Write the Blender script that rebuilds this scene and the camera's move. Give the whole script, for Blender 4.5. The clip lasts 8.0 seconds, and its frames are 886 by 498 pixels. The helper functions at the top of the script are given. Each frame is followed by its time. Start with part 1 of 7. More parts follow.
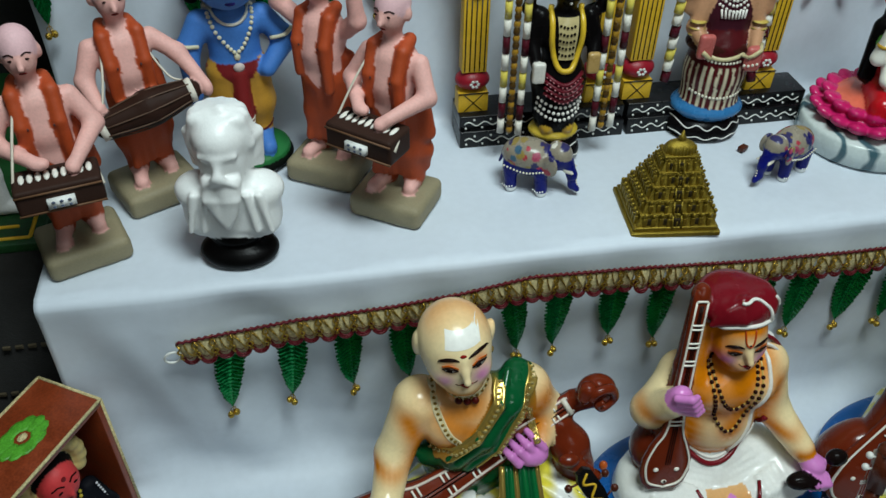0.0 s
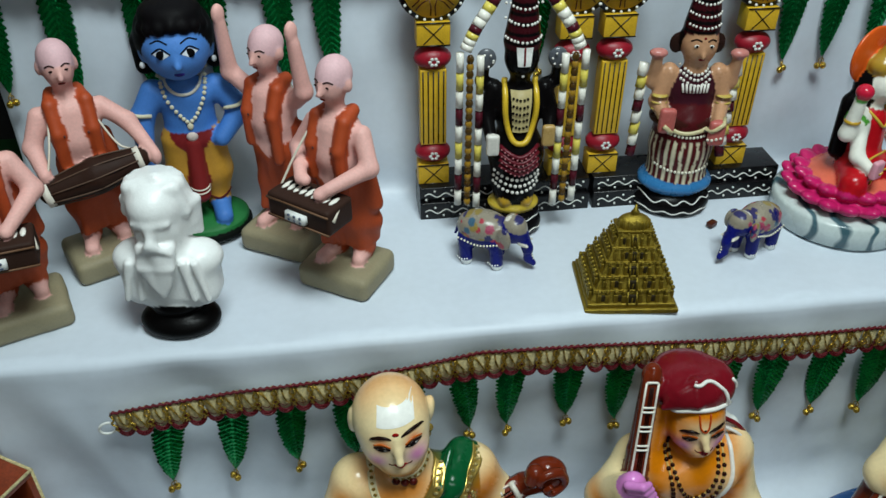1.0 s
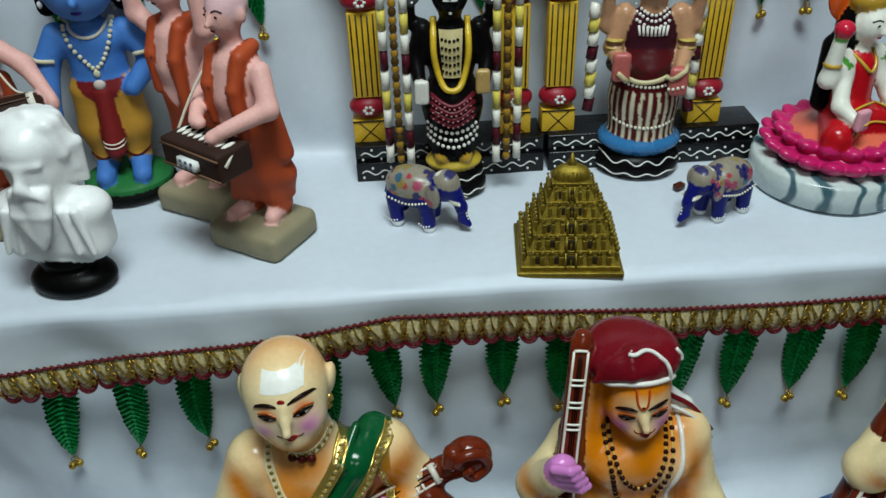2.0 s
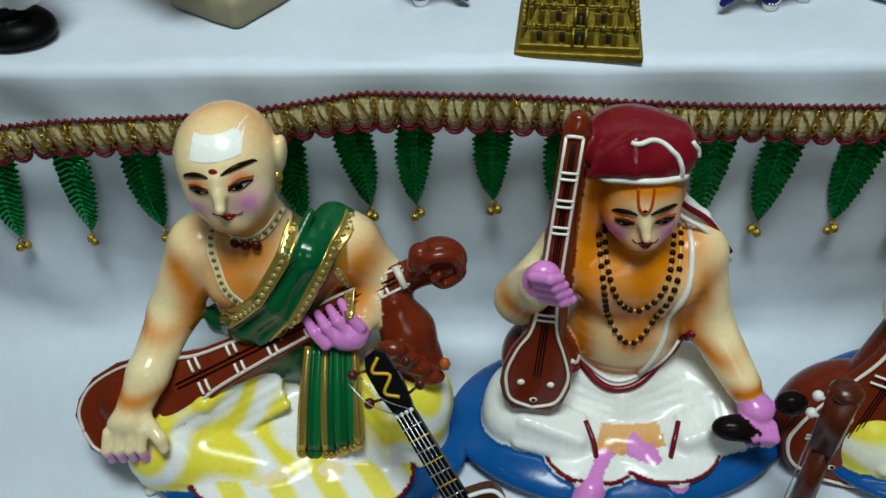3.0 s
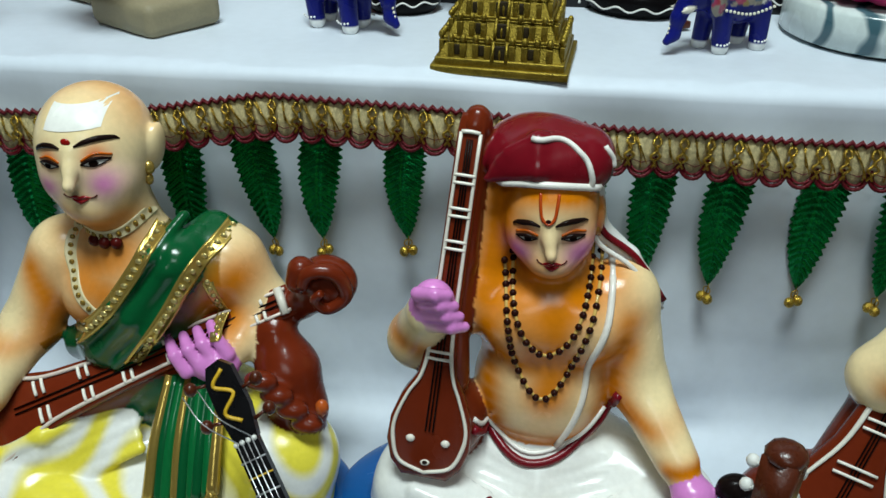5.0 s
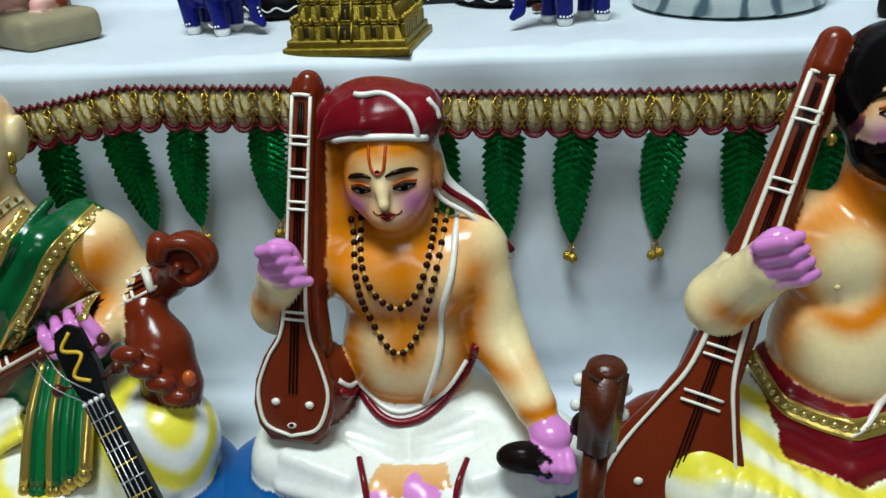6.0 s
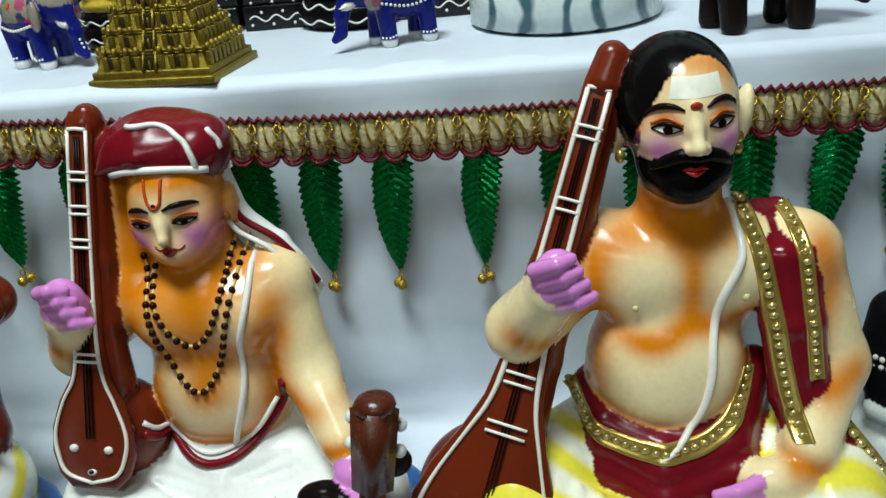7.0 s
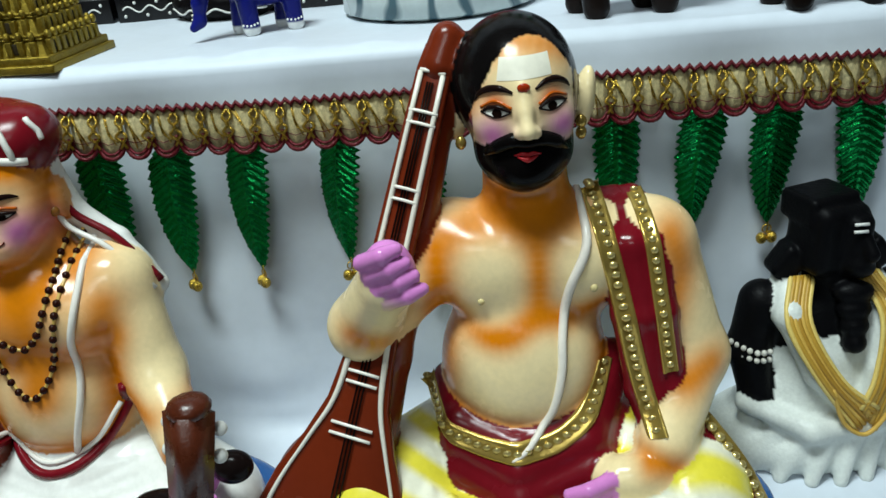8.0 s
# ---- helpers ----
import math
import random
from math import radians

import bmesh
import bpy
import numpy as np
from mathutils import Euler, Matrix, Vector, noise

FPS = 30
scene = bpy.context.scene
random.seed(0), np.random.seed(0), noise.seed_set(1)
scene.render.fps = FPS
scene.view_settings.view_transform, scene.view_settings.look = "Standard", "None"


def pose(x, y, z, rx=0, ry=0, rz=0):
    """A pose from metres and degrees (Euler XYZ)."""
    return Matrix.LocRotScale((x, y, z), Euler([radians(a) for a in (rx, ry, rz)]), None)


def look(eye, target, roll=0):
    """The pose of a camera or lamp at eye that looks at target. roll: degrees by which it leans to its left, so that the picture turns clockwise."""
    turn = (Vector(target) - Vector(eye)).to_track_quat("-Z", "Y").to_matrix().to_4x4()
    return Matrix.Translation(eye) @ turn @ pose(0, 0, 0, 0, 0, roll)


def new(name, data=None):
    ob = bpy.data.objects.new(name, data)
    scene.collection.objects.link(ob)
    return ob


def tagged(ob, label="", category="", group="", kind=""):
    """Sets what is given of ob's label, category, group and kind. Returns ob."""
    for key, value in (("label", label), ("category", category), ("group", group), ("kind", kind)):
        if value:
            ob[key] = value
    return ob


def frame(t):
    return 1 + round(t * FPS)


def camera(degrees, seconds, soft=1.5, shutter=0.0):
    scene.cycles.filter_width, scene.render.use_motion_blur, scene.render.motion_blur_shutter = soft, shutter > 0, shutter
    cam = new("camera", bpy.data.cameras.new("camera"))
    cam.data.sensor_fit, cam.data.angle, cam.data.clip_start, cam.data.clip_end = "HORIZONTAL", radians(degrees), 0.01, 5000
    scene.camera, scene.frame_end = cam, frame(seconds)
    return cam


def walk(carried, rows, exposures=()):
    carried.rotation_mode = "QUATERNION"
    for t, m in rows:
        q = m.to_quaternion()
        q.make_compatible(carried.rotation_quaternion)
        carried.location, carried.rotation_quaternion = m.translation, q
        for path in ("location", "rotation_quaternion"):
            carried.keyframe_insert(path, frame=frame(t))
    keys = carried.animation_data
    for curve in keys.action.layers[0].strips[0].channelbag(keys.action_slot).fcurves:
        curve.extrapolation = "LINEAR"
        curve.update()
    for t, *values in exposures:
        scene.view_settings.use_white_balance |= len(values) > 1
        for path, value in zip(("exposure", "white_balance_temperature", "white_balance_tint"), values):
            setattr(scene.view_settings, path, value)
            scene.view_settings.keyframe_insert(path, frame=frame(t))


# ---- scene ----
cam = camera(56.2, 8.0)
PATH = [
    (0, (-0.1010, -0.6010, 0.8740), (0.1869, 0.8846, -0.4337), 1.30),
    (0.3, (-0.1080, -0.6500, 0.8740), (0.1470, 0.8590, -0.4140), -0.20),
    (0.5, (-0.1040, -0.6280, 0.8860), (0.1590, 0.8870, -0.3930), 0.40),
    (0.8, (-0.0203, -0.6179, 0.8866), (0.1563, 0.9566, -0.3338), -1.08),
    (1, (-0.0040, -0.5990, 0.8630), (0.2149, 1.0055, -0.3107), 0.30),
    (1.2, (0.0429, -0.5994, 0.8448), (0.2462, 1.0491, -0.2693), 0.31),
    (2.3, (0.1428, -0.5645, 0.7224), (0.1765, 1.0541, -0.4519), -2.73),
    (2.5, (0.1520, -0.5590, 0.6970), (0.1460, 1.0053, -0.5492), -2.80),
    (3, (0.2090, -0.5350, 0.6250), (0.1320, 0.9244, -0.7404), -2.10),
    (3.5, (0.2300, -0.5100, 0.5880), (0.1230, 0.9479, -0.7769), -0.30),
    (4, (0.2430, -0.4720, 0.5840), (0.1210, 1.0263, -0.7352), 1.80),
    (4.2, (0.2615, -0.4796, 0.5677), (0.1257, 1.0741, -0.6844), 2.15),
    (5.3, (0.3369, -0.5467, 0.4592), (0.1447, 1.1998, -0.4962), -0.90),
    (5.5, (0.3580, -0.5530, 0.4520), (0.1640, 1.2091, -0.4740), -2.00),
    (6, (0.4250, -0.5780, 0.4230), (0.2321, 1.2093, -0.4536), -3.60),
    (6.5, (0.4930, -0.5730, 0.4070), (0.3010, 1.2290, -0.4390), -4.90),
    (7, (0.5550, -0.5480, 0.4120), (0.3829, 1.2597, -0.4263), -5.40),
    (7.5, (0.6060, -0.5390, 0.3910), (0.4639, 1.2758, -0.4374), -5.50),
    (8, (0.6350, -0.5260, 0.3890), (0.5280, 1.2872, -0.4481), -5.40),
]
walk(cam, [(t, look(eye, target, roll)) for t, eye, target, roll in PATH],
     exposures=[(0, -0.5), (1, -0.42), (2.5, -0.5), (4, -0.36), (5.5, -0.1), (8, 0.05)])

# ---- light ----
world = bpy.data.worlds.new("world")
scene.world = world
world.use_nodes = True
sky = world.node_tree.nodes.new("ShaderNodeTexSky")
sky.sky_type, sky.sun_disc = "NISHITA", False
sky.sun_elevation, sky.sun_rotation = radians(40), radians(200)
world.node_tree.links.new(sky.outputs[0], world.node_tree.nodes["Background"].inputs[0])
world.node_tree.nodes["Background"].inputs[1].default_value = 0.1


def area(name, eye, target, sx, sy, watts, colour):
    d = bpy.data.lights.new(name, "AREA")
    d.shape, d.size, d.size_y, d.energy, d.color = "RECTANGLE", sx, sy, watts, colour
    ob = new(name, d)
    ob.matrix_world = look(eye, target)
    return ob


# Added overhead area lamp; the ceiling has no fitting or opening for it.
area("added_overhead_lamp", (0.25, -0.5, 2.05), (0.36, 0.02, 0.2), 0.7, 0.5, 54, (0.86, 1.0, 1.0))
# Added front area lamp; the wall behind it is closed, without a window.
area("added_front_lamp", (0.4, -1.93, 1.65), (0.4, 0.2, 0.3), 0.9, 0.6, 11, (0.87, 1.0, 1.0))
scene.view_settings.exposure = 0.0


# ---- materials ----
def lin(h):
    v = [int(h[i:i + 2], 16) / 255 for i in (0, 2, 4)]
    return tuple(c / 12.92 if c < 0.04045 else ((c + 0.055) / 1.055) ** 2.4 for c in v)


def material(name, colour=None, rough=0.5, metal=0.0, grain=60.0, vary=0.12, bump=0.15, coat=0.0, sheen=0.0, stripes=None):
    """Painted or plain surface with grain at two scales; colour None reads the painted colours of the mesh."""
    m = bpy.data.materials.new(name)
    m.use_nodes = True
    n, l = m.node_tree.nodes, m.node_tree.links
    b = n["Principled BSDF"]
    tc = n.new("ShaderNodeTexCoord")
    fine, wide = n.new("ShaderNodeTexNoise"), n.new("ShaderNodeTexNoise")
    fine.inputs["Scale"].default_value, wide.inputs["Scale"].default_value = grain * 8, grain
    fine.inputs["Detail"].default_value = wide.inputs["Detail"].default_value = 3
    for t in (fine, wide):
        l.new(tc.outputs["Object"], t.inputs["Vector"])
    mix = n.new("ShaderNodeMath")
    mix.operation = "ADD"
    l.new(fine.outputs[0], mix.inputs[0])
    l.new(wide.outputs[0], mix.inputs[1])
    rng = n.new("ShaderNodeMapRange")
    rng.inputs[1].default_value, rng.inputs[2].default_value = 0.7, 1.3
    rng.inputs[3].default_value, rng.inputs[4].default_value = 1 - vary, 1 + vary
    l.new(mix.outputs[0], rng.inputs[0])
    hsv = n.new("ShaderNodeHueSaturation")
    if colour is None:
        at = n.new("ShaderNodeAttribute")
        at.attribute_name = "paint"
        l.new(at.outputs["Color"], hsv.inputs["Color"])
        gilt = n.new("ShaderNodeMath")
        gilt.operation, gilt.inputs[0].default_value = "SUBTRACT", 1.0
        l.new(at.outputs["Alpha"], gilt.inputs[1])
        l.new(gilt.outputs[0], b.inputs["Metallic"])
        bw, sp = n.new("ShaderNodeRGBToBW"), n.new("ShaderNodeMapRange")
        sp.inputs[1].default_value, sp.inputs[2].default_value = 0.005, 0.06
        sp.inputs[3].default_value, sp.inputs[4].default_value = 0.07, 0.38
        l.new(at.outputs["Color"], bw.inputs[0])
        l.new(bw.outputs[0], sp.inputs[0])
        l.new(sp.outputs[0], b.inputs["Specular IOR Level"])
    else:
        hsv.inputs["Color"].default_value = (*lin(colour), 1)
    l.new(rng.outputs[0], hsv.inputs["Value"])
    l.new(hsv.outputs[0], b.inputs["Base Color"])
    r2 = n.new("ShaderNodeMapRange")
    r2.inputs[1].default_value, r2.inputs[2].default_value = 0.3, 0.7
    r2.inputs[3].default_value, r2.inputs[4].default_value = max(0.03, rough - 0.08), rough + 0.08
    l.new(wide.outputs[0], r2.inputs[0])
    l.new(r2.outputs[0], b.inputs["Roughness"])
    b.inputs["Metallic"].default_value = metal
    b.inputs["Coat Weight"].default_value, b.inputs["Coat Roughness"].default_value = coat, 0.12
    b.inputs["Specular IOR Level"].default_value = 0.35
    b.inputs["Sheen Weight"].default_value = sheen
    bp = n.new("ShaderNodeBump")
    bp.inputs["Strength"].default_value, bp.inputs["Distance"].default_value = bump, 0.001
    l.new(mix.outputs[0], bp.inputs["Height"])
    l.new(bp.outputs[0], b.inputs["Normal"])
    return m


ENAMEL = material("glossy_enamel_paint", None, 0.22, 0, 30, 0.05, 0.1, 0.0)
MATTE = material("matte_clay_paint", None, 0.6, 0, 50, 0.07, 0.2)
LACQUER = material("lacquered_wood_paint", None, 0.28, 0, 40, 0.08, 0.1, 0.0)
PLASTER = material("white_plaster", "e9ebea", 0.55, 0, 60, 0.03, 0.25)
BRASSY = material("cast_brass", "8f7a2c", 0.42, 0.75, 120, 0.3, 0.6)
GOLD = material("gold_foil", "b8983e", 0.28, 0.9, 200, 0.25, 0.5)
CLOTH = material("white_satin_cloth", "ccd4de", 0.5, 0, 12, 0.03, 0.12, 0, 0.15)
LEAF = material("green_foil_leaf", "0c8340", 0.16, 0.9, 90, 0.25, 0.3)
CREAM = material("cream_net_lace", "d2c290", 0.6, 0, 300, 0.45, 0.8)
MAROON = material("maroon_sequin_cord", "5e0d18", 0.3, 0.25, 300, 0.35, 0.4)
BLACKCLOTH = material("black_woven_cloth", "15130f", 0.85, 0, 90, 0.4, 0.7, 0, 0.2)
# dark grey picked so the walls and ceiling bounce little light
WALLPAINT = material("wall_paint", "55595c", 0.8, 0, 5, 0.05, 0.1)
TILE = material("floor_tile", "5a544c", 0.4, 0, 6, 0.1, 0.05)
BROWNWOOD = material("brown_stained_wood", "4c2010", 0.3, 0, 70, 0.2, 0.2, 0.0)
REDWOOD = material("red_brown_painted_wood", "7c3317", 0.4, 0, 50, 0.3, 0.2, 0.2)
BLACKWOOD = material("black_lacquered_wood", "0b0a0c", 0.3, 0, 50, 0.2, 0.15, 0.0)
WHITEPAINT = material("white_paint", "dcdcd6", 0.5, 0, 80, 0.08, 0.2)
YELLOWPAINT = material("yellow_paint", "d0a527", 0.45, 0, 80, 0.12, 0.2)
REDPAINT = material("red_paint", "8e1626", 0.4, 0, 80, 0.12, 0.2)
GREENPAINT = material("green_paint", "4f9a2a", 0.5, 0, 80, 0.3, 0.2)
# dark brown for raised blocks that imitate the shade inside recesses
RECESS_SHADE = material("recess_shade_brown", "2a2008", 0.7, 0.2, 120, 0.3, 0.5)
STRING = material("steel_string", "c9c9cc", 0.3, 0.8, 100, 0.1, 0.0)


# ---- mesh helpers ----
def thing(name, at, label, category, group=""):
    ob = new(name)
    ob.empty_display_size = 0.02
    ob.location = at
    return tagged(ob, label, category, group)


def part(name, bm, mat, parent, label=""):
    me = bpy.data.meshes.new(name)
    bm.to_mesh(me)
    bm.free()
    me.materials.append(mat)
    me.shade_smooth()
    ob = new(name, me)
    ob.parent = parent
    return tagged(ob, label)


def shared(name, me, parent, m):
    ob = new(name, me)
    ob.parent = parent
    ob.matrix_basis = m
    return ob


def bm_box(bm, c, half, bevel=0.0, rot=None):
    m = Matrix.Translation(c) @ (rot.to_4x4() if rot else Matrix()) @ Matrix.Diagonal((half[0] * 2, half[1] * 2, half[2] * 2, 1))
    g = bmesh.ops.create_cube(bm, size=1, matrix=m)
    if bevel:
        es = {e for v in g["verts"] for e in v.link_edges}
        bmesh.ops.bevel(bm, geom=list(es), offset=bevel, segments=2, affect="EDGES", profile=0.6)


def bm_ball(bm, c, r, seg=12, rings=8):
    r = (r, r, r) if isinstance(r, (int, float)) else r
    bmesh.ops.create_uvsphere(bm, u_segments=seg, v_segments=rings, radius=1, matrix=Matrix.Translation(c) @ Matrix.Diagonal((*r, 1)))


def bm_lathe(bm, c, profile, seg=32, sx=1.0, sy=1.0):
    """profile: (radius, z) from below to above."""
    rings = []
    for r, z in profile:
        rings.append([bm.verts.new((c[0] + sx * r * math.cos(2 * math.pi * i / seg), c[1] + sy * r * math.sin(2 * math.pi * i / seg), c[2] + z)) for i in range(seg)])
    for a, b in zip(rings, rings[1:]):
        for i in range(seg):
            bm.faces.new((a[i], a[(i + 1) % seg], b[(i + 1) % seg], b[i]))
    bm.faces.new(rings[0][::-1])
    bm.faces.new(rings[-1])


def spline(pts, n=6):
    """Points of a smooth line through pts."""
    p = [np.array(q, float) for q in pts]
    p = [2 * p[0] - p[1]] + p + [2 * p[-1] - p[-2]]
    out = []
    for i in range(1, len(p) - 2):
        for s in range(n):
            t = s / n
            out.append(0.5 * (2 * p[i] + (p[i + 1] - p[i - 1]) * t + (2 * p[i - 1] - 5 * p[i] + 4 * p[i + 1] - p[i + 2]) * t * t + (3 * p[i] - p[i - 1] - 3 * p[i + 1] + p[i + 2]) * t ** 3))
    out.append(p[-2])
    return out


def tube_data(pts, r, sides=6):
    """Verts and faces of a tube along pts; r is a radius or one per point."""
    pts = np.array([np.array(p, float) for p in pts])
    n = len(pts)
    rad = np.full(n, r) if np.isscalar(r) else np.interp(np.linspace(0, 1, n), np.linspace(0, 1, len(r)), r)
    tan = np.gradient(pts, axis=0)
    tan /= np.linalg.norm(tan, axis=1)[:, None] + 1e-12
    V, F = [], []
    up = np.array((0.13, -0.6, 0.8))
    for i in range(n):
        a = np.cross(tan[i], up)
        a /= np.linalg.norm(a) + 1e-12
        b = np.cross(tan[i], a)
        for k in range(sides):
            w = 2 * math.pi * k / sides
            V.append(pts[i] + rad[i] * (math.cos(w) * a + math.sin(w) * b))
    for i in range(n - 1):
        for k in range(sides):
            F.append((i * sides + k, i * sides + (k + 1) % sides, (i + 1) * sides + (k + 1) % sides, (i + 1) * sides + k))
    F.append(tuple(range(sides))[::-1])
    F.append(tuple(range((n - 1) * sides, n * sides)))
    return V, F


def bm_tube(bm, pts, r, sides=6):
    V, F = tube_data(pts, r, sides)
    vs = [bm.verts.new(v) for v in V]
    for f in F:
        bm.faces.new([vs[i] for i in f])


def ball_data(c, r, seg=8, rings=6):
    V, F = [], []
    for j in range(rings + 1):
        a = math.pi * j / rings
        for i in range(seg):
            b = 2 * math.pi * i / seg
            V.append(np.array((c[0] + r[0] * math.sin(a) * math.cos(b), c[1] + r[1] * math.sin(a) * math.sin(b), c[2] + r[2] * math.cos(a))))
    for j in range(rings):
        for i in range(seg):
            F.append((j * seg + i, (j + 1) * seg + i, (j + 1) * seg + (i + 1) % seg, j * seg + (i + 1) % seg))
    return V, F


GILDED = ("b79a4e", "cbb878", "a8873c")


class Sculpt:
    """A figure of blended solids in one mesh, with its colours painted on, and fine raised lines and beads laid on its front."""

    def __init__(self, voxel):
        self.h, self.prims, self.inks = voxel, [], []
        self.V, self.F, self.C, self.nv, self.extra = [], [], [], 0, []

    def ball(self, c, r, col, k=0.006, rx=0, ry=0, rz=0, tag=""):
        r = (r, r, r) if isinstance(r, (int, float)) else r
        R = np.array(Euler([radians(a) for a in (rx, ry, rz)]).to_matrix())
        m = max(r)
        self.prims.append(("ball", (np.array(c, float), np.array(r, float), R), lin(col), k, np.array(c) - m, np.array(c) + m, tag))
        return self

    def limb(self, a, b, ra, rb, col, k=0.006, tag=""):
        a, b = np.array(a, float), np.array(b, float)
        m = max(ra, rb)
        self.prims.append(("limb", (a, b, ra, rb), lin(col), k, np.minimum(a, b) - m, np.maximum(a, b) + m, tag))
        return self

    def chain(self, pts, rads, col, k=0.006, tag=""):
        for i in range(len(pts) - 1):
            self.limb(pts[i], pts[i + 1], rads[i], rads[i + 1], col, k, tag)
        return self

    def box(self, c, half, col, rnd=0.003, k=0.002, rx=0, ry=0, rz=0, tag=""):
        R = np.array(Euler([radians(a) for a in (rx, ry, rz)]).to_matrix())
        m = float(np.linalg.norm(half)) + rnd
        self.prims.append(("box", (np.array(c, float), np.array(half, float) - rnd, R, rnd), lin(col), k, np.array(c) - m, np.array(c) + m, tag))
        return self

    @staticmethod
    def dist(kind, q, P):
        if kind == "ball":
            c, r, R = q
            w = (P - c) @ R
            k0 = np.sqrt(((w / r) ** 2).sum(-1)) + 1e-9
            k1 = np.sqrt(((w / r ** 2) ** 2).sum(-1)) + 1e-9
            return k0 * (k0 - 1) / k1
        if kind == "limb":
            a, b, ra, rb = q
            ba = b - a
            t = np.clip(((P - a) @ ba) / (ba @ ba + 1e-12), 0, 1)
            return np.sqrt(((P - a - t[..., None] * ba) ** 2).sum(-1)) - (ra + (rb - ra) * t)
        c, half, R, rnd = q
        w = np.abs((P - c) @ R) - half
        return np.sqrt((np.maximum(w, 0) ** 2).sum(-1)) + np.minimum(w.max(-1), 0) - rnd

    def solve(self):
        h = self.h
        lo = np.min([p[4] for p in self.prims], axis=0) - 3 * h
        hi = np.max([p[5] for p in self.prims], axis=0) + 3 * h
        n = np.ceil((hi - lo) / h).astype(int) + 1
        D = np.full(n, 1.0, np.float32)
        ax = [lo[i] + h * np.arange(n[i]) for i in range(3)]
        for kind, q, col, k, a, b, tag in self.prims:
            i0 = np.maximum(((a - lo - k) / h - 2).astype(int), 0)
            i1 = np.minimum(((b - lo + k) / h + 3).astype(int), n)
            sl = tuple(slice(i0[i], i1[i]) for i in range(3))
            P = np.stack(np.meshgrid(*[ax[i][sl[i]] for i in range(3)], indexing="ij"), -1)
            d, e = self.dist(kind, q, P), D[sl]
            t = np.clip(0.5 + 0.5 * (e - d) / k, 0, 1)
            D[sl] = e * (1 - t) + d * t - k * t * (1 - t)
        self.D, self.lo, self.n = D, lo, n
        S = D < 0
        A = np.zeros(n - 1, np.int8)
        cor = [(i, j, k) for i in (0, 1) for j in (0, 1) for k in (0, 1)]
        cut = lambda M, o: M[o[0]:n[0] - 1 + o[0], o[1]:n[1] - 1 + o[1], o[2]:n[2] - 1 + o[2]]
        for o in cor:
            A += cut(S, o)
        act = np.argwhere((A > 0) & (A < 8))
        idx = np.full(n - 1, -1, np.int64)
        idx[tuple(act.T)] = np.arange(len(act))
        acc, cnt = np.zeros((len(act), 3)), np.zeros(len(act))
        for o in cor:
            for axis in range(3):
                if o[axis]:
                    continue
                p = list(o)
                p[axis] = 1
                d0 = D[tuple((act + o).T)]
                d1 = D[tuple((act + p).T)]
                x = (d0 < 0) != (d1 < 0)
                t = np.where(x, d0 / np.where(x, d0 - d1, 1), 0)
                q = np.tile(np.array(o, float), (len(act), 1))
                q[:, axis] = t
                acc[x] += q[x]
                cnt[x] += 1
        V = lo + h * (act + acc / cnt[:, None])
        faces = []
        for axis in range(3):
            b, c = (axis + 1) % 3, (axis + 2) % 3
            e = np.zeros(3, int)
            e[axis] = 1
            s0 = S[tuple(slice(0, n[i] - e[i]) for i in range(3))]
            s1 = S[tuple(slice(e[i], n[i]) for i in range(3))]
            pts = np.argwhere(s0 != s1)
            pts = pts[(pts[:, b] > 0) & (pts[:, c] > 0) & (pts[:, b] < n[b] - 1) & (pts[:, c] < n[c] - 1)]
            eb, ec = np.zeros(3, int), np.zeros(3, int)
            eb[b] = ec[c] = 1
            q = np.stack([idx[tuple(w.T)] for w in (pts, pts - eb, pts - eb - ec, pts - ec)], 1)
            inside = s0[tuple(pts.T)]
            q[~inside] = q[~inside][:, ::-1]
            faces.append(q)
        F = np.concatenate(faces)
        dm = np.stack([self.dist(p[0], p[1], V) for p in self.prims], 1)
        near = dm.argmin(1)
        C = np.array([p[2] for p in self.prims])[near]
        tags = np.array([p[6] for p in self.prims])[near]
        for fn, col, only in self.inks:
            w = np.clip(fn(V[:, 0], V[:, 1], V[:, 2]), 0, 1)
            if only:
                w = w * np.isin(tags, only.split())
            C = C * (1 - w[:, None]) + np.array(lin(col)) * w[:, None]
        self.V, self.F, self.C, self.nv = [V], [F], [C], len(V)
        return self

    def ink(self, fn, col, only=""):
        self.inks.append((fn, col, only))
        return self

    def spray(self, pts, r, col, amount=1.0, only="skin"):
        """Airbrushed colour round points or along a line."""
        pts = [np.array(p, float) for p in pts]
        if len(pts) > 1:
            pts = spline(pts, 5)

        def fn(x, y, z):
            d = np.full(len(x), 9.0)
            for p in pts:
                d = np.minimum(d, (x - p[0]) ** 2 + 0.12 * (y - p[1]) ** 2 + (z - p[2]) ** 2)
            return 1.1 * amount * np.exp(-d / (r * r * 1.35)) * (y < 0.02)
        return self.ink(fn, col, only)

    def front(self, x, z):
        """The y of the figure's front at x, z."""
        fx, fz = (x - self.lo[0]) / self.h, (z - self.lo[2]) / self.h
        i, k = int(np.clip(fx, 0, self.n[0] - 2)), int(np.clip(fz, 0, self.n[2] - 2))
        u, v = fx - i, fz - k
        c = (self.D[i, :, k] * (1 - u) * (1 - v) + self.D[i + 1, :, k] * u * (1 - v) + self.D[i, :, k + 1] * (1 - u) * v + self.D[i + 1, :, k + 1] * u * v)
        j = np.argmax(c < 0)
        if j == 0:
            j = int(np.argmin(c)) + 1
            return self.lo[1] + self.h * j
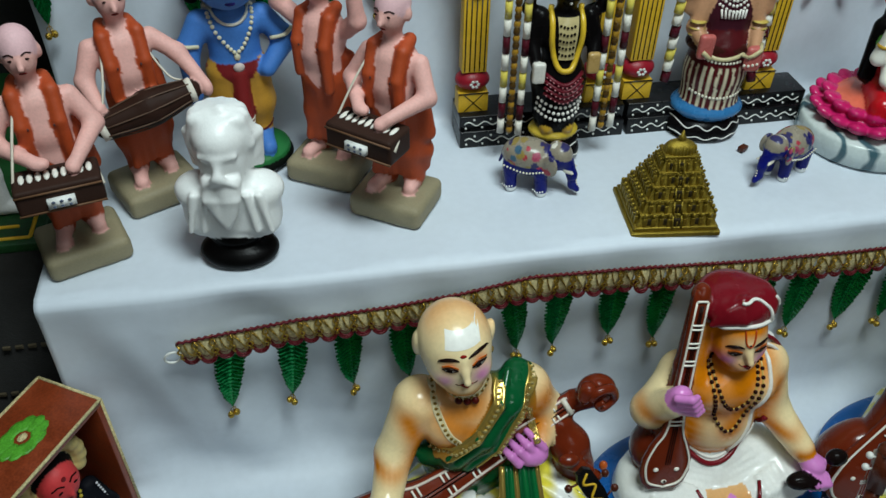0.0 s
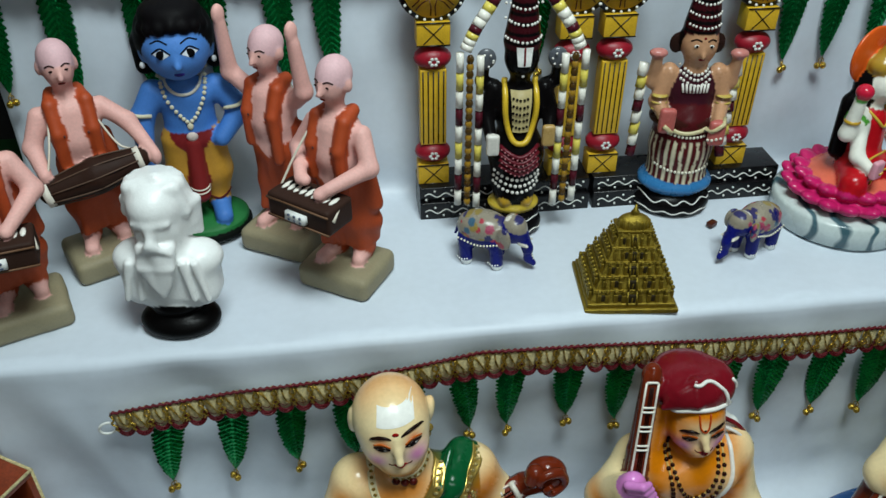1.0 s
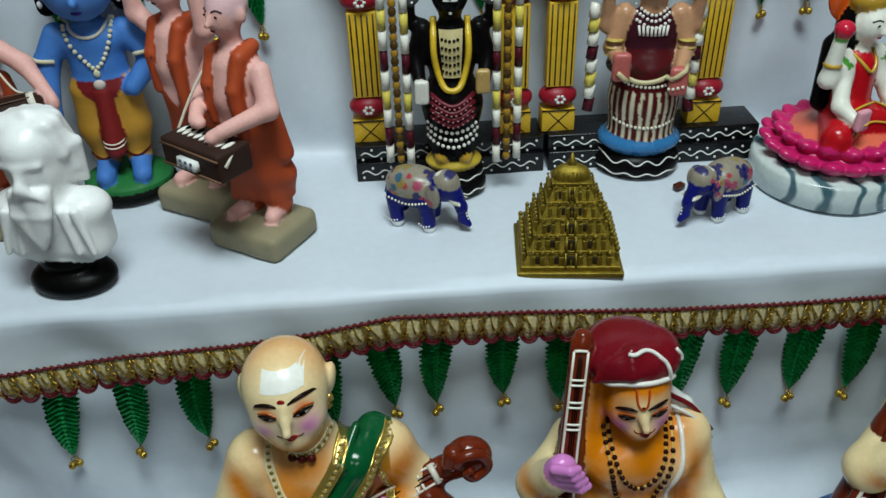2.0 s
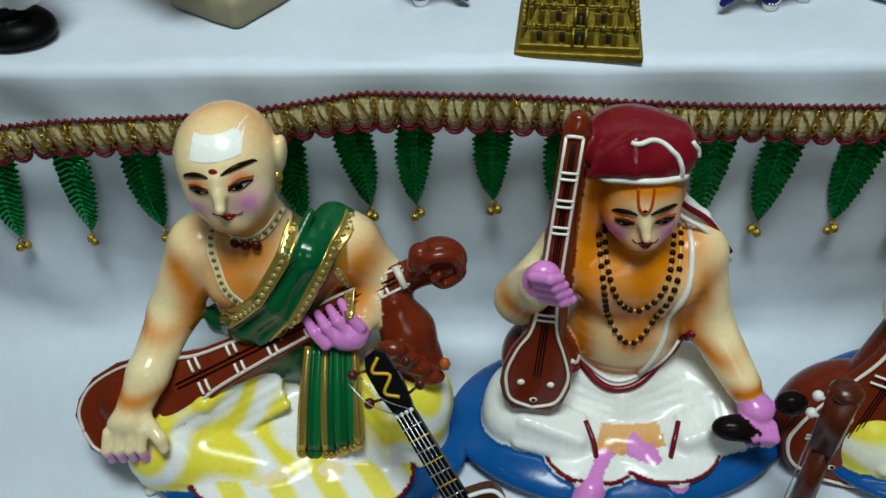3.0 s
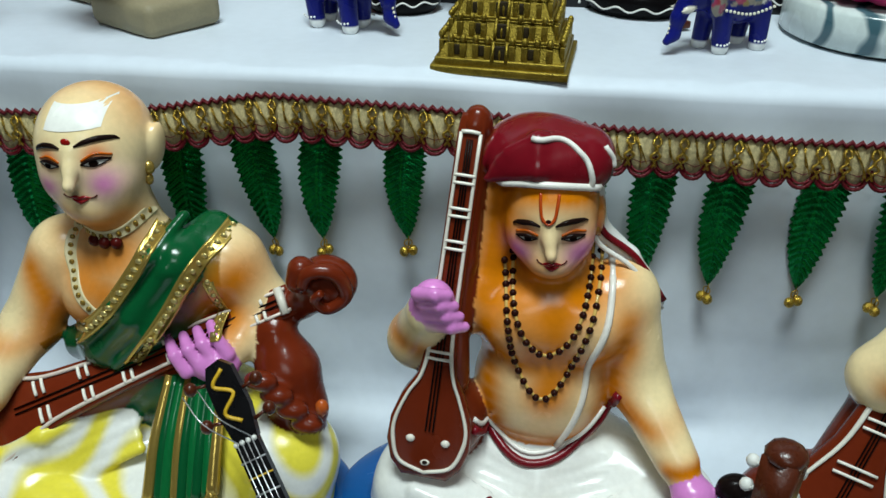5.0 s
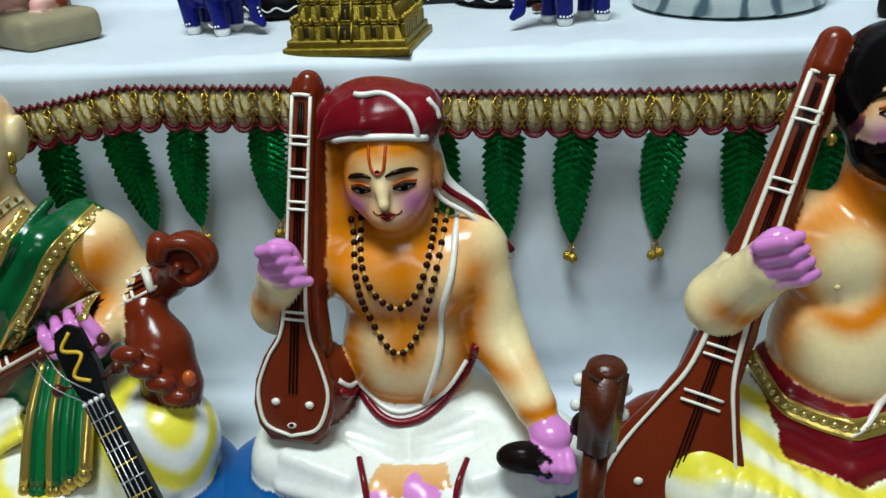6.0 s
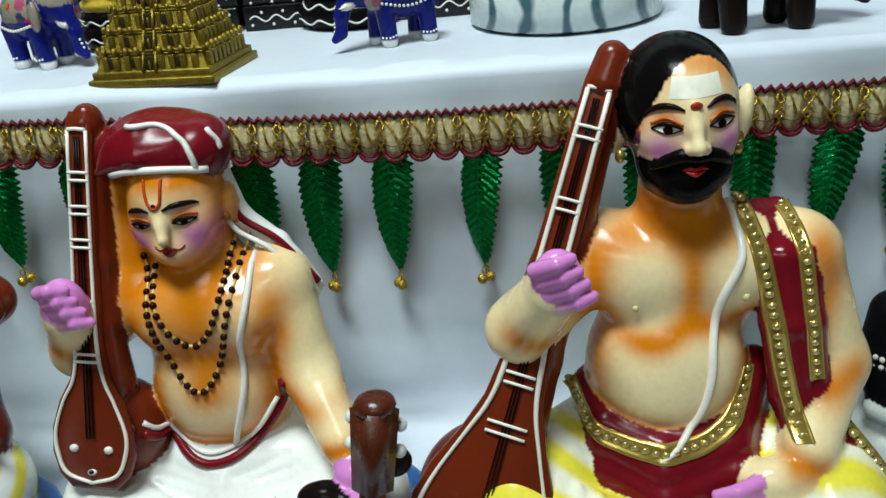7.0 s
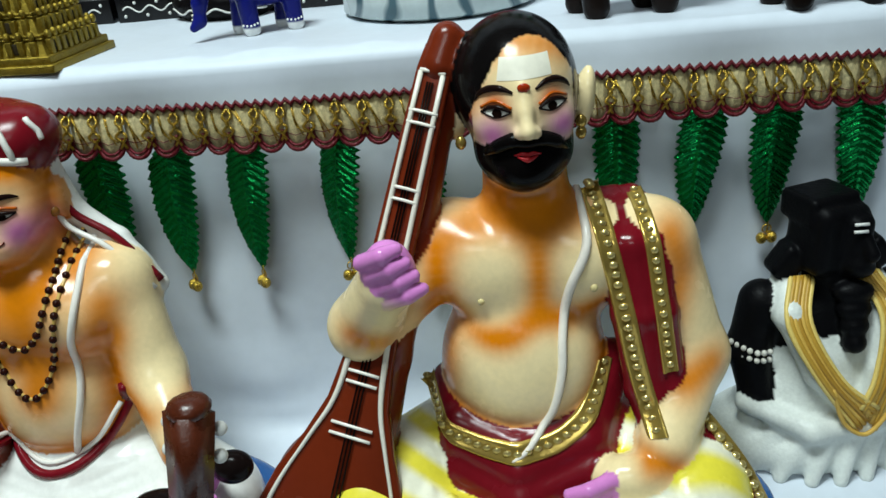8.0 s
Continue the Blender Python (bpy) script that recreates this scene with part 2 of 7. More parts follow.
        return self.lo[1] + self.h * (j - 1 + c[j - 1] / (c[j - 1] - c[j]))

    def add(self, V, F, col):
        V = np.array(V)
        self.extra.append((V, F, (*lin(col), 0.35 if col in GILDED else 1.0)))
        return self

    def line(self, pts, r, col, lift=0.0, n=6, sides=6):
        """A raised line through (x, z) on the front, or through (x, y, z) in space."""
        pts = spline(pts, n)
        if len(pts[0]) == 2:
            pts = [(p[0], self.front(p[0], p[1]) - lift, p[1]) for p in pts]
        return self.add(*tube_data(pts, r, sides), col)

    def beads(self, pts, r, gap, col, lift=0.0, squash=1.0):
        pts = spline(pts, 12)
        if len(pts[0]) == 2:
            pts = [np.array((p[0], self.front(p[0], p[1]) - lift, p[1])) for p in pts]
        run, last = 0.0, None
        for p in pts:
            if last is None or np.linalg.norm(p - last) >= gap:
                self.add(*ball_data(p, (r, r, r * squash)), col)
                last = p
        return self

    def dot(self, x, z, r, col, lift=0.0, deep=0.4):
        r = (r, r) if isinstance(r, (int, float)) else r
        return self.add(*ball_data((x, self.front(x, z) - lift, z), (r[0], min(r) * deep, r[1]), 10, 6), col)

    def patch(self, corners, col, lift=0.0006, n=10):
        """A painted patch laid on the front between four (x, z) corners."""
        a, b, c, d = [np.array(q, float) for q in corners]
        V, F = [], []
        for i in range(n + 1):
            for j in range(n + 1):
                u, v = i / n, j / n
                p = (a * (1 - u) + b * u) * (1 - v) + (d * (1 - u) + c * u) * v
                V.append((p[0], self.front(p[0], p[1]) - lift, p[1]))
        for i in range(n):
            for j in range(n):
                F.append((i * (n + 1) + j, (i + 1) * (n + 1) + j, (i + 1) * (n + 1) + j + 1, i * (n + 1) + j + 1))
        return self.add(V, F, col)

    def almond(self, x, z, half, up, down, col, lift=0.0004, slant=0.0, n=10):
        """An eye-shaped patch on the front, bounded by two arcs."""
        V, F = [], []
        for i in range(n + 1):
            a = -1 + 2 * i / n
            k = (1 - a * a) ** 0.7 if abs(a) < 1 else 0.0
            for t in (-down * k, 0.0, up * k):
                px, pz = x + a * half, z + slant * a + t
                V.append((px, self.front(px, pz) - lift, pz))
        for i in range(n):
            for j in (0, 1):
                p = i * 3 + j
                F.append((p, p + 3, p + 4, p + 1))
        return self.add(V, F, col)

    def strip(self, pts, half, col, lift=0.001, n=7, stud="", gap=0.006):
        """A raised border band along (x, z) points of the front, with embossed studs."""
        pts = np.array(spline(pts, n))
        tan = np.gradient(pts, axis=0)
        tan /= np.linalg.norm(tan, axis=1)[:, None] + 1e-12
        V, F = [], []
        prof = ((-1.0, -0.0016), (-0.92, 0.6), (-0.7, 1.0), (-0.5, 0.55), (0.0, 0.5), (0.5, 0.55), (0.7, 1.0), (0.92, 0.6), (1.0, -0.0016))
        m = len(prof)
        mids = []
        for p, t in zip(pts, tan):
            mid = self.front(p[0], p[1])
            mids.append((p[0], mid, p[1]))
            for a, h in prof:
                q = p + np.array((-t[1], t[0])) * a * half
                y = min(self.front(q[0], q[1]), mid + 0.004)
                V.append((q[0], y - (lift * h if h > 0 else h), q[1]))
        for i in range(len(pts) - 1):
            for j in range(m - 1):
                F.append((i * m + j, i * m + j + 1, (i + 1) * m + j + 1, (i + 1) * m + j))
        self.add(V, F, col)
        last = None
        for k, c in enumerate(spline(mids, 4) if stud else ()):
            if last is None or np.linalg.norm(c - last) >= gap:
                self.add(*ball_data(c - np.array((0, lift * 0.5, 0)), (half * 0.52, 0.0016, gap * 0.4), 8, 4), stud)
                last = c
        return self

    def slab(self, outline, org, u, v, depth, col):
        """A flat board with the outline (a, b) in the plane through org along u and v."""
        org, u, v = np.array(org, float), np.array(u, float), np.array(v, float)
        nrm = np.cross(u, v)
        n = len(outline)
        ins = np.mean(outline, axis=0)
        rows = []
        for sc, dp in ((0.93, 0.0), (0.98, 0.0012), (1.0, 0.004), (1.0, depth)):
            rows.append([org + (ins[0] + (a - ins[0]) * sc) * u + (ins[1] + (b - ins[1]) * sc) * v - dp * nrm for a, b in outline])
        V = [p for r in rows for p in r]
        F = [tuple(range(n))]
        for j in range(3):
            F += [(j * n + i, (j + 1) * n + i, (j + 1) * n + (i + 1) % n, j * n + (i + 1) % n) for i in range(n)]
        F.append(tuple(range(3 * n, 4 * n))[::-1])
        return self.add(V, F, col)

    def make(self, name, mat, at, label, category, group="", m=None):
        base = np.array(at if m is None else (0, 0, 0), float)
        V = [self.V[0]]
        faces = [tuple(f) for f in self.F[0].tolist()]
        C = [np.concatenate([self.C[0], np.ones((self.nv, 1))], 1)]
        nv = self.nv
        for v, f, c in self.extra:
            V.append(v)
            faces += [tuple(nv + i for i in q) for q in f]
            C.append(np.tile(np.array(c), (len(v), 1)))
            nv += len(v)
        V, C = np.concatenate(V) - base, np.concatenate(C)
        me = bpy.data.meshes.new(name)
        me.from_pydata(V.tolist(), [], faces)
        at_ = me.color_attributes.new("paint", "FLOAT_COLOR", "POINT")
        at_.data.foreach_set("color", C.astype(np.float32).ravel())
        me.materials.append(mat)
        me.shade_smooth()
        me.update()
        ob = new(name, me)
        if m is None:
            ob.location = at
        else:
            ob.matrix_basis = m
        return tagged(ob, label, category, group)


# ---- the room and the draped steps ----
LOW, TOP, RISER, BACK = -0.03, 0.28, 0.047, 0.335


def room():
    # Added enclosure out of view; its dark walls and ceiling limit bounced light.
    lo, hi = Vector((-2.2, -2.0, -0.75)), Vector((2.5, 0.9, 2.1))
    t = 0.1

    def slab(name, c, half, mat, label):
        bm = bmesh.new()
        bm_box(bm, c, half)
        ob = part(name, bm, mat, None)
        ob.data.shade_flat()
        tagged(ob, label, name.split("_")[0], kind="structure")
    cx, cy, cz = (lo + hi) / 2
    hx, hy, hz = (hi - lo) / 2
    slab("floor", (cx, cy, lo.z - t), (hx + t, hy + t, t), TILE, "plain tiled floor of the room")
    slab("ceiling", (cx, cy, hi.z + t), (hx + t, hy + t, t), WALLPAINT, "plain dark grey ceiling, added out of view")
    slab("wall_north", (cx, hi.y + t, cz), (hx, t, hz), WALLPAINT, "plain dark grey wall behind the display, added out of view")
    slab("wall_west", (lo.x - t, cy, cz), (t, hy + t, hz), WALLPAINT, "plain dark grey side wall, added out of view")
    slab("wall_east", (hi.x + t, cy, cz), (t, hy + t, hz), WALLPAINT, "plain dark grey side wall, added out of view")
    slab("wall_south", (cx, lo.y - t, cz), (hx, t, hz), WALLPAINT, "plain dark grey wall facing the display, added out of view")


def lace_z(x):
    return float(np.interp(x, (-0.28, -0.22, -0.137, -0.033, 0.044, 0.12, 0.24, 0.38, 0.5, 0.74, 1.2), (0.226, 0.234, 0.243, 0.247, 0.255, 0.268, 0.264, 0.255, 0.252, 0.253, 0.253)))


def steps():
    """The stepped stand under one white cloth, with soft edges and creases."""
    prof = [(-0.36, -0.75), (-0.36, -0.3), (-0.355, -0.06)]
    for i in range(7):
        a = math.pi / 2 * i / 6
        prof.append((-0.335 - 0.02 * math.cos(a), LOW - 0.02 + 0.02 * math.sin(a)))
    prof += [(y, LOW) for y in np.linspace(-0.32, -0.02, 40)]
    for i in range(1, 9):
        a = math.pi / 2 * i / 8
        prof.append((RISER - 0.045 + 0.045 * math.sin(a), LOW + 0.045 - 0.045 * math.cos(a)))
    prof += [(RISER, z) for z in np.linspace(LOW + 0.055, TOP - 0.02, 40)]
    for i in range(1, 9):
        a = math.pi / 2 * i / 8
        prof.append((RISER + 0.012 - 0.012 * math.cos(a), TOP - 0.012 + 0.012 * math.sin(a)))
    prof += [(y, TOP) for y in np.linspace(RISER + 0.02, BACK - 0.03, 44)]
    for i in range(1, 7):
        a = math.pi / 2 * i / 6
        prof.append((BACK - 0.02 + 0.02 * math.sin(a), TOP + 0.02 - 0.02 * math.cos(a)))
    prof += [(BACK, z) for z in np.linspace(TOP + 0.03, 0.95, 44)]
    prof += [(0.75, 0.95), (0.75, -0.75)]
    xs = np.linspace(-0.392, 1.3, 340)
    bm = bmesh.new()
    grid = []
    for x in xs:
        row = []
        for y, z in prof:
            dy = dz = 0.0
            if y < 0.7 and z > -0.3:
                p = Vector((x, y, z))
                w = noise.noise(p * 9) * 0.6 + noise.noise(p * 23 + Vector((4, 1, 7))) * 0.25
                upright = min(1.0, (TOP - z) / 0.05, (z - LOW) / 0.05) if (abs(y - RISER) < 0.013 and LOW < z < TOP) else 0.0
                if abs(y - BACK) < 0.004:
                    upright = min(1.0, (z - TOP) / 0.06)
                if upright > 0:
                    fold = noise.noise(Vector((x * 12 + z * 3, 3.1, z * 3.4))) * 0.014
                    dy = (fold + 0.005 * w) * upright
                else:
                    dz = 0.0034 * w
                    d = abs(z - TOP) + max(0.0, y - RISER)
                    if d < 0.09 and y < 0.2 and z > TOP - 0.02:
                        ridge = abs(noise.noise(Vector((x * 26 + 6 * d, 1.7 + 5 * d, 0.4))))
                        dz += 0.016 * (1 - d / 0.09) * max(0.0, 0.34 - ridge) * max(0.0, noise.noise(Vector((x * 5, 9.2, 0))) + 0.25)
                    if z < LOW + 0.03 and y < RISER:
                        dz += 0.004 * max(0.0, noise.noise(Vector((x * 8 + y * 5, y * 11, 2.0))))
                dy += -0.012 * max(0.0, (0.06 - z) / 0.09) * (0.6 + noise.noise(Vector((x * 6, 0, 8)))) * upright if upright > 0 and z < 0.06 else 0
            row.append(bm.verts.new((x, y + dy, z + dz)))
        grid.append(row)
    for a, b in zip(grid, grid[1:]):
        for i in range(len(prof) - 1):
            bm.faces.new((a[i], b[i], b[i + 1], a[i + 1]))
    bm.faces.new(grid[0])
    bm.faces.new(grid[-1][::-1])
    bmesh.ops.recalc_face_normals(bm, faces=bm.faces)
    ob = part("display_steps", bm, CLOTH, None)
    tagged(ob, "stepped display stand draped in creased white satin cloth", "display stand", kind="structure")


room()
steps()


# ---- leaf garlands ----
def leaf_mesh(seed):
    """A hanging serrated foil leaf, 0.1 long, its stem at the origin."""
    rnd = random.Random(seed)
    nu, nv, L, W = 90, 18, 0.098, 0.0158
    bend, twist = rnd.uniform(-0.008, 0.008), rnd.uniform(-0.25, 0.25)
    bm = bmesh.new()
    layers = []
    for back in (0, 1):
        rows = []
        for i in range(nu + 1):
            u = i / nu
            w = W * (min(1, (u * 5.5 + 0.35)) ** 0.8) * (1 - u ** 2.6) ** 0.8 + 0.0005
            saw = (u * 17) % 1.0
            row = []
            for j in range(nv + 1):
                v = j / nv * 2 - 1
                edge = w * (1 + (0.24 * (saw - 0.55) * (abs(v) - 0.6) / 0.4 if abs(v) > 0.6 else 0))
                ph = (u * 17 - abs(v) * 1.9) % 1.0
                rib = 0.0042 * (1 - u * 0.5) * (abs(ph - 0.35) / 0.65 - 0.4) * min(1, abs(v) * 4)
                x = edge * v + bend * math.sin(u * 2.4)
                y = -0.004 * math.sin(u * 3.0) + 0.0022 * v * v + rib + twist * v * w * u - 0.0012 * (abs(v) < 0.1)
                row.append(bm.verts.new((x, y + back * 0.0008, -u * L)))
            rows.append(row)
        layers.append(rows)
    for k, rows in enumerate(layers):
        for a, b in zip(rows, rows[1:]):
            for j in range(nv):
                q = (a[j], b[j], b[j + 1], a[j + 1])
                bm.faces.new(q if k == 0 else q[::-1])
    f, b = layers
    for i in range(nu):
        bm.faces.new((f[i][0], b[i][0], b[i + 1][0], f[i + 1][0]))
        bm.faces.new((f[i][nv], f[i + 1][nv], b[i + 1][nv], b[i][nv]))
    me = bpy.data.meshes.new("leaf")
    bm.to_mesh(me)
    bm.free()
    me.materials.append(LEAF)
    me.shade_smooth()
    return me, bend * math.sin(2.4)


def bell_mesh():
    bm = bmesh.new()
    bm_tube(bm, [(0, 0, 0.006), (0.001, 0, 0.0), (0, 0, -0.007)], 0.0008, 5)
    ring = [(0.004 * math.cos(a), 0, -0.003 + 0.004 * math.sin(a)) for a in np.linspace(0, 2 * math.pi, 14)]
    bm_tube(bm, ring, 0.0007, 5)
    for c in ((-0.0045, -0.001, -0.012), (0.0042, -0.002, -0.011)):
        bm_ball(bm, c, (0.005, 0.005, 0.0056), 12, 8)
        bm_tube(bm, [(c[0] - 0.0036, c[1] - 0.002, c[2] - 0.001), (c[0], c[1] - 0.0045, c[2] - 0.0018), (c[0] + 0.0036, c[1] - 0.002, c[2] - 0.001)], 0.0006, 5)
    me = bpy.data.meshes.new("bell")
    bm.to_mesh(me)
    bm.free()
    me.materials.append(GOLD)
    me.shade_smooth()
    return me


LEAVES = [leaf_mesh(s) for s in (3, 5, 8, 13)]
BELL = bell_mesh()
PITCH = 0.0186


def scallop_mesh(seed):
    """One puffed cream net scallop with a rolled maroon edge and looped gold threads."""
    rnd = random.Random(seed)
    w, H = PITCH / 2, 0.033
    bms = [bmesh.new() for _ in range(3)]
    n, rows = 12, 5
    arc = lambda u: 0.0105 * (1 - math.sqrt(max(0.0, 1 - min(1, abs(u)) ** 2.2)))
    grid = []
    for j in range(rows + 1):
        v = j / rows
        line = []
        for i in range(n + 1):
            u = i / n * 2 - 1
            puff = 0.0055 * (1 - u * u) * math.sin(math.pi * (0.15 + 0.75 * v)) + 0.0006 * math.sin(i * 2.1 + 3 * v)
            line.append(bms[0].verts.new((u * w, -puff, -v * (H - arc(u)))))
        grid.append(line)
    back = [bms[0].verts.new((i / n * 2 * w - w, 0.0012, -(H - arc(i / n * 2 - 1)))) for i in range(n + 1)]
    for a, b in zip(grid, grid[1:] + [back]):
        for i in range(n):
            bms[0].faces.new((a[i], b[i], b[i + 1], a[i + 1]))
    for off, r in ((0.0, 0.0017), (0.0032, 0.0011)):
        pts = []
        for i in range(17):
            u = i / 16 * 2 - 1
            pts.append((u * w * (0.99 - off * 30), -0.0028 - 0.003 * (1 - u * u) - 0.0006 * (i % 2), -H + off + arc(u) * 1.05))
        bm_tube(bms[1], pts, r, 6)
    for i in range(2):
        x0, x1 = rnd.uniform(-0.8, 0.0) * w, rnd.uniform(0, 0.8) * w
        pts = [(x0, -0.003, -0.003), ((x0 + x1) / 2 + rnd.uniform(-0.003, 0.003), -0.0072, -0.012 + rnd.uniform(-0.004, 0.004)), (x1, -0.0062, -0.024 + rnd.uniform(-0.004, 0.004))]
        bm_tube(bms[2], spline(pts, 4), 0.0006, 4)
    for sg in (-1, 1):
        pts = [(sg * w, -0.003, -0.002), (sg * w * 0.7, -0.006, -0.007), (sg * w * 1.08, -0.0065, -0.012), (sg * w * 0.62, -0.007, -0.017), (sg * w * 1.02, -0.006, -0.0215), (sg * w * 0.8, -0.005, -0.026)]
        bm_tube(bms[2], spline(pts, 4), 0.0011, 5)
    bm_tube(bms[1], [(-w, -0.0035, -0.0205), (0, -0.0082, -0.0225 + rnd.uniform(-0.001, 0.001)), (w, -0.0035, -0.0205)], 0.0004, 4)
    me = bpy.data.meshes.new("scallop")
    out = bmesh.new()
    for k, b in enumerate(bms):
        tmp = bpy.data.meshes.new("tmp")
        b.to_mesh(tmp)
        b.free()
        for p in tmp.polygons:
            p.material_index = k
        out.from_mesh(tmp)
        bpy.data.meshes.remove(tmp)
    out.to_mesh(me)
    out.free()
    for m in (CREAM, MAROON, GOLD):
        me.materials.append(m)
    me.shade_smooth()
    return me


def toran(name, x0, x1, y, zf, leaves, label):
    t = thing(name, (x0, y, zf(x0)), label, "garland")
    o = Vector((x0, y, zf(x0)))
    sc = [scallop_mesh(s) for s in (1, 2, 3)]
    n = int((x1 - x0) / PITCH)
    rnd = random.Random(7)
    for i in range(n):
        x = x0 + (i + 0.5) * PITCH
        slope = math.atan2(zf(x + 0.008) - zf(x - 0.008), 0.016)
        shared("scallop", sc[rnd.randrange(3)], t, Matrix.Translation(Vector((x, y, zf(x))) - o) @ Euler((rnd.uniform(-0.08, 0.08), -slope, rnd.uniform(-0.1, 0.1))).to_matrix().to_4x4())
    bm = bmesh.new()
    m = int((x1 - x0) / 0.0034)
    zig = []
    for i in range(m):
        x = x0 + (i + 0.5) * 0.0034
        zig.append(Vector((x, y - 0.003 - 0.0012 * (i % 2), zf(x) + (0.0022 if i % 2 else -0.0016))) - o)
    bm_tube(bm, zig, 0.0019, 5)
    part("sequin_cord", bm, MAROON, t, "maroon zigzag sequin cord")
    for x, dx, drop, mesh, tilt in leaves:
        me, off = LEAVES[mesh]
        s = drop / 0.098
        top = Vector((x, y + 0.006, zf(x) - 0.029)) - o
        lean = -math.atan2(dx - off * s, drop)
        ob = shared("leaf", me, t, Matrix.Translation(top) @ Euler((0, lean, tilt)).to_matrix().to_4x4() @ Matrix.Diagonal((1, 1, s, 1)))
        shared("bell", BELL, ob, Matrix.Translation((off, 0, -0.1)) @ Euler((0, 0, rnd.uniform(-0.9, 0.9))).to_matrix().to_4x4() @ Matrix.Diagonal((0.8, 0.8, 0.8 / s, 1)))
    return t


toran("leaf_garland", -0.262, 1.2, 0.03, lace_z, [
    (-0.208, -0.012, 0.098, 0, 0.2), (-0.143, -0.008, 0.1, 1, -0.1), (-0.08, 0.0, 0.097, 2, 0.25), (-0.02, 0.006, 0.1, 3, 0.1),
    (0.048, 0.005, 0.1, 0, 0.2), (0.103, 0.012, 0.096, 1, 0.3), (0.161, -0.004, 0.092, 2, 0.1), (0.225, 0.001, 0.085, 3, -0.1),
    (0.285, 0.0, 0.096, 0, 0.1), (0.358, 0.004, 0.1, 1, 0.1), (0.413, -0.002, 0.1, 2, 0.0), (0.468, -0.004, 0.1, 3, -0.25),
    (0.535, -0.004, 0.098, 0, -0.45), (0.592, 0.0, 0.1, 1, -0.2), (0.655, 0.0, 0.1, 2, 0.2), (0.731, 0.004, 0.098, 3, 0.0),
    (0.793, -0.008, 0.092, 0, -0.1), (0.843, -0.003, 0.092, 2, -0.2), (0.898, 0.0, 0.095, 1, -0.1), (0.96, 0.0, 0.095, 3, 0.1), (1.03, 0.0, 0.1, 0, 0.0)],
    "green foil leaf garland with gold bells and scalloped lace")
toran("leaf_garland", -0.392, 1.2, BACK - 0.016, lambda x: 0.606 + 0.006 * math.sin(x * 9), [
    (-0.375, 0.0, 0.128, 1, 0.1), (-0.302, 0.004, 0.128, 2, 0.2), (-0.215, 0.0, 0.128, 0, 0.0), (-0.137, 0.0, 0.128, 3, 0.1), (-0.068, 0.006, 0.128, 1, 0.2), (-0.011, 0.004, 0.128, 2, 0.1),
    (0.115, 0.0, 0.128, 3, -0.1), (0.235, 0.0, 0.128, 0, 0.1), (0.335, -0.004, 0.128, 1, -0.1), (0.44, 0.0, 0.128, 2, 0.0), (0.553, 0.0, 0.128, 3, -0.1), (0.61, -0.004, 0.128, 0, -0.1),
    (0.665, 0.0, 0.128, 1, 0.0), (0.73, 0.0, 0.128, 2, 0.0), (0.8, 0.0, 0.128, 3, 0.0)],
    "upper garland of green foil leaves with gold bells on the cloth")

# ---- the seated musician dolls on the lower step ----
SKIN, ORANGE, PINK, WHITE, DARK = "f2dcaa", "d27808", "d583c8", "e9e9e4", "1c0f0c"
WOOD, RED, GREEN, YEL, BLUE, GILT = "6a2510", "6f101b", "08502a", "e6d62c", "0d4f8f", "b79a4e"


def frame_axes(top, bottom, face=(0.0, -0.8, 0.6)):
    """Axes of an instrument's face: v from bottom to top, u across, both square to the way it faces."""
    v = np.array(top, float) - np.array(bottom, float)
    L = np.linalg.norm(v)
    v /= L
    f = np.array(face, float)
    f -= (f @ v) * v
    f /= np.linalg.norm(f)
    return np.cross(v, f), v, f, L


def lute(s, top, bottom, face, neck, bw=0.0295, body=0.03, slim=0):
    """A drone lute: round-backed bowl and a long deep neck."""
    u, v, f, L = frame_axes(top, bottom, face)
    b = np.array(bottom, float)

    def at(a, c, lift=0.0):
        return b + a * u + c * L * v + lift * f
    prof = [(0.0, bw * 0.55), (0.04, bw * 0.85), (0.1, bw), (0.17, bw * 0.97), (0.24, bw * 0.78), (0.31, neck * 1.45), (0.4, neck * 1.12), (0.6, neck), (0.97, neck * 0.95), (1.0, neck * 0.8)]
    if slim:
        prof = [(0.0, bw * 0.5), (0.03, bw * 0.8), (0.08, bw), (0.14, bw), (0.21, bw * 0.86), (0.29, bw * 0.6), (0.37, bw * 0.4), (0.45, neck * 1.4), (0.6, neck * 1.15), (0.97, neck * 0.9), (1.0, neck * 0.75)]
    out = [(w, c * L) for c, w in prof] + [(-w, c * L) for c, w in prof[::-1]]
    s.slab(out[::-1], b, u, v, 0.006, WOOD)
    s.ball(at(0.004, 0.13) - f * (body * 1.15 + 0.003), (bw * 1.12, body * 1.1, bw * 1.25), WOOD, 0.004)
    r = 1.25 + 0.3 * slim
    rads = [neck * 2.0, neck * r * 1.1, neck * r, neck * 1.0]
    s.chain([at(0.003, c) - f * (q + 0.003) for c, q in zip((0.28, 0.45, 0.62, 0.97), rads)], rads, WOOD, 0.004)
    s.limb(at(0.001, 0.97) - f * 0.008, at(0.002, 1.015 if slim else 0.99) - f * 0.009, neck * 1.0, neck * 0.9, WOOD, 0.005)
    return at, L


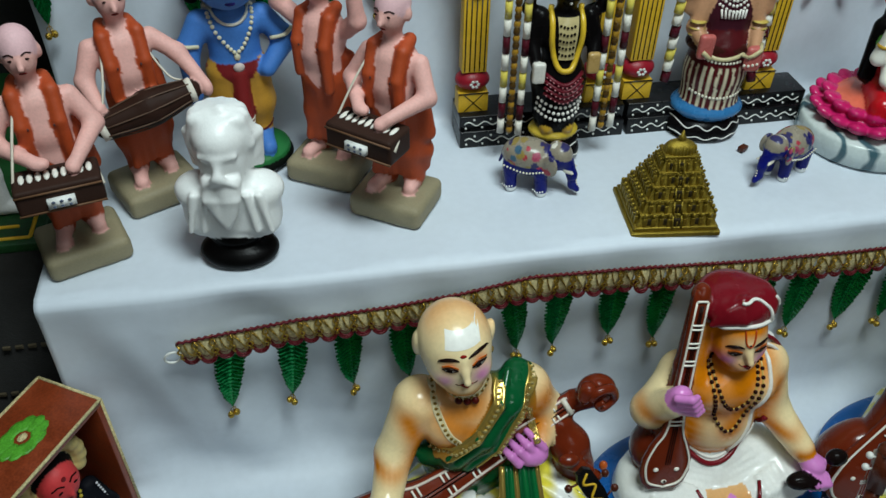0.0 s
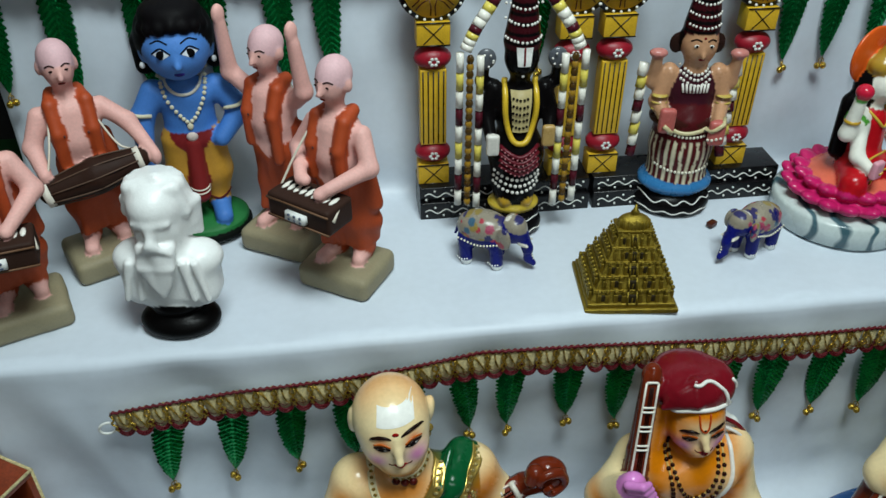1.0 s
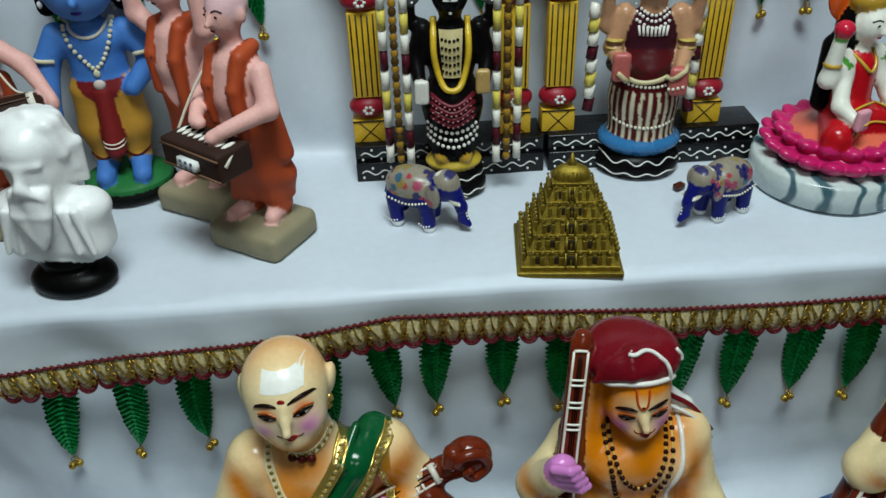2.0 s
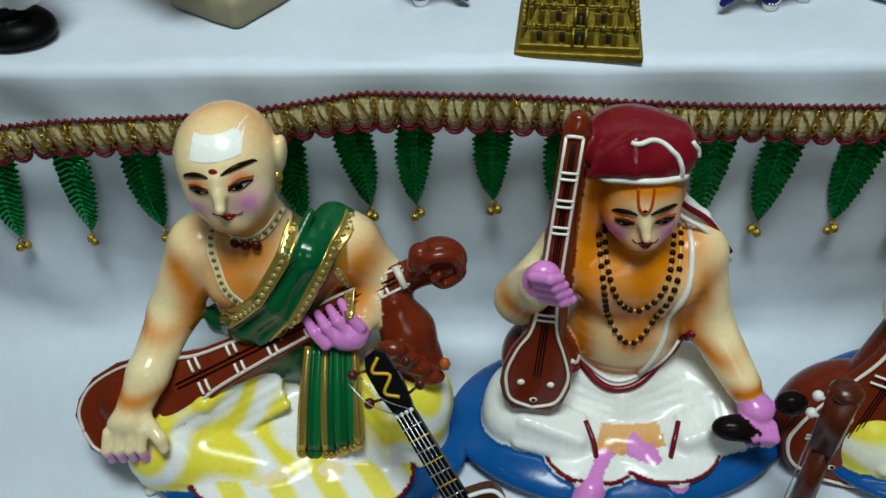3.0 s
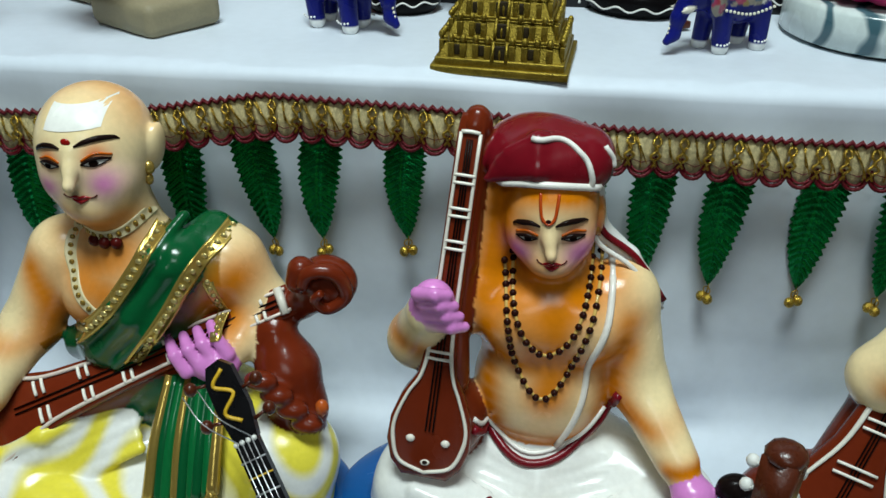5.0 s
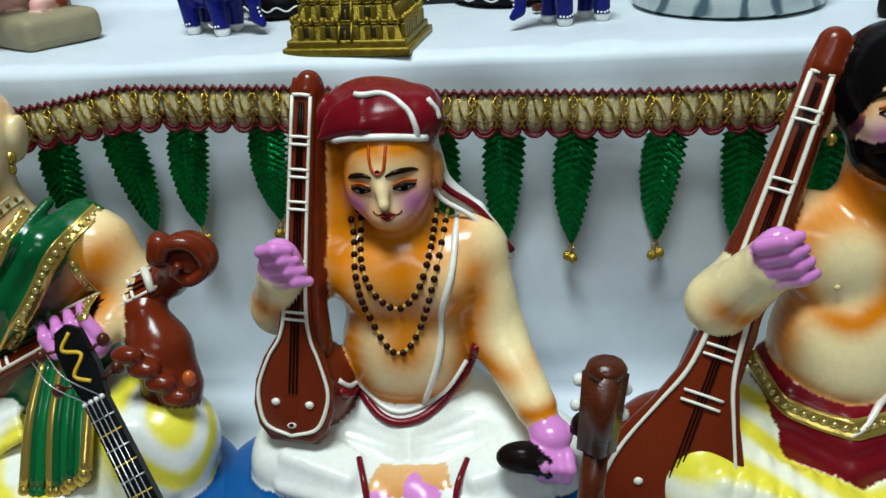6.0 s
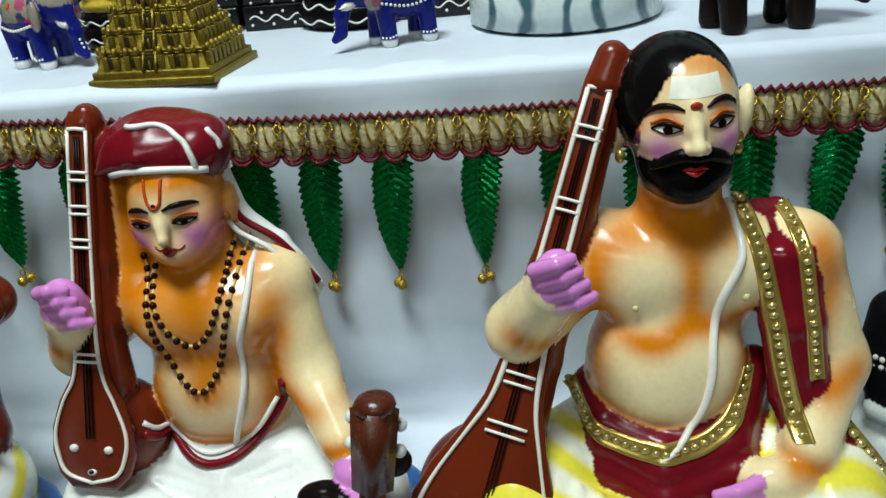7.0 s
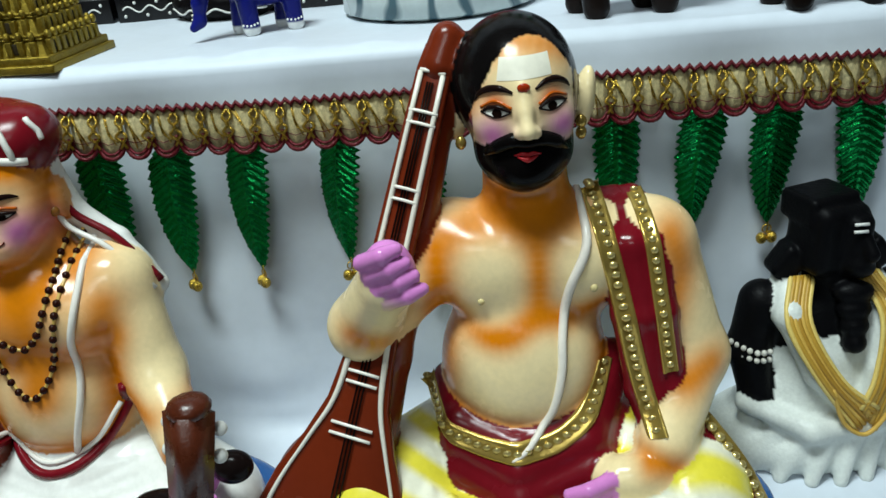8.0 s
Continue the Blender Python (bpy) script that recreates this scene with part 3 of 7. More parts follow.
def lute_lines(s, at, neck, bw, frets, slim=0):
    """White outlines, paired frets, dark strings and the dots of a lute's face."""
    w = neck * 0.74
    bws = bw * 0.84
    side = [(-w * 0.9, 0.955), (-w, 0.6), (-w * 1.1, 0.4), (-neck * 1.2, 0.31), (-bws * 0.72, 0.25), (-bws, 0.17), (-bws, 0.11), (-bws * 0.72, 0.05), (0, 0.025)]
    if slim:
        side = [(-w * 0.8, 0.955), (-w, 0.6), (-w * 1.3, 0.46), (-bw * 0.31, 0.37), (-bw * 0.5, 0.29), (-bw * 0.75, 0.2), (-bw * 0.88, 0.13), (-bw * 0.86, 0.08), (-bw * 0.6, 0.03), (0, 0.015)]
    rnd = random.Random(9)
    for sg in (1, -1):
        s.line([at(sg * a + rnd.uniform(-0.0005, 0.0005), c, 0.0008) for a, c in side], [0.0012 + 0.0004 * slim, 0.0015 + 0.0004 * slim, 0.0012, 0.0016 + 0.0004 * slim, 0.0013], "e8e2d4", n=5)
    s.line([at(-w * 0.88, 0.956, 0.0008), at(0, 0.958, 0.0008), at(w * 0.88, 0.956, 0.0008)], 0.0014, "e8e2d4", n=2)
    for c in frets:
        for dc in (0.0, 0.02):
            k = float(np.interp(c, (0.25, 0.35, 0.45), (1.9, 1.35, 1.02)))
            s.line([at(-w * k, c + dc, 0.0012), at(0, c + dc + 0.001, 0.002), at(w * k, c + dc, 0.0012)], 0.0011, "efe9dc", n=2)
    for a in (-0.0026, 0.0, 0.0026):
        s.line([at(a, 0.15, 0.0015), at(a * 0.8, 0.5, 0.0018), at(a * 0.6, 0.94, 0.0015)], 0.0006, "120c0a", n=3, sides=4)
    for a in (-bw * 0.42, bw * 0.42):
        s.add(*ball_data(at(a, 0.12, 0.0005), (0.0034, 0.0022, 0.003)), "e8e2d4")
    s.add(*ball_data(at(0, 0.055, 0.0005), (0.0036, 0.0022, 0.0022)), "e8e2d4")
    s.add(*ball_data(at(0, 0.058, 0.002), (0.002, 0.0016, 0.0014)), "1a0d0a")


def eye(s, x, z, half, up, down, turn=0.0, slant=0.0):
    """A painted eye under its lid and brow; x, z: its middle."""
    at = lambda a, b: (x + a * half, z + b + slant * a)
    s.almond(x, z, half, up, down, "efece2", 0.0004, slant)
    s.almond(x + turn, z - 0.0002 + slant * turn / half, half * 0.36, up * 0.95, down * 0.95, "150b08", 0.0009, 0)
    s.line([at(-1.02, 0.0), at(-0.5, up * 0.85), at(0, up + 0.0003), at(0.5, up * 0.85), at(1.08, 0.0003)], [0.0006, 0.0012, 0.0014, 0.0012, 0.0006], DARK, 0.0007)
    s.line([at(-0.95, -0.0002), at(0, -down), at(1.0, -0.0002)], 0.00045, DARK, 0.0005)
    s.line([at(-1.0, 0.0022), at(0, up + 0.0032), at(1.1, 0.0022)], 0.0009, "b8560f", 0.0)


def brow(s, pts):
    pts = [(x, z + (0.002, 0.0009, 0, 0, 0)[i]) for i, (x, z) in enumerate(pts)]
    s.line(pts, [0.0007, 0.0018, 0.0021, 0.0015, 0.0005], DARK, 0.0003, n=8)


def lips(s, cx, z, w, col="8a1118", smile=True):
    s.line([(cx - w, z + 0.0008), (cx - w * 0.4, z + 0.0015), (cx, z + 0.0008), (cx + w * 0.4, z + 0.0015), (cx + w, z + 0.0008)], [0.0004, 0.0013, 0.0012, 0.0013, 0.0004], col, 0.0002)
    s.line([(cx - w * 0.75, z), (cx, z - 0.0018), (cx + w * 0.75, z)], [0.0004, 0.0018, 0.0004], col, 0.0002)
    if smile:
        for sg in (-1, 1):
            s.line([(cx + sg * w, z + 0.0008), (cx + sg * w * 1.35, z + 0.0016), (cx + sg * w * 1.55, z + 0.003)], 0.0005, "4a1410", 0.0002)


def fingers(s, starts, mids, tips, r, col, tag=""):
    for a, b, c in zip(starts, mids, tips):
        s.chain([a, b, c], [r, r * 0.95, r * 0.75], col, 0.0012, tag)


def crossed_shin(s, knee, ankle, r0, r1, col, tag, ribs):
    """A folded leg in gathered cloth: the shin with soft pleats running round it."""
    k, a = np.array(knee, float), np.array(ankle, float)
    s.limb(k, a, r0, r1, col, 0.01, tag)
    for i in range(ribs):
        t = (i + 0.5) / ribs
        c, r = k + (a - k) * t, r0 + (r1 - r0) * t
        lean = 0.006 * (1 if a[0] > k[0] else -1)
        s.chain([c + np.array((lean, 0.004, r * 0.98)), c + np.array((lean * 0.3, -r * 0.72, r * 0.68)), c + np.array((-lean * 0.4, -r * 0.99, 0.0)), c + np.array((-lean * 0.7, -r * 0.8, -r * 0.6))], [0.0025, 0.0042, 0.0046, 0.003], col, 0.005, tag)


def veena_player():
    s = Sculpt(0.0018)
    s.ball((0.055, -0.1, LOW + 0.014), (0.15, 0.1, 0.018), BLUE, 0.004)
    # crossed legs in a yellow and white wrapped cloth
    s.limb((0.02, -0.05, 0.022), (-0.055, -0.115, 0.012), 0.044, 0.038, WHITE, 0.012, "cloth")
    s.limb((0.09, -0.05, 0.025), (0.148, -0.088, 0.024), 0.044, 0.042, WHITE, 0.012, "cloth")
    s.limb((-0.062, -0.128, 0.004), (0.05, -0.146, -0.006), 0.034, 0.022, WHITE, 0.01, "cloth")
    s.limb((0.15, -0.1, 0.004), (0.06, -0.138, -0.004), 0.033, 0.022, WHITE, 0.01, "cloth")
    s.ball((0.05, -0.085, 0.0), (0.08, 0.05, 0.03), WHITE, 0.01, tag="cloth")
    s.ball((0.06, -0.15, LOW + 0.031), (0.098, 0.048, 0.01), WHITE, 0.006, tag="fan")
    for i in range(5):
        t = i / 4
        s.chain([(0.03 + 0.004 * i, -0.083 - 0.006 * i, 0.064 - 0.006 * i), (-0.02 - 0.006 * i, -0.118 - 0.012 * t, 0.056 - 0.014 * i), (-0.07 - 0.002 * i, -0.14 - 0.014 * t, 0.036 - 0.015 * i)], [0.004, 0.0062, 0.004], WHITE, 0.006, "cloth")
        s.chain([(0.1, -0.085 - 0.008 * i, 0.066 - 0.009 * i), (0.135, -0.112 - 0.009 * i, 0.052 - 0.013 * i), (0.172 - 0.004 * i, -0.11 - 0.008 * i, 0.032 - 0.012 * i)], [0.004, 0.006, 0.004], WHITE, 0.006, "cloth")
    s.chain([(0.045, -0.152, 0.002), (0.015, -0.17, -0.004), (-0.006, -0.184, -0.009)], [0.014, 0.0115, 0.009], SKIN, 0.006, "foot")
    s.limb((0.085, -0.15, 0.002), (0.118, -0.158, -0.008), 0.013, 0.01, SKIN, 0.006, "foot")
    for i in range(4):
        s.ball((-0.012 + 0.006 * i, -0.19 + 0.002 * i, -0.012 + 0.001 * i), 0.0042, PINK, 0.002)
    # body, shoulders, neck, head
    s.ball((0.045, -0.045, 0.075), (0.056, 0.045, 0.056), GREEN, 0.012, tag="wrap")
    s.ball((0.043, -0.042, 0.142), (0.058, 0.04, 0.052), SKIN, 0.014, tag="skin")
    s.ball((-0.012, -0.037, 0.163), 0.029, SKIN, 0.014, tag="skin")
    s.ball((0.1, -0.037, 0.162), 0.029, SKIN, 0.014, tag="skin")
    s.ball((0.015, -0.066, 0.142), (0.025, 0.016, 0.022), SKIN, 0.01, tag="skin")
    s.limb((0.036, -0.04, 0.185), (0.03, -0.045, 0.225), 0.0265, 0.0235, SKIN, 0.01, "skin")
    s.ball((0.0220, -0.033, 0.257), (0.0375, 0.041, 0.036), SKIN, 0.01, tag="skin")
    s.ball((0.0235, -0.046, 0.243), (0.033, 0.032, 0.036), SKIN, 0.012, tag="skin")
    s.ball((0.0265, -0.062, 0.219), (0.0185, 0.016, 0.013), SKIN, 0.012, tag="skin")
    for sg in (-1, 1):
        s.ball((0.0255 + sg * 0.017, -0.06, 0.236), (0.012, 0.013, 0.014), SKIN, 0.01, tag="skin")
    s.chain([(0.0245, -0.0745, 0.262), (0.0255, -0.08, 0.252), (0.0265, -0.086, 0.2435)], [0.0022, 0.0028, 0.0042], SKIN, 0.006, "skin")
    s.ball((0.0595, -0.027, 0.248), (0.006, 0.011, 0.018), SKIN, 0.004, ry=12, tag="skin")
    s.ball((-0.0155, -0.03, 0.248), (0.005, 0.01, 0.014), SKIN, 0.004, tag="skin")
    # the broad sash over one shoulder
    s.chain([(0.094, -0.03, 0.184), (0.078, -0.062, 0.176), (0.052, -0.074, 0.142), (0.02, -0.072, 0.11), (-0.008, -0.058, 0.098)], [0.016, 0.017, 0.018, 0.018, 0.015], GREEN, 0.008, "sash")
    for o in (-0.012, -0.002, 0.009):
        s.chain([(0.092 + o, -0.044, 0.192 - o), (0.078 + o, -0.077, 0.176 - o), (0.052 + o, -0.09, 0.142 - o), (0.022 + o, -0.088, 0.11 - o)], [0.004, 0.0045, 0.0045, 0.004], GREEN, 0.004, "sash")
    # arms and fingers
    s.chain([(-0.018, -0.04, 0.165), (-0.046, -0.062, 0.112), (-0.062, -0.11, 0.086)], [0.0255, 0.0205, 0.0165], SKIN, 0.008, "skin")
    s.chain([(-0.062, -0.11, 0.086), (-0.075, -0.134, 0.064)], [0.017, 0.0135], SKIN, 0.006, "skin")
    s.ball((-0.078, -0.142, 0.058), (0.0165, 0.0095, 0.014), SKIN, 0.006, tag="hand")
    base = [(-0.093 + 0.0098 * i, -0.147, 0.055 + 0.001 * i) for i in range(4)]
    fingers(s, base, [(p[0] - 0.003, p[1] - 0.008, p[2] - 0.014) for p in base], [(p[0] - 0.003, p[1] - 0.007, p[2] - 0.029) for p in base], 0.0049, SKIN, "hand")
    s.chain([(-0.064, -0.138, 0.062), (-0.05, -0.15, 0.052), (-0.048, -0.154, 0.042)], [0.007, 0.0052, 0.0042], SKIN, 0.004, "hand")
    s.chain([(0.105, -0.037, 0.163), (0.128, -0.04, 0.128), (0.118, -0.07, 0.115)], [0.027, 0.021, 0.014], SKIN, 0.008, "skin")
    # the long lute across the lap
    top, bot = (0.158, -0.053, 0.149), (-0.128, -0.134, 0.034)
    u, v, f, L = frame_axes(top, bot, (-0.1, -0.75, 0.66))
    b = np.array(bot, float)

    def at(a, c, lift=0.0):
        return b + a * u + c * L * v + lift * f
    prof = [(0.0, 0.016), (0.03, 0.028), (0.09, 0.0385), (0.17, 0.041), (0.25, 0.036), (0.32, 0.027), (0.4, 0.02), (0.55, 0.0155), (0.8, 0.013), (1.0, 0.0115)]
    s.slab([(w, c * L) for c, w in prof[::-1]] + [(-w, c * L) for c, w in prof], b, u, v, 0.014, WOOD)
    s.ball(at(0, 0.15) - f * 0.024, (0.04, 0.03, 0.038), WOOD, 0.006)
    s.chain([at(0.004, 0.3) - f * 0.022, at(0.003, 0.6) - f * 0.016, at(0.002, 1.0) - f * 0.014], [0.022, 0.0145, 0.0125], WOOD, 0.004)
    s.chain([at(0.002, 1.0) - f * 0.01, (0.178, -0.052, 0.154)], [0.0125, 0.014], WOOD, 0.004)
    s.ball((0.181, -0.052, 0.162), (0.022, 0.017, 0.02), WOOD, 0.004)
    s.limb((0.166, -0.062, 0.177), (0.163, -0.064, 0.168), 0.0095, 0.008, WOOD, 0.003)
    s.chain([(0.142, -0.06, 0.12), (0.152, -0.07, 0.095), (0.16, -0.078, 0.066)], [0.015, 0.022, 0.022], WOOD, 0.008)
    for i in range(4):
        s.ball((0.142 + 0.01 * i, -0.1, 0.108 - 0.012 * i), (0.012, 0.008, 0.007), WOOD, 0.005)
    s.ball(at(0.024, 0.775, 0.0), (0.018, 0.013, 0.013), PINK, 0.006, tag="hand2")
    cs = [0.705 + 0.034 * i for i in range(4)]
    fingers(s, [at(0.023, c + 0.012, 0.007) for c in cs], [at(0.01, c + 0.004, 0.0125) for c in cs], [at(-0.003, c - 0.006, 0.006) for c in cs], 0.0049, PINK, "hand2")
    # painted regions
    body = "skin wrap"
    lo_edge = lambda x: np.interp(x, (-0.02, -0.008, 0.028, 0.054, 0.07), (0.108, 0.116, 0.143, 0.178, 0.205))
    s.ink(lambda x, y, z: (z < lo_edge(x) + 0.002) * (z > 0.06) * (x > -0.03) * (x < 0.108) * (z < 0.2), GREEN, body)
    s.ink(lambda x, y, z: np.clip(0.5 + 0.75 * np.sin((z * 0.85 - y * 0.45 + 0.3 * np.abs(x - 0.06)) * 250 + 1.6 * np.sin(x * 70 + y * 40)), 0, 0.95), YEL, "cloth")
    s.ink(lambda x, y, z: np.clip(0.5 + 1.4 * np.sin((x * 0.7 + y * 0.5) * 210), 0, 0.9), YEL, "fan")
    s.ink(lambda x, y, z: ((x - 0.06) / 0.101) ** 2 + ((y + 0.15) / 0.05) ** 2 > 0.88, RED, "fan")
    s.ink(lambda x, y, z: np.clip((0.046 - z) / 0.012, 0, 0.95), PINK, "hand")
    s.ink(lambda x, y, z: np.clip((0.012 - x) / 0.012, 0, 0.9), PINK, "foot")
    s.spray([(0.005, -0.075, 0.2), (0.04, -0.08, 0.186), (0.012, -0.08, 0.168), (0.035, -0.085, 0.15), (0.0, -0.085, 0.128)], 0.02, ORANGE, 0.85)
    s.spray([(-0.03, -0.06, 0.165), (-0.02, -0.07, 0.138), (-0.026, -0.06, 0.115)], 0.012, ORANGE, 0.9)
    s.spray([(0.118, -0.06, 0.165), (0.106, -0.065, 0.148), (0.112, -0.06, 0.135)], 0.017, ORANGE, 0.9)
    s.spray([(-0.078, -0.07, 0.118), (-0.05, -0.082, 0.113), (-0.036, -0.06, 0.11)], 0.0065, ORANGE, 0.95)
    s.spray([(-0.088, -0.12, 0.082), (-0.068, -0.13, 0.08), (-0.052, -0.115, 0.079)], 0.006, ORANGE, 0.95)
    s.spray([(-0.008, -0.02, 0.288), (0.026, -0.01, 0.296), (0.06, -0.02, 0.277)], 0.012, ORANGE, 0.6)
    for ex, ez in ((0.0105, 0.2545), (0.0405, 0.257)):
        s.spray([(ex, -0.074, ez + 0.003)], 0.0065, "d9651a", 0.75)
    s.spray([(0.0435, -0.066, 0.2405)], 0.009, "d470b8", 0.85)
    s.spray([(0.0065, -0.066, 0.2375)], 0.007, "d470b8", 0.8)
    s.spray([(0.016, -0.06, 0.213), (0.03, -0.07, 0.208), (0.046, -0.06, 0.214)], 0.008, ORANGE, 0.7)
    s.solve()
    # forehead mark and face
    s.patch([(0.0065, 0.2735), (0.0430, 0.2755), (0.0435, 0.288), (0.0085, 0.287)], "f0eee6")
    s.dot(0.0238, 0.2685, (0.0034, 0.0028), "9c1410", 0.0002)
    brow(s, [(0.0195, 0.2625), (0.0140, 0.2648), (0.0080, 0.265), (0.0020, 0.2625), (-0.0005, 0.26)])
    brow(s, [(0.0290, 0.264), (0.0350, 0.2675), (0.0420, 0.2695), (0.0490, 0.2685), (0.0520, 0.2665)])
    eye(s, 0.0105, 0.2535, 0.0074, 0.0018, 0.0024, -0.0006)
    eye(s, 0.0405, 0.2555, 0.0078, 0.0022, 0.0024, -0.0006, 0.0008)
    lips(s, 0.0275, 0.2305, 0.0072)
    s.add(*ball_data((0.0590, -0.041, 0.238), (0.0046, 0.004, 0.0052)), GILT)
    s.add(*ball_data((0.0580, -0.041, 0.2295), (0.0034, 0.003, 0.0045)), GILT)
    # neck chains
    s.strip([(0.004, 0.203), (0.016, 0.199), (0.031, 0.197), (0.046, 0.201), (0.058, 0.209)], 0.0042, "d8caa0", 0.0015, stud="a8873c", gap=0.006)
    for x in (0.023, 0.0315, 0.04):
        s.dot(x, 0.1925, 0.0044, "4b120e", 0.002, 0.9)
    s.strip([(-0.001, 0.204), (0.0, 0.178), (0.01, 0.155), (0.022, 0.141)], 0.0042, "d8caa0", 0.001, stud="a8873c", gap=0.0055)
    # gilt borders of the sash
    s.strip([(0.069, 0.203), (0.055, 0.178), (0.029, 0.145), (-0.006, 0.117)], 0.0058, GILT, 0.0016, stud="cbb878", gap=0.0058)
    s.strip([(0.11, 0.193), (0.094, 0.178), (0.072, 0.143), (0.044, 0.105)], 0.0056, GILT, 0.0016, stud="cbb878", gap=0.0058)
    s.strip([(0.1, 0.165), (0.104, 0.145), (0.108, 0.13)], 0.0042, GILT, 0.001, stud="cbb878", gap=0.0056)
    # hanging sash end in pleats
    for i, col in enumerate((GILT, GREEN, "0c6232", GILT, GREEN, "0c6232", GREEN, "0c6232", GILT)):
        x0, x1 = 0.07 + 0.0048 * i, 0.062 + 0.0062 * i + 0.002 * (i % 2)
        z1 = 0.02 + 0.004 * max(0, i - 4)
        s.line([(x0, -0.088, 0.096), (x0 * 0.5 + x1 * 0.5, -0.118, 0.062), (x1, -0.14, z1)], [0.0036, 0.0046, 0.0052], col, n=5)
        s.add(*ball_data((x1, -0.142, z1 - 0.002), (0.005, 0.004, 0.006)), GILT if i > 3 else col)
    # lute lines, frets and bridge
    side = [(-0.008, 0.98), (-0.0098, 0.7), (-0.015, 0.42), (-0.022, 0.33), (-0.031, 0.25), (-0.0355, 0.17), (-0.032, 0.08), (-0.018, 0.025), (0, 0.012)]
    for sg in (1, -1):
        s.line([at(sg * a, c, 0.0008) for a, c in side], [0.0013, 0.0017, 0.0013, 0.0016], "d9c9bd", n=5)
    for c in (0.36, 0.47, 0.57, 0.68, 0.9):
        ww = float(np.interp(c, (0.3, 0.42, 1), (0.018, 0.0135, 0.008)))
        for dc in (0.0, 0.02):
            for a in (-ww, ww * 0.3):
                s.line([at(a, c + dc, 0.0016), at(a + ww * 0.35, c + dc, 0.0022), at(a + ww * 0.7, c + dc, 0.0016)], 0.0013, "efe9dc", n=2)
    for a in (-0.002, 0.002):
        s.line([at(a, 0.3, 0.0012), at(a, 0.97, 0.0012)], 0.0007, "120c0a", n=3, sides=4)
    for a0, c0 in ((0.014, 0.12), (-0.012, 0.1)):
        s.line([at(a0 - 0.008, c0, 0.0008), at(a0 - 0.003, c0 + 0.03, 0.0008), at(a0 + 0.002, c0 + 0.005, 0.0008), at(a0 + 0.008, c0 + 0.035, 0.0008)], 0.0013, "e8e2d4", n=5)
    s.line([at(-0.01, 0.965, 0.001), at(0.01, 0.965, 0.001)], 0.0034, "d6cfc2", n=2)
    s.line([(0.168, -0.07, 0.168), (0.174, -0.069, 0.179), (0.19, -0.066, 0.178), (0.197, -0.064, 0.16), (0.185, -0.068, 0.15), (0.177, -0.071, 0.158), (0.182, -0.073, 0.166)], [0.0045, 0.0055, 0.006, 0.0055, 0.0045, 0.004, 0.003], WOOD, n=6, sides=8)
    s.add(*ball_data((0.184, -0.1, 0.088), (0.005, 0.005, 0.0065)), "b5541f")
    s.make("musician_doll", ENAMEL, (0.055, -0.1, LOW), "glossy painted clay doll in green sash playing a long lute", "doll", "seated musician dolls")


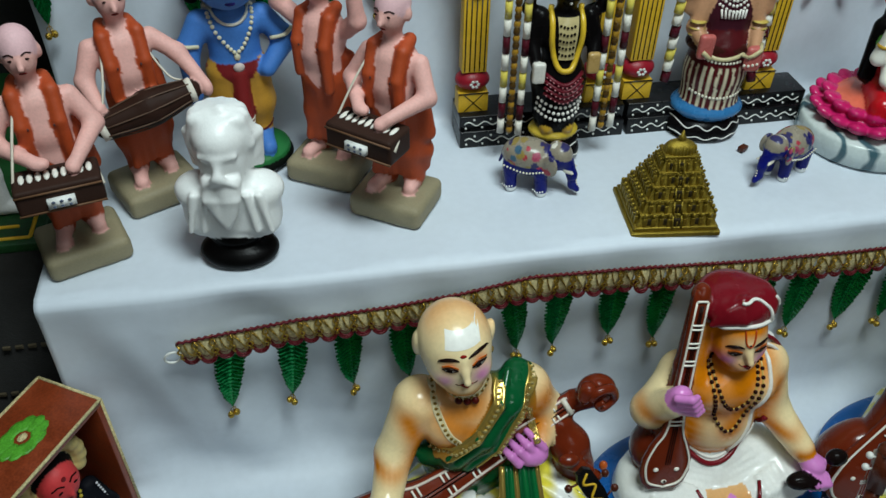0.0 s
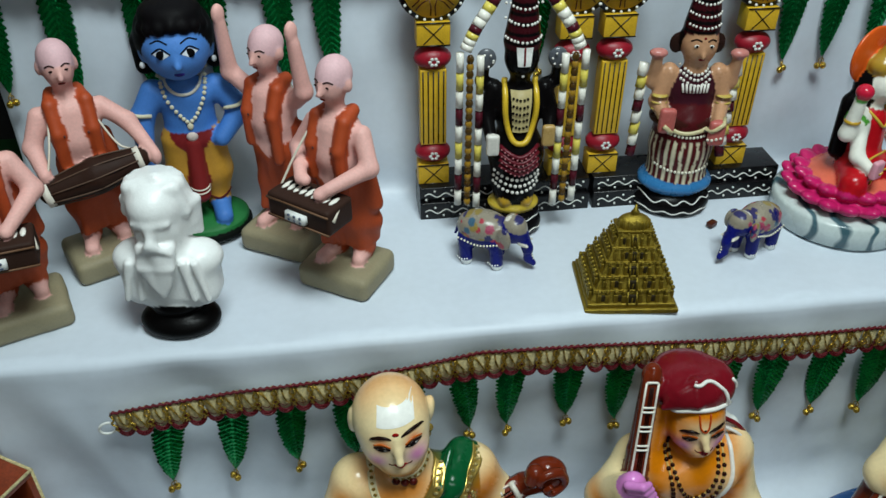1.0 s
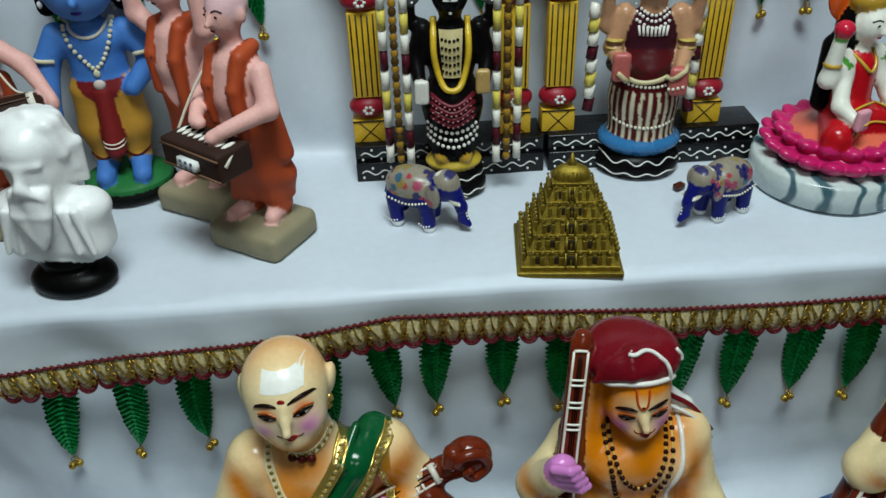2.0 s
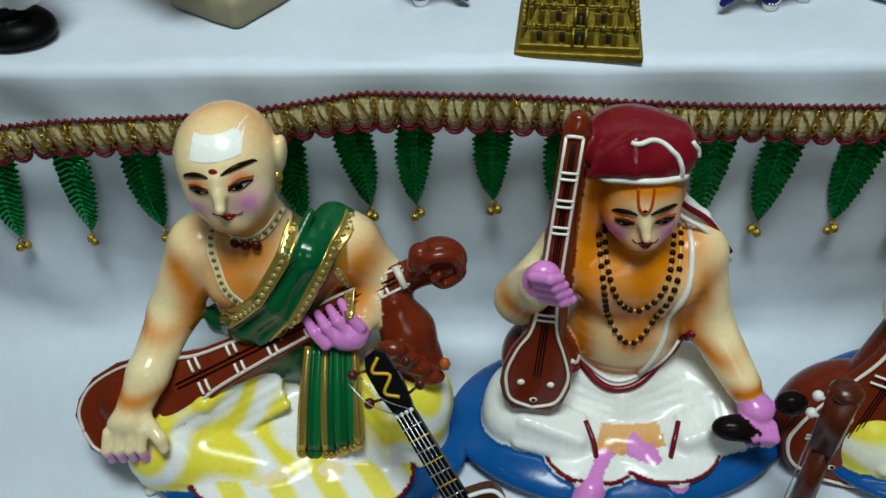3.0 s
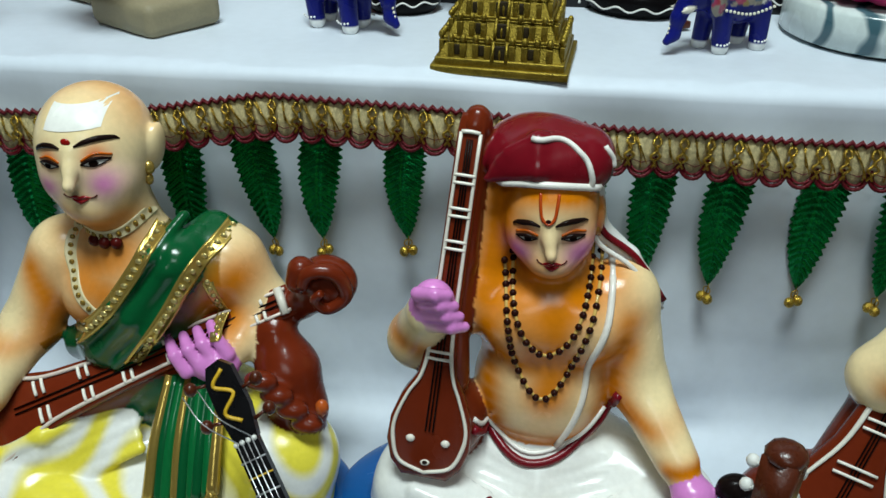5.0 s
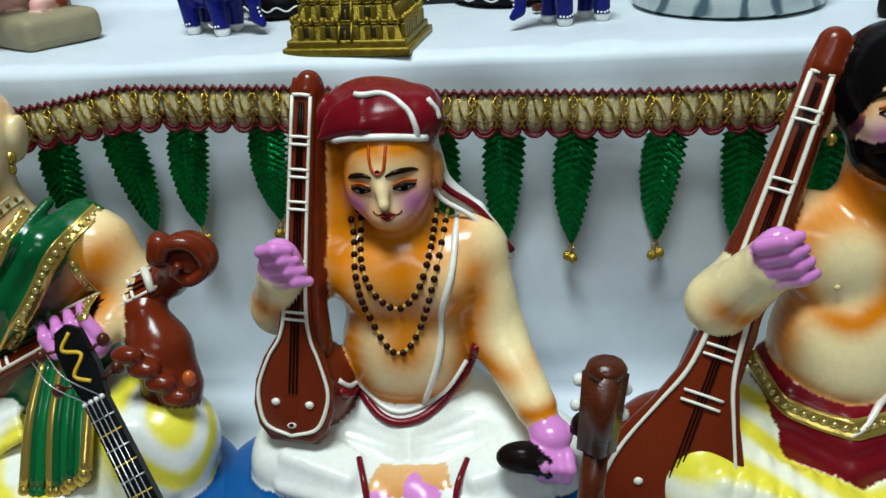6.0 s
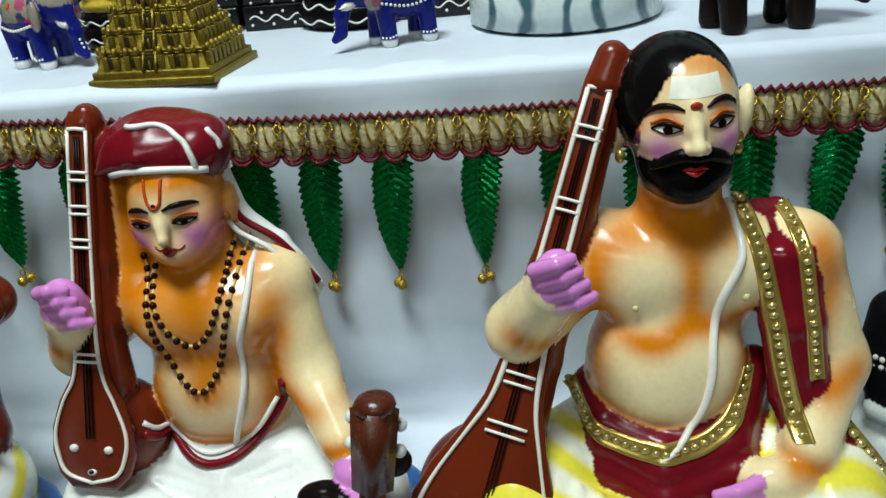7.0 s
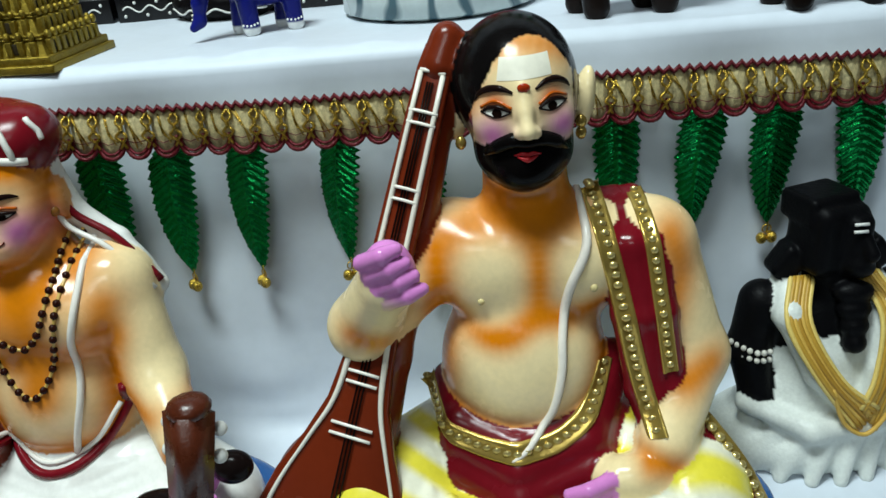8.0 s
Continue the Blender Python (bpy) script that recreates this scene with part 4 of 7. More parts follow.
def drummer_saint():
    s = Sculpt(0.0018)
    s.ball((0.337, -0.08, LOW + 0.016), (0.152, 0.092, 0.021), BLUE, 0.004)
    # thighs, gathered shins, ankles and feet
    s.limb((0.308, -0.04, 0.012), (0.252, -0.076, 0.014), 0.04, 0.032, WHITE, 0.012, "cloth")
    s.limb((0.368, -0.04, 0.012), (0.436, -0.08, 0.01), 0.04, 0.032, WHITE, 0.012, "cloth")
    crossed_shin(s, (0.246, -0.09, 0.008), (0.3, -0.112, 0.004), 0.03, 0.021, WHITE, "cloth", 8)
    crossed_shin(s, (0.44, -0.09, 0.008), (0.386, -0.112, 0.004), 0.029, 0.021, WHITE, "cloth", 7)
    s.ball((0.338, -0.066, 0.0), (0.066, 0.042, 0.032), WHITE, 0.012, tag="cloth")
    for i in range(5):
        s.chain([(0.29 - 0.004 * i, -0.072 - 0.007 * i, 0.04 - 0.006 * i), (0.338, -0.09 - 0.005 * i, 0.03 - 0.006 * i), (0.386 + 0.004 * i, -0.072 - 0.007 * i, 0.04 - 0.006 * i)], [0.003, 0.0042, 0.003], WHITE, 0.006, "cloth")
    s.ball((0.312, -0.118, LOW + 0.03), (0.046, 0.042, 0.009), WHITE, 0.003, tag="fan")
    s.ball((0.372, -0.118, LOW + 0.032), (0.05, 0.041, 0.009), WHITE, 0.003, tag="fan2")
    s.limb((0.3, -0.116, 0.002), (0.35, -0.120, 0.002), 0.016, 0.015, SKIN, 0.008, "ankle")
    s.limb((0.38, -0.114, 0.002), (0.335, -0.118, 0.002), 0.015, 0.015, SKIN, 0.008, "ankle")
    s.chain([(0.345, -0.122, 0.004), (0.362, -0.138, -0.001), (0.38, -0.152, -0.007)], [0.0135, 0.0115, 0.009], PINK, 0.006)
    s.chain([(0.322, -0.126, 0.0), (0.306, -0.16, -0.005), (0.298, -0.17, -0.009)], [0.012, 0.01, 0.008], PINK, 0.006)
    for i in range(5):
        s.limb((0.372 + 0.0045 * i, -0.152 + 0.002 * i, -0.006), (0.376 + 0.005 * i, -0.162 + 0.003 * i, -0.011), 0.0036, 0.003, PINK, 0.0012)
        s.limb((0.29 + 0.0038 * i, -0.146 - 0.002 * i, -0.008), (0.287 + 0.0036 * i, -0.154 - 0.0025 * i, -0.013), 0.0033, 0.0028, PINK, 0.0012)
    # trunk
    s.ball((0.338, -0.045, 0.085), (0.051, 0.043, 0.056), SKIN, 0.012, tag="skin")
    s.ball((0.34, -0.042, 0.142), (0.055, 0.04, 0.045), SKIN, 0.014, tag="skin")
    s.ball((0.317, -0.066, 0.146), (0.024, 0.015, 0.021), SKIN, 0.01, tag="skin")
    s.ball((0.368, -0.066, 0.146), (0.023, 0.015, 0.021), SKIN, 0.01, tag="skin")
    s.ball((0.386, -0.04, 0.158), 0.0255, SKIN, 0.014, tag="skin")
    s.ball((0.288, -0.04, 0.158), 0.0265, SKIN, 0.014, tag="skin")
    s.ball((0.338, -0.044, 0.036), (0.055, 0.044, 0.024), WHITE, 0.008, tag="cloth")
    s.limb((0.34, -0.038, 0.18), (0.335, -0.04, 0.215), 0.026, 0.023, SKIN, 0.01, "skin")
    # head and turban
    s.ball((0.333, -0.043, 0.228), (0.0315, 0.034, 0.036), SKIN, 0.01, tag="skin")
    s.ball((0.335, -0.064, 0.2), (0.0165, 0.016, 0.0125), SKIN, 0.012, tag="skin")
    for sg in (-1, 1):
        s.ball((0.334 + sg * 0.016, -0.06, 0.214), (0.011, 0.012, 0.013), SKIN, 0.01, tag="skin")
    s.chain([(0.3315, -0.0735, 0.232), (0.333, -0.078, 0.221), (0.3345, -0.083, 0.2125)], [0.002, 0.0026, 0.0038], SKIN, 0.006, "skin")
    s.ball((0.3655, -0.036, 0.218), (0.0045, 0.009, 0.014), SKIN, 0.004, tag="skin")
    s.limb((0.3, -0.035, 0.245), (0.294, -0.045, 0.175), 0.012, 0.014, SKIN, 0.008, "skin")
    s.ball((0.329, -0.03, 0.26), (0.041, 0.039, 0.0225), RED, 0.006, ry=5, tag="turban")
    s.ball((0.353, -0.034, 0.257), (0.0195, 0.027, 0.022), RED, 0.004, ry=20, tag="turban")
    s.ball((0.315, -0.032, 0.263), (0.03, 0.035, 0.019), RED, 0.003, ry=-14, tag="turban")
    for i in range(4):
        s.chain([(0.292 + 0.004 * i, -0.058, 0.252 + 0.006 * i), (0.322, -0.066 + 0.004 * i, 0.262 + 0.0055 * i), (0.346, -0.058 + 0.004 * i, 0.268 + 0.002 * i)], [0.003, 0.0045, 0.003], RED, 0.005, "turban")
    s.chain([(0.362, -0.03, 0.242), (0.366, -0.026, 0.205), (0.39, -0.026, 0.182), (0.413, -0.03, 0.15)], [0.005, 0.008, 0.008, 0.006], WHITE, 0.004, "veil")
    # arms
    s.chain([(0.284, -0.042, 0.158), (0.247, -0.06, 0.125), (0.258, -0.082, 0.162)], [0.024, 0.0205, 0.0165], SKIN, 0.008, "skin")
    s.ball((0.261, -0.088, 0.174), (0.0145, 0.012, 0.018), PINK, 0.008, tag="palm")
    st = [(0.252 + 0.0035 * i, -0.097, 0.187 - 0.0078 * i) for i in range(4)]
    fingers(s, st, [(p[0] + 0.012, p[1] - 0.008, p[2] + 0.005) for p in st], [(p[0] + 0.02, p[1] - 0.004, p[2] + 0.003) for p in st], 0.0049, PINK, "palm")
    s.chain([(0.388, -0.04, 0.158), (0.405, -0.056, 0.096), (0.432, -0.1, 0.064)], [0.0245, 0.0205, 0.015], SKIN, 0.008, "skin")
    s.ball((0.442, -0.116, 0.052), (0.015, 0.014, 0.012), PINK, 0.008)
    st = [(0.436 + 0.0058 * i, -0.128, 0.048 - 0.001 * i) for i in range(4)]
    fingers(s, st, [(p[0] + 0.001, p[1] - 0.01, p[2] - 0.005) for p in st], [(p[0] - 0.001, p[1] - 0.008, p[2] - 0.016) for p in st], 0.0044, PINK)
    s.limb((0.424, -0.13, 0.044), (0.44, -0.134, 0.04), 0.0105, 0.008, "160f0e", 0.003)
    s.ball((0.42, -0.13, 0.044), (0.016, 0.0105, 0.0105), "160f0e", 0.003)
    s.ball((0.468, -0.118, 0.062), (0.013, 0.01, 0.011), "160f0e", 0.003)
    at, L = lute(s, (0.281, -0.0453, 0.2894), (0.2565, -0.114, 0.0408), (-0.02, -0.92, 0.4), 0.0092)
    # paint
    s.spray([(0.312, -0.075, 0.186), (0.34, -0.08, 0.18), (0.37, -0.075, 0.186), (0.34, -0.08, 0.165)], 0.02, ORANGE, 0.95)
    s.spray([(0.318, -0.08, 0.165), (0.33, -0.085, 0.13), (0.345, -0.085, 0.12), (0.338, -0.09, 0.1)], 0.017, ORANGE, 0.7)
    s.spray([(0.342, -0.085, 0.165), (0.343, -0.085, 0.13), (0.34, -0.09, 0.1)], 0.011, ORANGE, 0.85)
    s.spray([(0.3, -0.08, 0.13), (0.32, -0.085, 0.124), (0.342, -0.085, 0.13), (0.365, -0.085, 0.124), (0.388, -0.075, 0.135)], 0.0085, ORANGE, 0.95)
    s.spray([(0.296, -0.07, 0.15), (0.296, -0.075, 0.11), (0.305, -0.08, 0.062), (0.338, -0.092, 0.053), (0.37, -0.082, 0.06), (0.384, -0.07, 0.09), (0.384, -0.07, 0.13)], 0.012, ORANGE, 0.95)
    s.spray([(0.302, -0.05, 0.24), (0.3, -0.06, 0.2), (0.296, -0.06, 0.17)], 0.016, ORANGE, 1.0)
    s.spray([(0.364, -0.04, 0.235), (0.364, -0.05, 0.205), (0.372, -0.06, 0.19)], 0.01, ORANGE, 0.9)
    s.spray([(0.304, -0.06, 0.248), (0.332, -0.076, 0.249), (0.36, -0.06, 0.246)], 0.009, ORANGE, 1.0)
    s.spray([(0.39, -0.065, 0.155), (0.386, -0.07, 0.135)], 0.012, ORANGE, 0.85)
    s.spray([(0.395, -0.075, 0.09), (0.412, -0.083, 0.084), (0.428, -0.065, 0.086)], 0.0075, ORANGE, 0.95)
    s.spray([(0.425, -0.11, 0.066), (0.44, -0.112, 0.068), (0.448, -0.095, 0.068)], 0.0065, ORANGE, 0.95)
    s.spray([(0.234, -0.075, 0.14), (0.25, -0.085, 0.135)], 0.01, ORANGE, 0.8)
    s.spray([(0.32, -0.13, 0.01), (0.345, -0.132, 0.012), (0.37, -0.13, 0.01)], 0.015, ORANGE, 0.7, "ankle")
    for ex, ez in ((0.3185, 0.221), (0.3475, 0.2225)):
        s.spray([(ex, -0.074, ez + 0.002)], 0.006, "d9651a", 0.7)
    s.spray([(0.3535, -0.066, 0.21)], 0.009, "d470b8", 0.85)
    s.spray([(0.3135, -0.066, 0.2085)], 0.007, "d470b8", 0.8)
    s.ink(lambda x, y, z: np.clip((0.168 - z) / 0.008, 0, 1) * 0.8, SKIN, "palm")
    s.ink(lambda x, y, z: ((x - 0.312) / 0.047) ** 2 + ((y + 0.118) / 0.043) ** 2 > 0.84, RED, "fan")
    s.ink(lambda x, y, z: ((x - 0.312) / 0.047) ** 2 + ((y + 0.118) / 0.043) ** 2 > 0.95, WHITE, "fan")
    s.ink(lambda x, y, z: ((x - 0.372) / 0.051) ** 2 + ((y + 0.118) / 0.042) ** 2 > 0.84, RED, "fan2")
    s.ink(lambda x, y, z: ((x - 0.372) / 0.051) ** 2 + ((y + 0.118) / 0.042) ** 2 > 0.95, WHITE, "fan2")
    s.solve()
    lute_lines(s, at, 0.0092, 0.0295, (0.36, 0.5, 0.66, 0.745, 0.83))
    # turban bands, forehead lines, face
    s.line([(0.294, 0.2485), (0.312, 0.2535), (0.338, 0.2545), (0.3625, 0.249)], 0.0026, "e6e2da", 0.0006)
    s.line([(0.318, 0.281), (0.337, 0.279), (0.351, 0.27), (0.3565, 0.258), (0.3565, 0.249)], 0.0021, "e6e2da", 0.0006)
    s.line([(0.364, 0.273), (0.369, 0.266), (0.3705, 0.26)], 0.002, "e6e2da", 0.0004)
    s.line([(0.3255, 0.2495), (0.326, 0.2415), (0.3275, 0.235), (0.3315, 0.232), (0.335, 0.235), (0.3362, 0.2415), (0.337, 0.2495)], 0.0011, "b3420f", 0.0003)
    s.dot(0.3313, 0.2335, 0.0019, "2a0f0c", 0.0005)
    brow(s, [(0.3265, 0.2275), (0.321, 0.2297), (0.3165, 0.2299), (0.312, 0.2285), (0.3095, 0.2265)])
    brow(s, [(0.336, 0.2285), (0.3415, 0.2315), (0.347, 0.233), (0.353, 0.2325), (0.3565, 0.231)])
    eye(s, 0.3185, 0.2205, 0.0066, 0.0011, 0.0024, 0.0008)
    eye(s, 0.3475, 0.222, 0.0072, 0.0013, 0.0024, 0.0002, 0.0006)
    lips(s, 0.3355, 0.203, 0.0062)
    # bead strings
    for pts in ([(0.31, 0.195), (0.313, 0.168), (0.323, 0.145), (0.337, 0.134), (0.351, 0.146), (0.361, 0.172), (0.365, 0.197)],
                [(0.305, 0.19), (0.31, 0.155), (0.318, 0.12), (0.335, 0.1), (0.351, 0.116), (0.365, 0.16), (0.373, 0.195)]):
        s.line(pts, 0.0013, "c9a558", 0.0004)
        s.beads(pts, 0.0026, 0.0062, "2a100b", 0.0012)
    # sacred thread, waist band, hems, veil edge
    s.line([(0.379, 0.19), (0.376, 0.16), (0.367, 0.128), (0.364, 0.095), (0.35, 0.052)], 0.0026, "e2dcd2", 0.0005)
    s.line([(0.29, 0.07), (0.304, 0.051), (0.33, 0.04), (0.362, 0.05), (0.384, 0.076), (0.39, 0.098)], 0.0036, RED, 0.0004)
    s.line([(0.29, 0.077), (0.304, 0.0575), (0.33, 0.0465), (0.361, 0.0565), (0.382, 0.081)], 0.002, "e6e2da", 0.0004)
    s.line([(0.366, -0.037, 0.228), (0.37, -0.034, 0.206), (0.394, -0.036, 0.188), (0.417, -0.036, 0.155)], 0.0026, RED, n=6)
    s.line([(0.363, -0.041, 0.228), (0.366, -0.041, 0.202), (0.391, -0.045, 0.185), (0.415, -0.044, 0.153)], 0.002, "e6e2da", n=6)
    s.line([(0.304, -0.112, 0.027), (0.31, -0.13, 0.02), (0.312, -0.137, 0.006), (0.309, -0.134, -0.01)], 0.0024, RED, n=6)
    s.line([(0.383, -0.112, 0.027), (0.377, -0.13, 0.02), (0.375, -0.137, 0.006), (0.378, -0.134, -0.01)], 0.0024, RED, n=6)
    s.add(*ball_data((0.364, -0.045, 0.212), (0.0032, 0.003, 0.0035)), "8a5a22")
    s.make("musician_doll", ENAMEL, (0.337, -0.08, LOW), "glossy painted clay doll in maroon turban holding an upright lute", "doll", "seated musician dolls")


def bearded_singer():
    s = Sculpt(0.0018)
    CL = "ece9d2"
    s.ball((0.655, -0.085, LOW + 0.016), (0.16, 0.098, 0.021), BLUE, 0.004)
    s.limb((0.622, -0.047, 0.02), (0.549, -0.097, 0.016), 0.042, 0.035, CL, 0.012, "cloth")
    s.limb((0.682, -0.047, 0.02), (0.755, -0.1, 0.014), 0.042, 0.034, CL, 0.012, "cloth")
    crossed_shin(s, (0.548, -0.11, 0.006), (0.63, -0.134, 0.0), 0.033, 0.024, CL, "cloth", 6)
    crossed_shin(s, (0.757, -0.11, 0.006), (0.67, -0.134, 0.0), 0.033, 0.024, CL, "cloth", 6)
    s.ball((0.65, -0.08, 0.0), (0.075, 0.05, 0.032), CL, 0.012, tag="cloth")
    # trunk
    s.ball((0.654, -0.054, 0.088), (0.0545, 0.048, 0.064), SKIN, 0.014, tag="skin")
    s.ball((0.668, -0.045, 0.157), (0.066, 0.038, 0.044), SKIN, 0.014, tag="skin")
    s.ball((0.634, -0.0665, 0.158), (0.031, 0.0185, 0.03), SKIN, 0.007, tag="skin")
    s.ball((0.691, -0.0665, 0.161), (0.026, 0.0175, 0.027), SKIN, 0.007, tag="skin")
    s.ball((0.612, -0.046, 0.172), 0.028, SKIN, 0.016, tag="skin")
    s.ball((0.734, -0.046, 0.162), 0.03, SKIN, 0.016, tag="skin")
    for i, (z, r) in enumerate(((0.056, 0.0125), (0.044, 0.014), (0.028, 0.016))):
        s.chain([(0.602, -0.05, z + 0.018), (0.609, -0.084 - 0.004 * i, z + 0.005), (0.645, -0.1 - 0.006 * i, z - 0.006), (0.69, -0.088 - 0.006 * i, z + 0.006), (0.713, -0.058, z + 0.034)], [r * 0.8, r * 0.9, r, r, r * 0.8], RED, 0.004, "waist")
    s.limb((0.662, -0.045, 0.185), (0.66, -0.05, 0.225), 0.028, 0.025, SKIN, 0.012, "skin")
    # head
    s.ball((0.657, -0.042, 0.271), (0.0365, 0.041, 0.04), "0d0b0b", 0.006, tag="hair")
    s.ball((0.66, -0.053, 0.261), (0.0315, 0.0375, 0.044), SKIN, 0.006, tag="skin")
    for sg in (-1, 1):
        s.ball((0.66 + sg * 0.016, -0.074, 0.256), (0.011, 0.01, 0.012), SKIN, 0.008, tag="skin")
    s.ball((0.66, -0.064, 0.2365), (0.0285, 0.0275, 0.0215), "0b0909", 0.006, tag="beard")
    s.ball((0.659, -0.078, 0.23), (0.017, 0.014, 0.014), "0b0909", 0.006, tag="beard")
    s.chain([(0.6595, -0.086, 0.278), (0.66, -0.0905, 0.266), (0.661, -0.0965, 0.2555)], [0.0022, 0.0028, 0.0044], SKIN, 0.005, "skin")
    for sg in (-1, 1):
        s.ball((0.661 + sg * 0.0045, -0.093, 0.254), 0.0034, SKIN, 0.003, tag="skin")
    s.ball((0.6985, -0.042, 0.258), (0.006, 0.01, 0.019), SKIN, 0.004, ry=8, tag="ear")
    s.ball((0.622, -0.04, 0.252), (0.005, 0.009, 0.016), SKIN, 0.004, tag="ear")
    # arms
    s.chain([(0.612, -0.046, 0.172), (0.556, -0.08, 0.135), (0.576, -0.106, 0.176)], [0.025, 0.0215, 0.0175], SKIN, 0.008, "skin")
    s.ball((0.579, -0.111, 0.186), (0.015, 0.011, 0.019), PINK, 0.008, tag="palm")
    st = [(0.566 + 0.004 * i, -0.119, 0.196 - 0.0082 * i) for i in range(4)]
    fingers(s, st, [(p[0] + 0.012, p[1] - 0.008, p[2] + 0.007) for p in st], [(p[0] + 0.02, p[1] - 0.005, p[2] + 0.009) for p in st], 0.0052, PINK, "palm")
    s.chain([(0.738, -0.046, 0.162), (0.762, -0.06, 0.088), (0.738, -0.102, 0.05)], [0.028, 0.0235, 0.018], SKIN, 0.008, "skin")
    s.ball((0.714, -0.118, 0.038), (0.022, 0.014, 0.0135), SKIN, 0.008, tag="skin")
    st = [(0.7, -0.126, 0.042 - 0.007 * i) for i in range(4)]
    fingers(s, st, [(p[0] - 0.014, p[1] - 0.006, p[2] - 0.002) for p in st], [(p[0] - 0.026, p[1] - 0.004, p[2] - 0.006) for p in st], 0.0052, PINK, "grip")
    at, L = lute(s, (0.6155, -0.048, 0.296), (0.509, -0.138, -0.026), (-0.12, -0.93, 0.35), 0.0115, bw=0.05, body=0.036, slim=1)
    # shoulder cloth in folds
    for x, d in ((0.706, 0.0), (0.717, 0.003), (0.728, 0.001)):
        s.chain([(x, -0.03, 0.188), (x + 0.005, -0.066 - d, 0.172), (x + 0.011, -0.078 - d, 0.13), (x + 0.017, -0.086 - d, 0.08), (x + 0.022, -0.092, 0.058)], [0.0085, 0.009, 0.009, 0.008, 0.006], RED, 0.004, "sash")
    s.chain([(0.752, -0.08, 0.05), (0.775, -0.1, 0.02), (0.79, -0.11, -0.005)], [0.014, 0.014, 0.01], RED, 0.005, "sash")
    # paint
    s.ink(lambda x, y, z: np.clip(0.5 + 0.8 * np.sin((x * 0.5 + y * 0.8 + z * 0.6) * 170 + 1.5 * np.sin(x * 60 + z * 50)), 0, 0.95), YEL, "cloth")
    s.ink(lambda x, y, z: (np.abs(x - 0.66) > 0.0285) * (np.abs(x - 0.66) < 0.0365) * (z < 0.29) * (z > 0.225) * (y < -0.03), "0b0909", "skin")
    s.ink(lambda x, y, z: ((x - 0.6605) / 0.0295) ** 2 + ((z - 0.262) / 0.039) ** 2 > 1.05, "0d0b0b", "hair")
    s.spray([(0.604, -0.08, 0.145), (0.622, -0.095, 0.128), (0.642, -0.095, 0.126), (0.663, -0.095, 0.136), (0.685, -0.09, 0.133), (0.712, -0.08, 0.138)], 0.0085, ORANGE, 1.0)
    s.spray([(0.664, -0.09, 0.19), (0.6645, -0.092, 0.165), (0.664, -0.094, 0.14)], 0.0085, ORANGE, 1.0)
    s.spray([(0.612, -0.085, 0.19), (0.64, -0.08, 0.197), (0.664, -0.085, 0.192), (0.69, -0.08, 0.198)], 0.01, ORANGE, 0.95)
    s.spray([(0.638, -0.06, 0.21), (0.662, -0.075, 0.202), (0.686, -0.06, 0.21)], 0.017, ORANGE, 1.0)
    s.spray([(0.605, -0.07, 0.13), (0.6, -0.08, 0.095), (0.604, -0.09, 0.075), (0.64, -0.1, 0.06), (0.68, -0.096, 0.064), (0.702, -0.085, 0.085), (0.708, -0.07, 0.12)], 0.01, ORANGE, 1.0)
    s.spray([(0.604, -0.07, 0.18), (0.603, -0.08, 0.15)], 0.011, ORANGE, 0.95)
    s.spray([(0.745, -0.075, 0.178), (0.75, -0.08, 0.155), (0.742, -0.08, 0.13)], 0.012, ORANGE, 0.85)
    s.spray([(0.735, -0.08, 0.11), (0.75, -0.088, 0.088), (0.768, -0.075, 0.094)], 0.011, ORANGE, 0.9)
    s.spray([(0.725, -0.118, 0.05), (0.74, -0.12, 0.045)], 0.008, ORANGE, 0.9)
    s.spray([(0.63, -0.07, 0.295), (0.66, -0.085, 0.302), (0.69, -0.07, 0.293)], 0.009, ORANGE, 0.9)
    s.spray([(0.634, -0.07, 0.285), (0.631, -0.07, 0.265)], 0.005, ORANGE, 0.7)
    s.spray([(0.553, -0.1, 0.142), (0.566, -0.1, 0.136)], 0.009, ORANGE, 0.9)
    for ex, ez in ((0.6445, 0.2665), (0.6755, 0.268)):
        s.spray([(ex, -0.085, ez + 0.003)], 0.0065, "d9651a", 0.85)
    s.spray([(0.6425, -0.08, 0.2515)], 0.0085, "d470b8", 0.85)
    s.spray([(0.681, -0.08, 0.2545)], 0.008, "d470b8", 0.85)
    s.ink(lambda x, y, z: np.clip((0.178 - z) / 0.01, 0, 1) * 0.8, SKIN, "palm")
    s.solve()
    lute_lines(s, at, 0.0115, 0.05, (0.31, 0.41, 0.52, 0.74, 0.87), 1)
    # face
    s.patch([(0.646, 0.2815), (0.676, 0.2825), (0.6745, 0.2935), (0.648, 0.293)], "e9e4d2", 0.0003)
    s.dot(0.66, 0.2782, (0.0036, 0.0026), "a8300e", 0.0004)
    brow(s, [(0.654, 0.2735), (0.648, 0.2767), (0.6415, 0.2772), (0.636, 0.274), (0.6335, 0.27)])
    brow(s, [(0.6665, 0.2745), (0.672, 0.2787), (0.678, 0.2797), (0.6835, 0.2767), (0.686, 0.2735)])
    eye(s, 0.6445, 0.265, 0.0078, 0.0028, 0.0026, 0.0006)
    eye(s, 0.6755, 0.267, 0.0076, 0.0028, 0.0026, -0.0002, 0.0006)
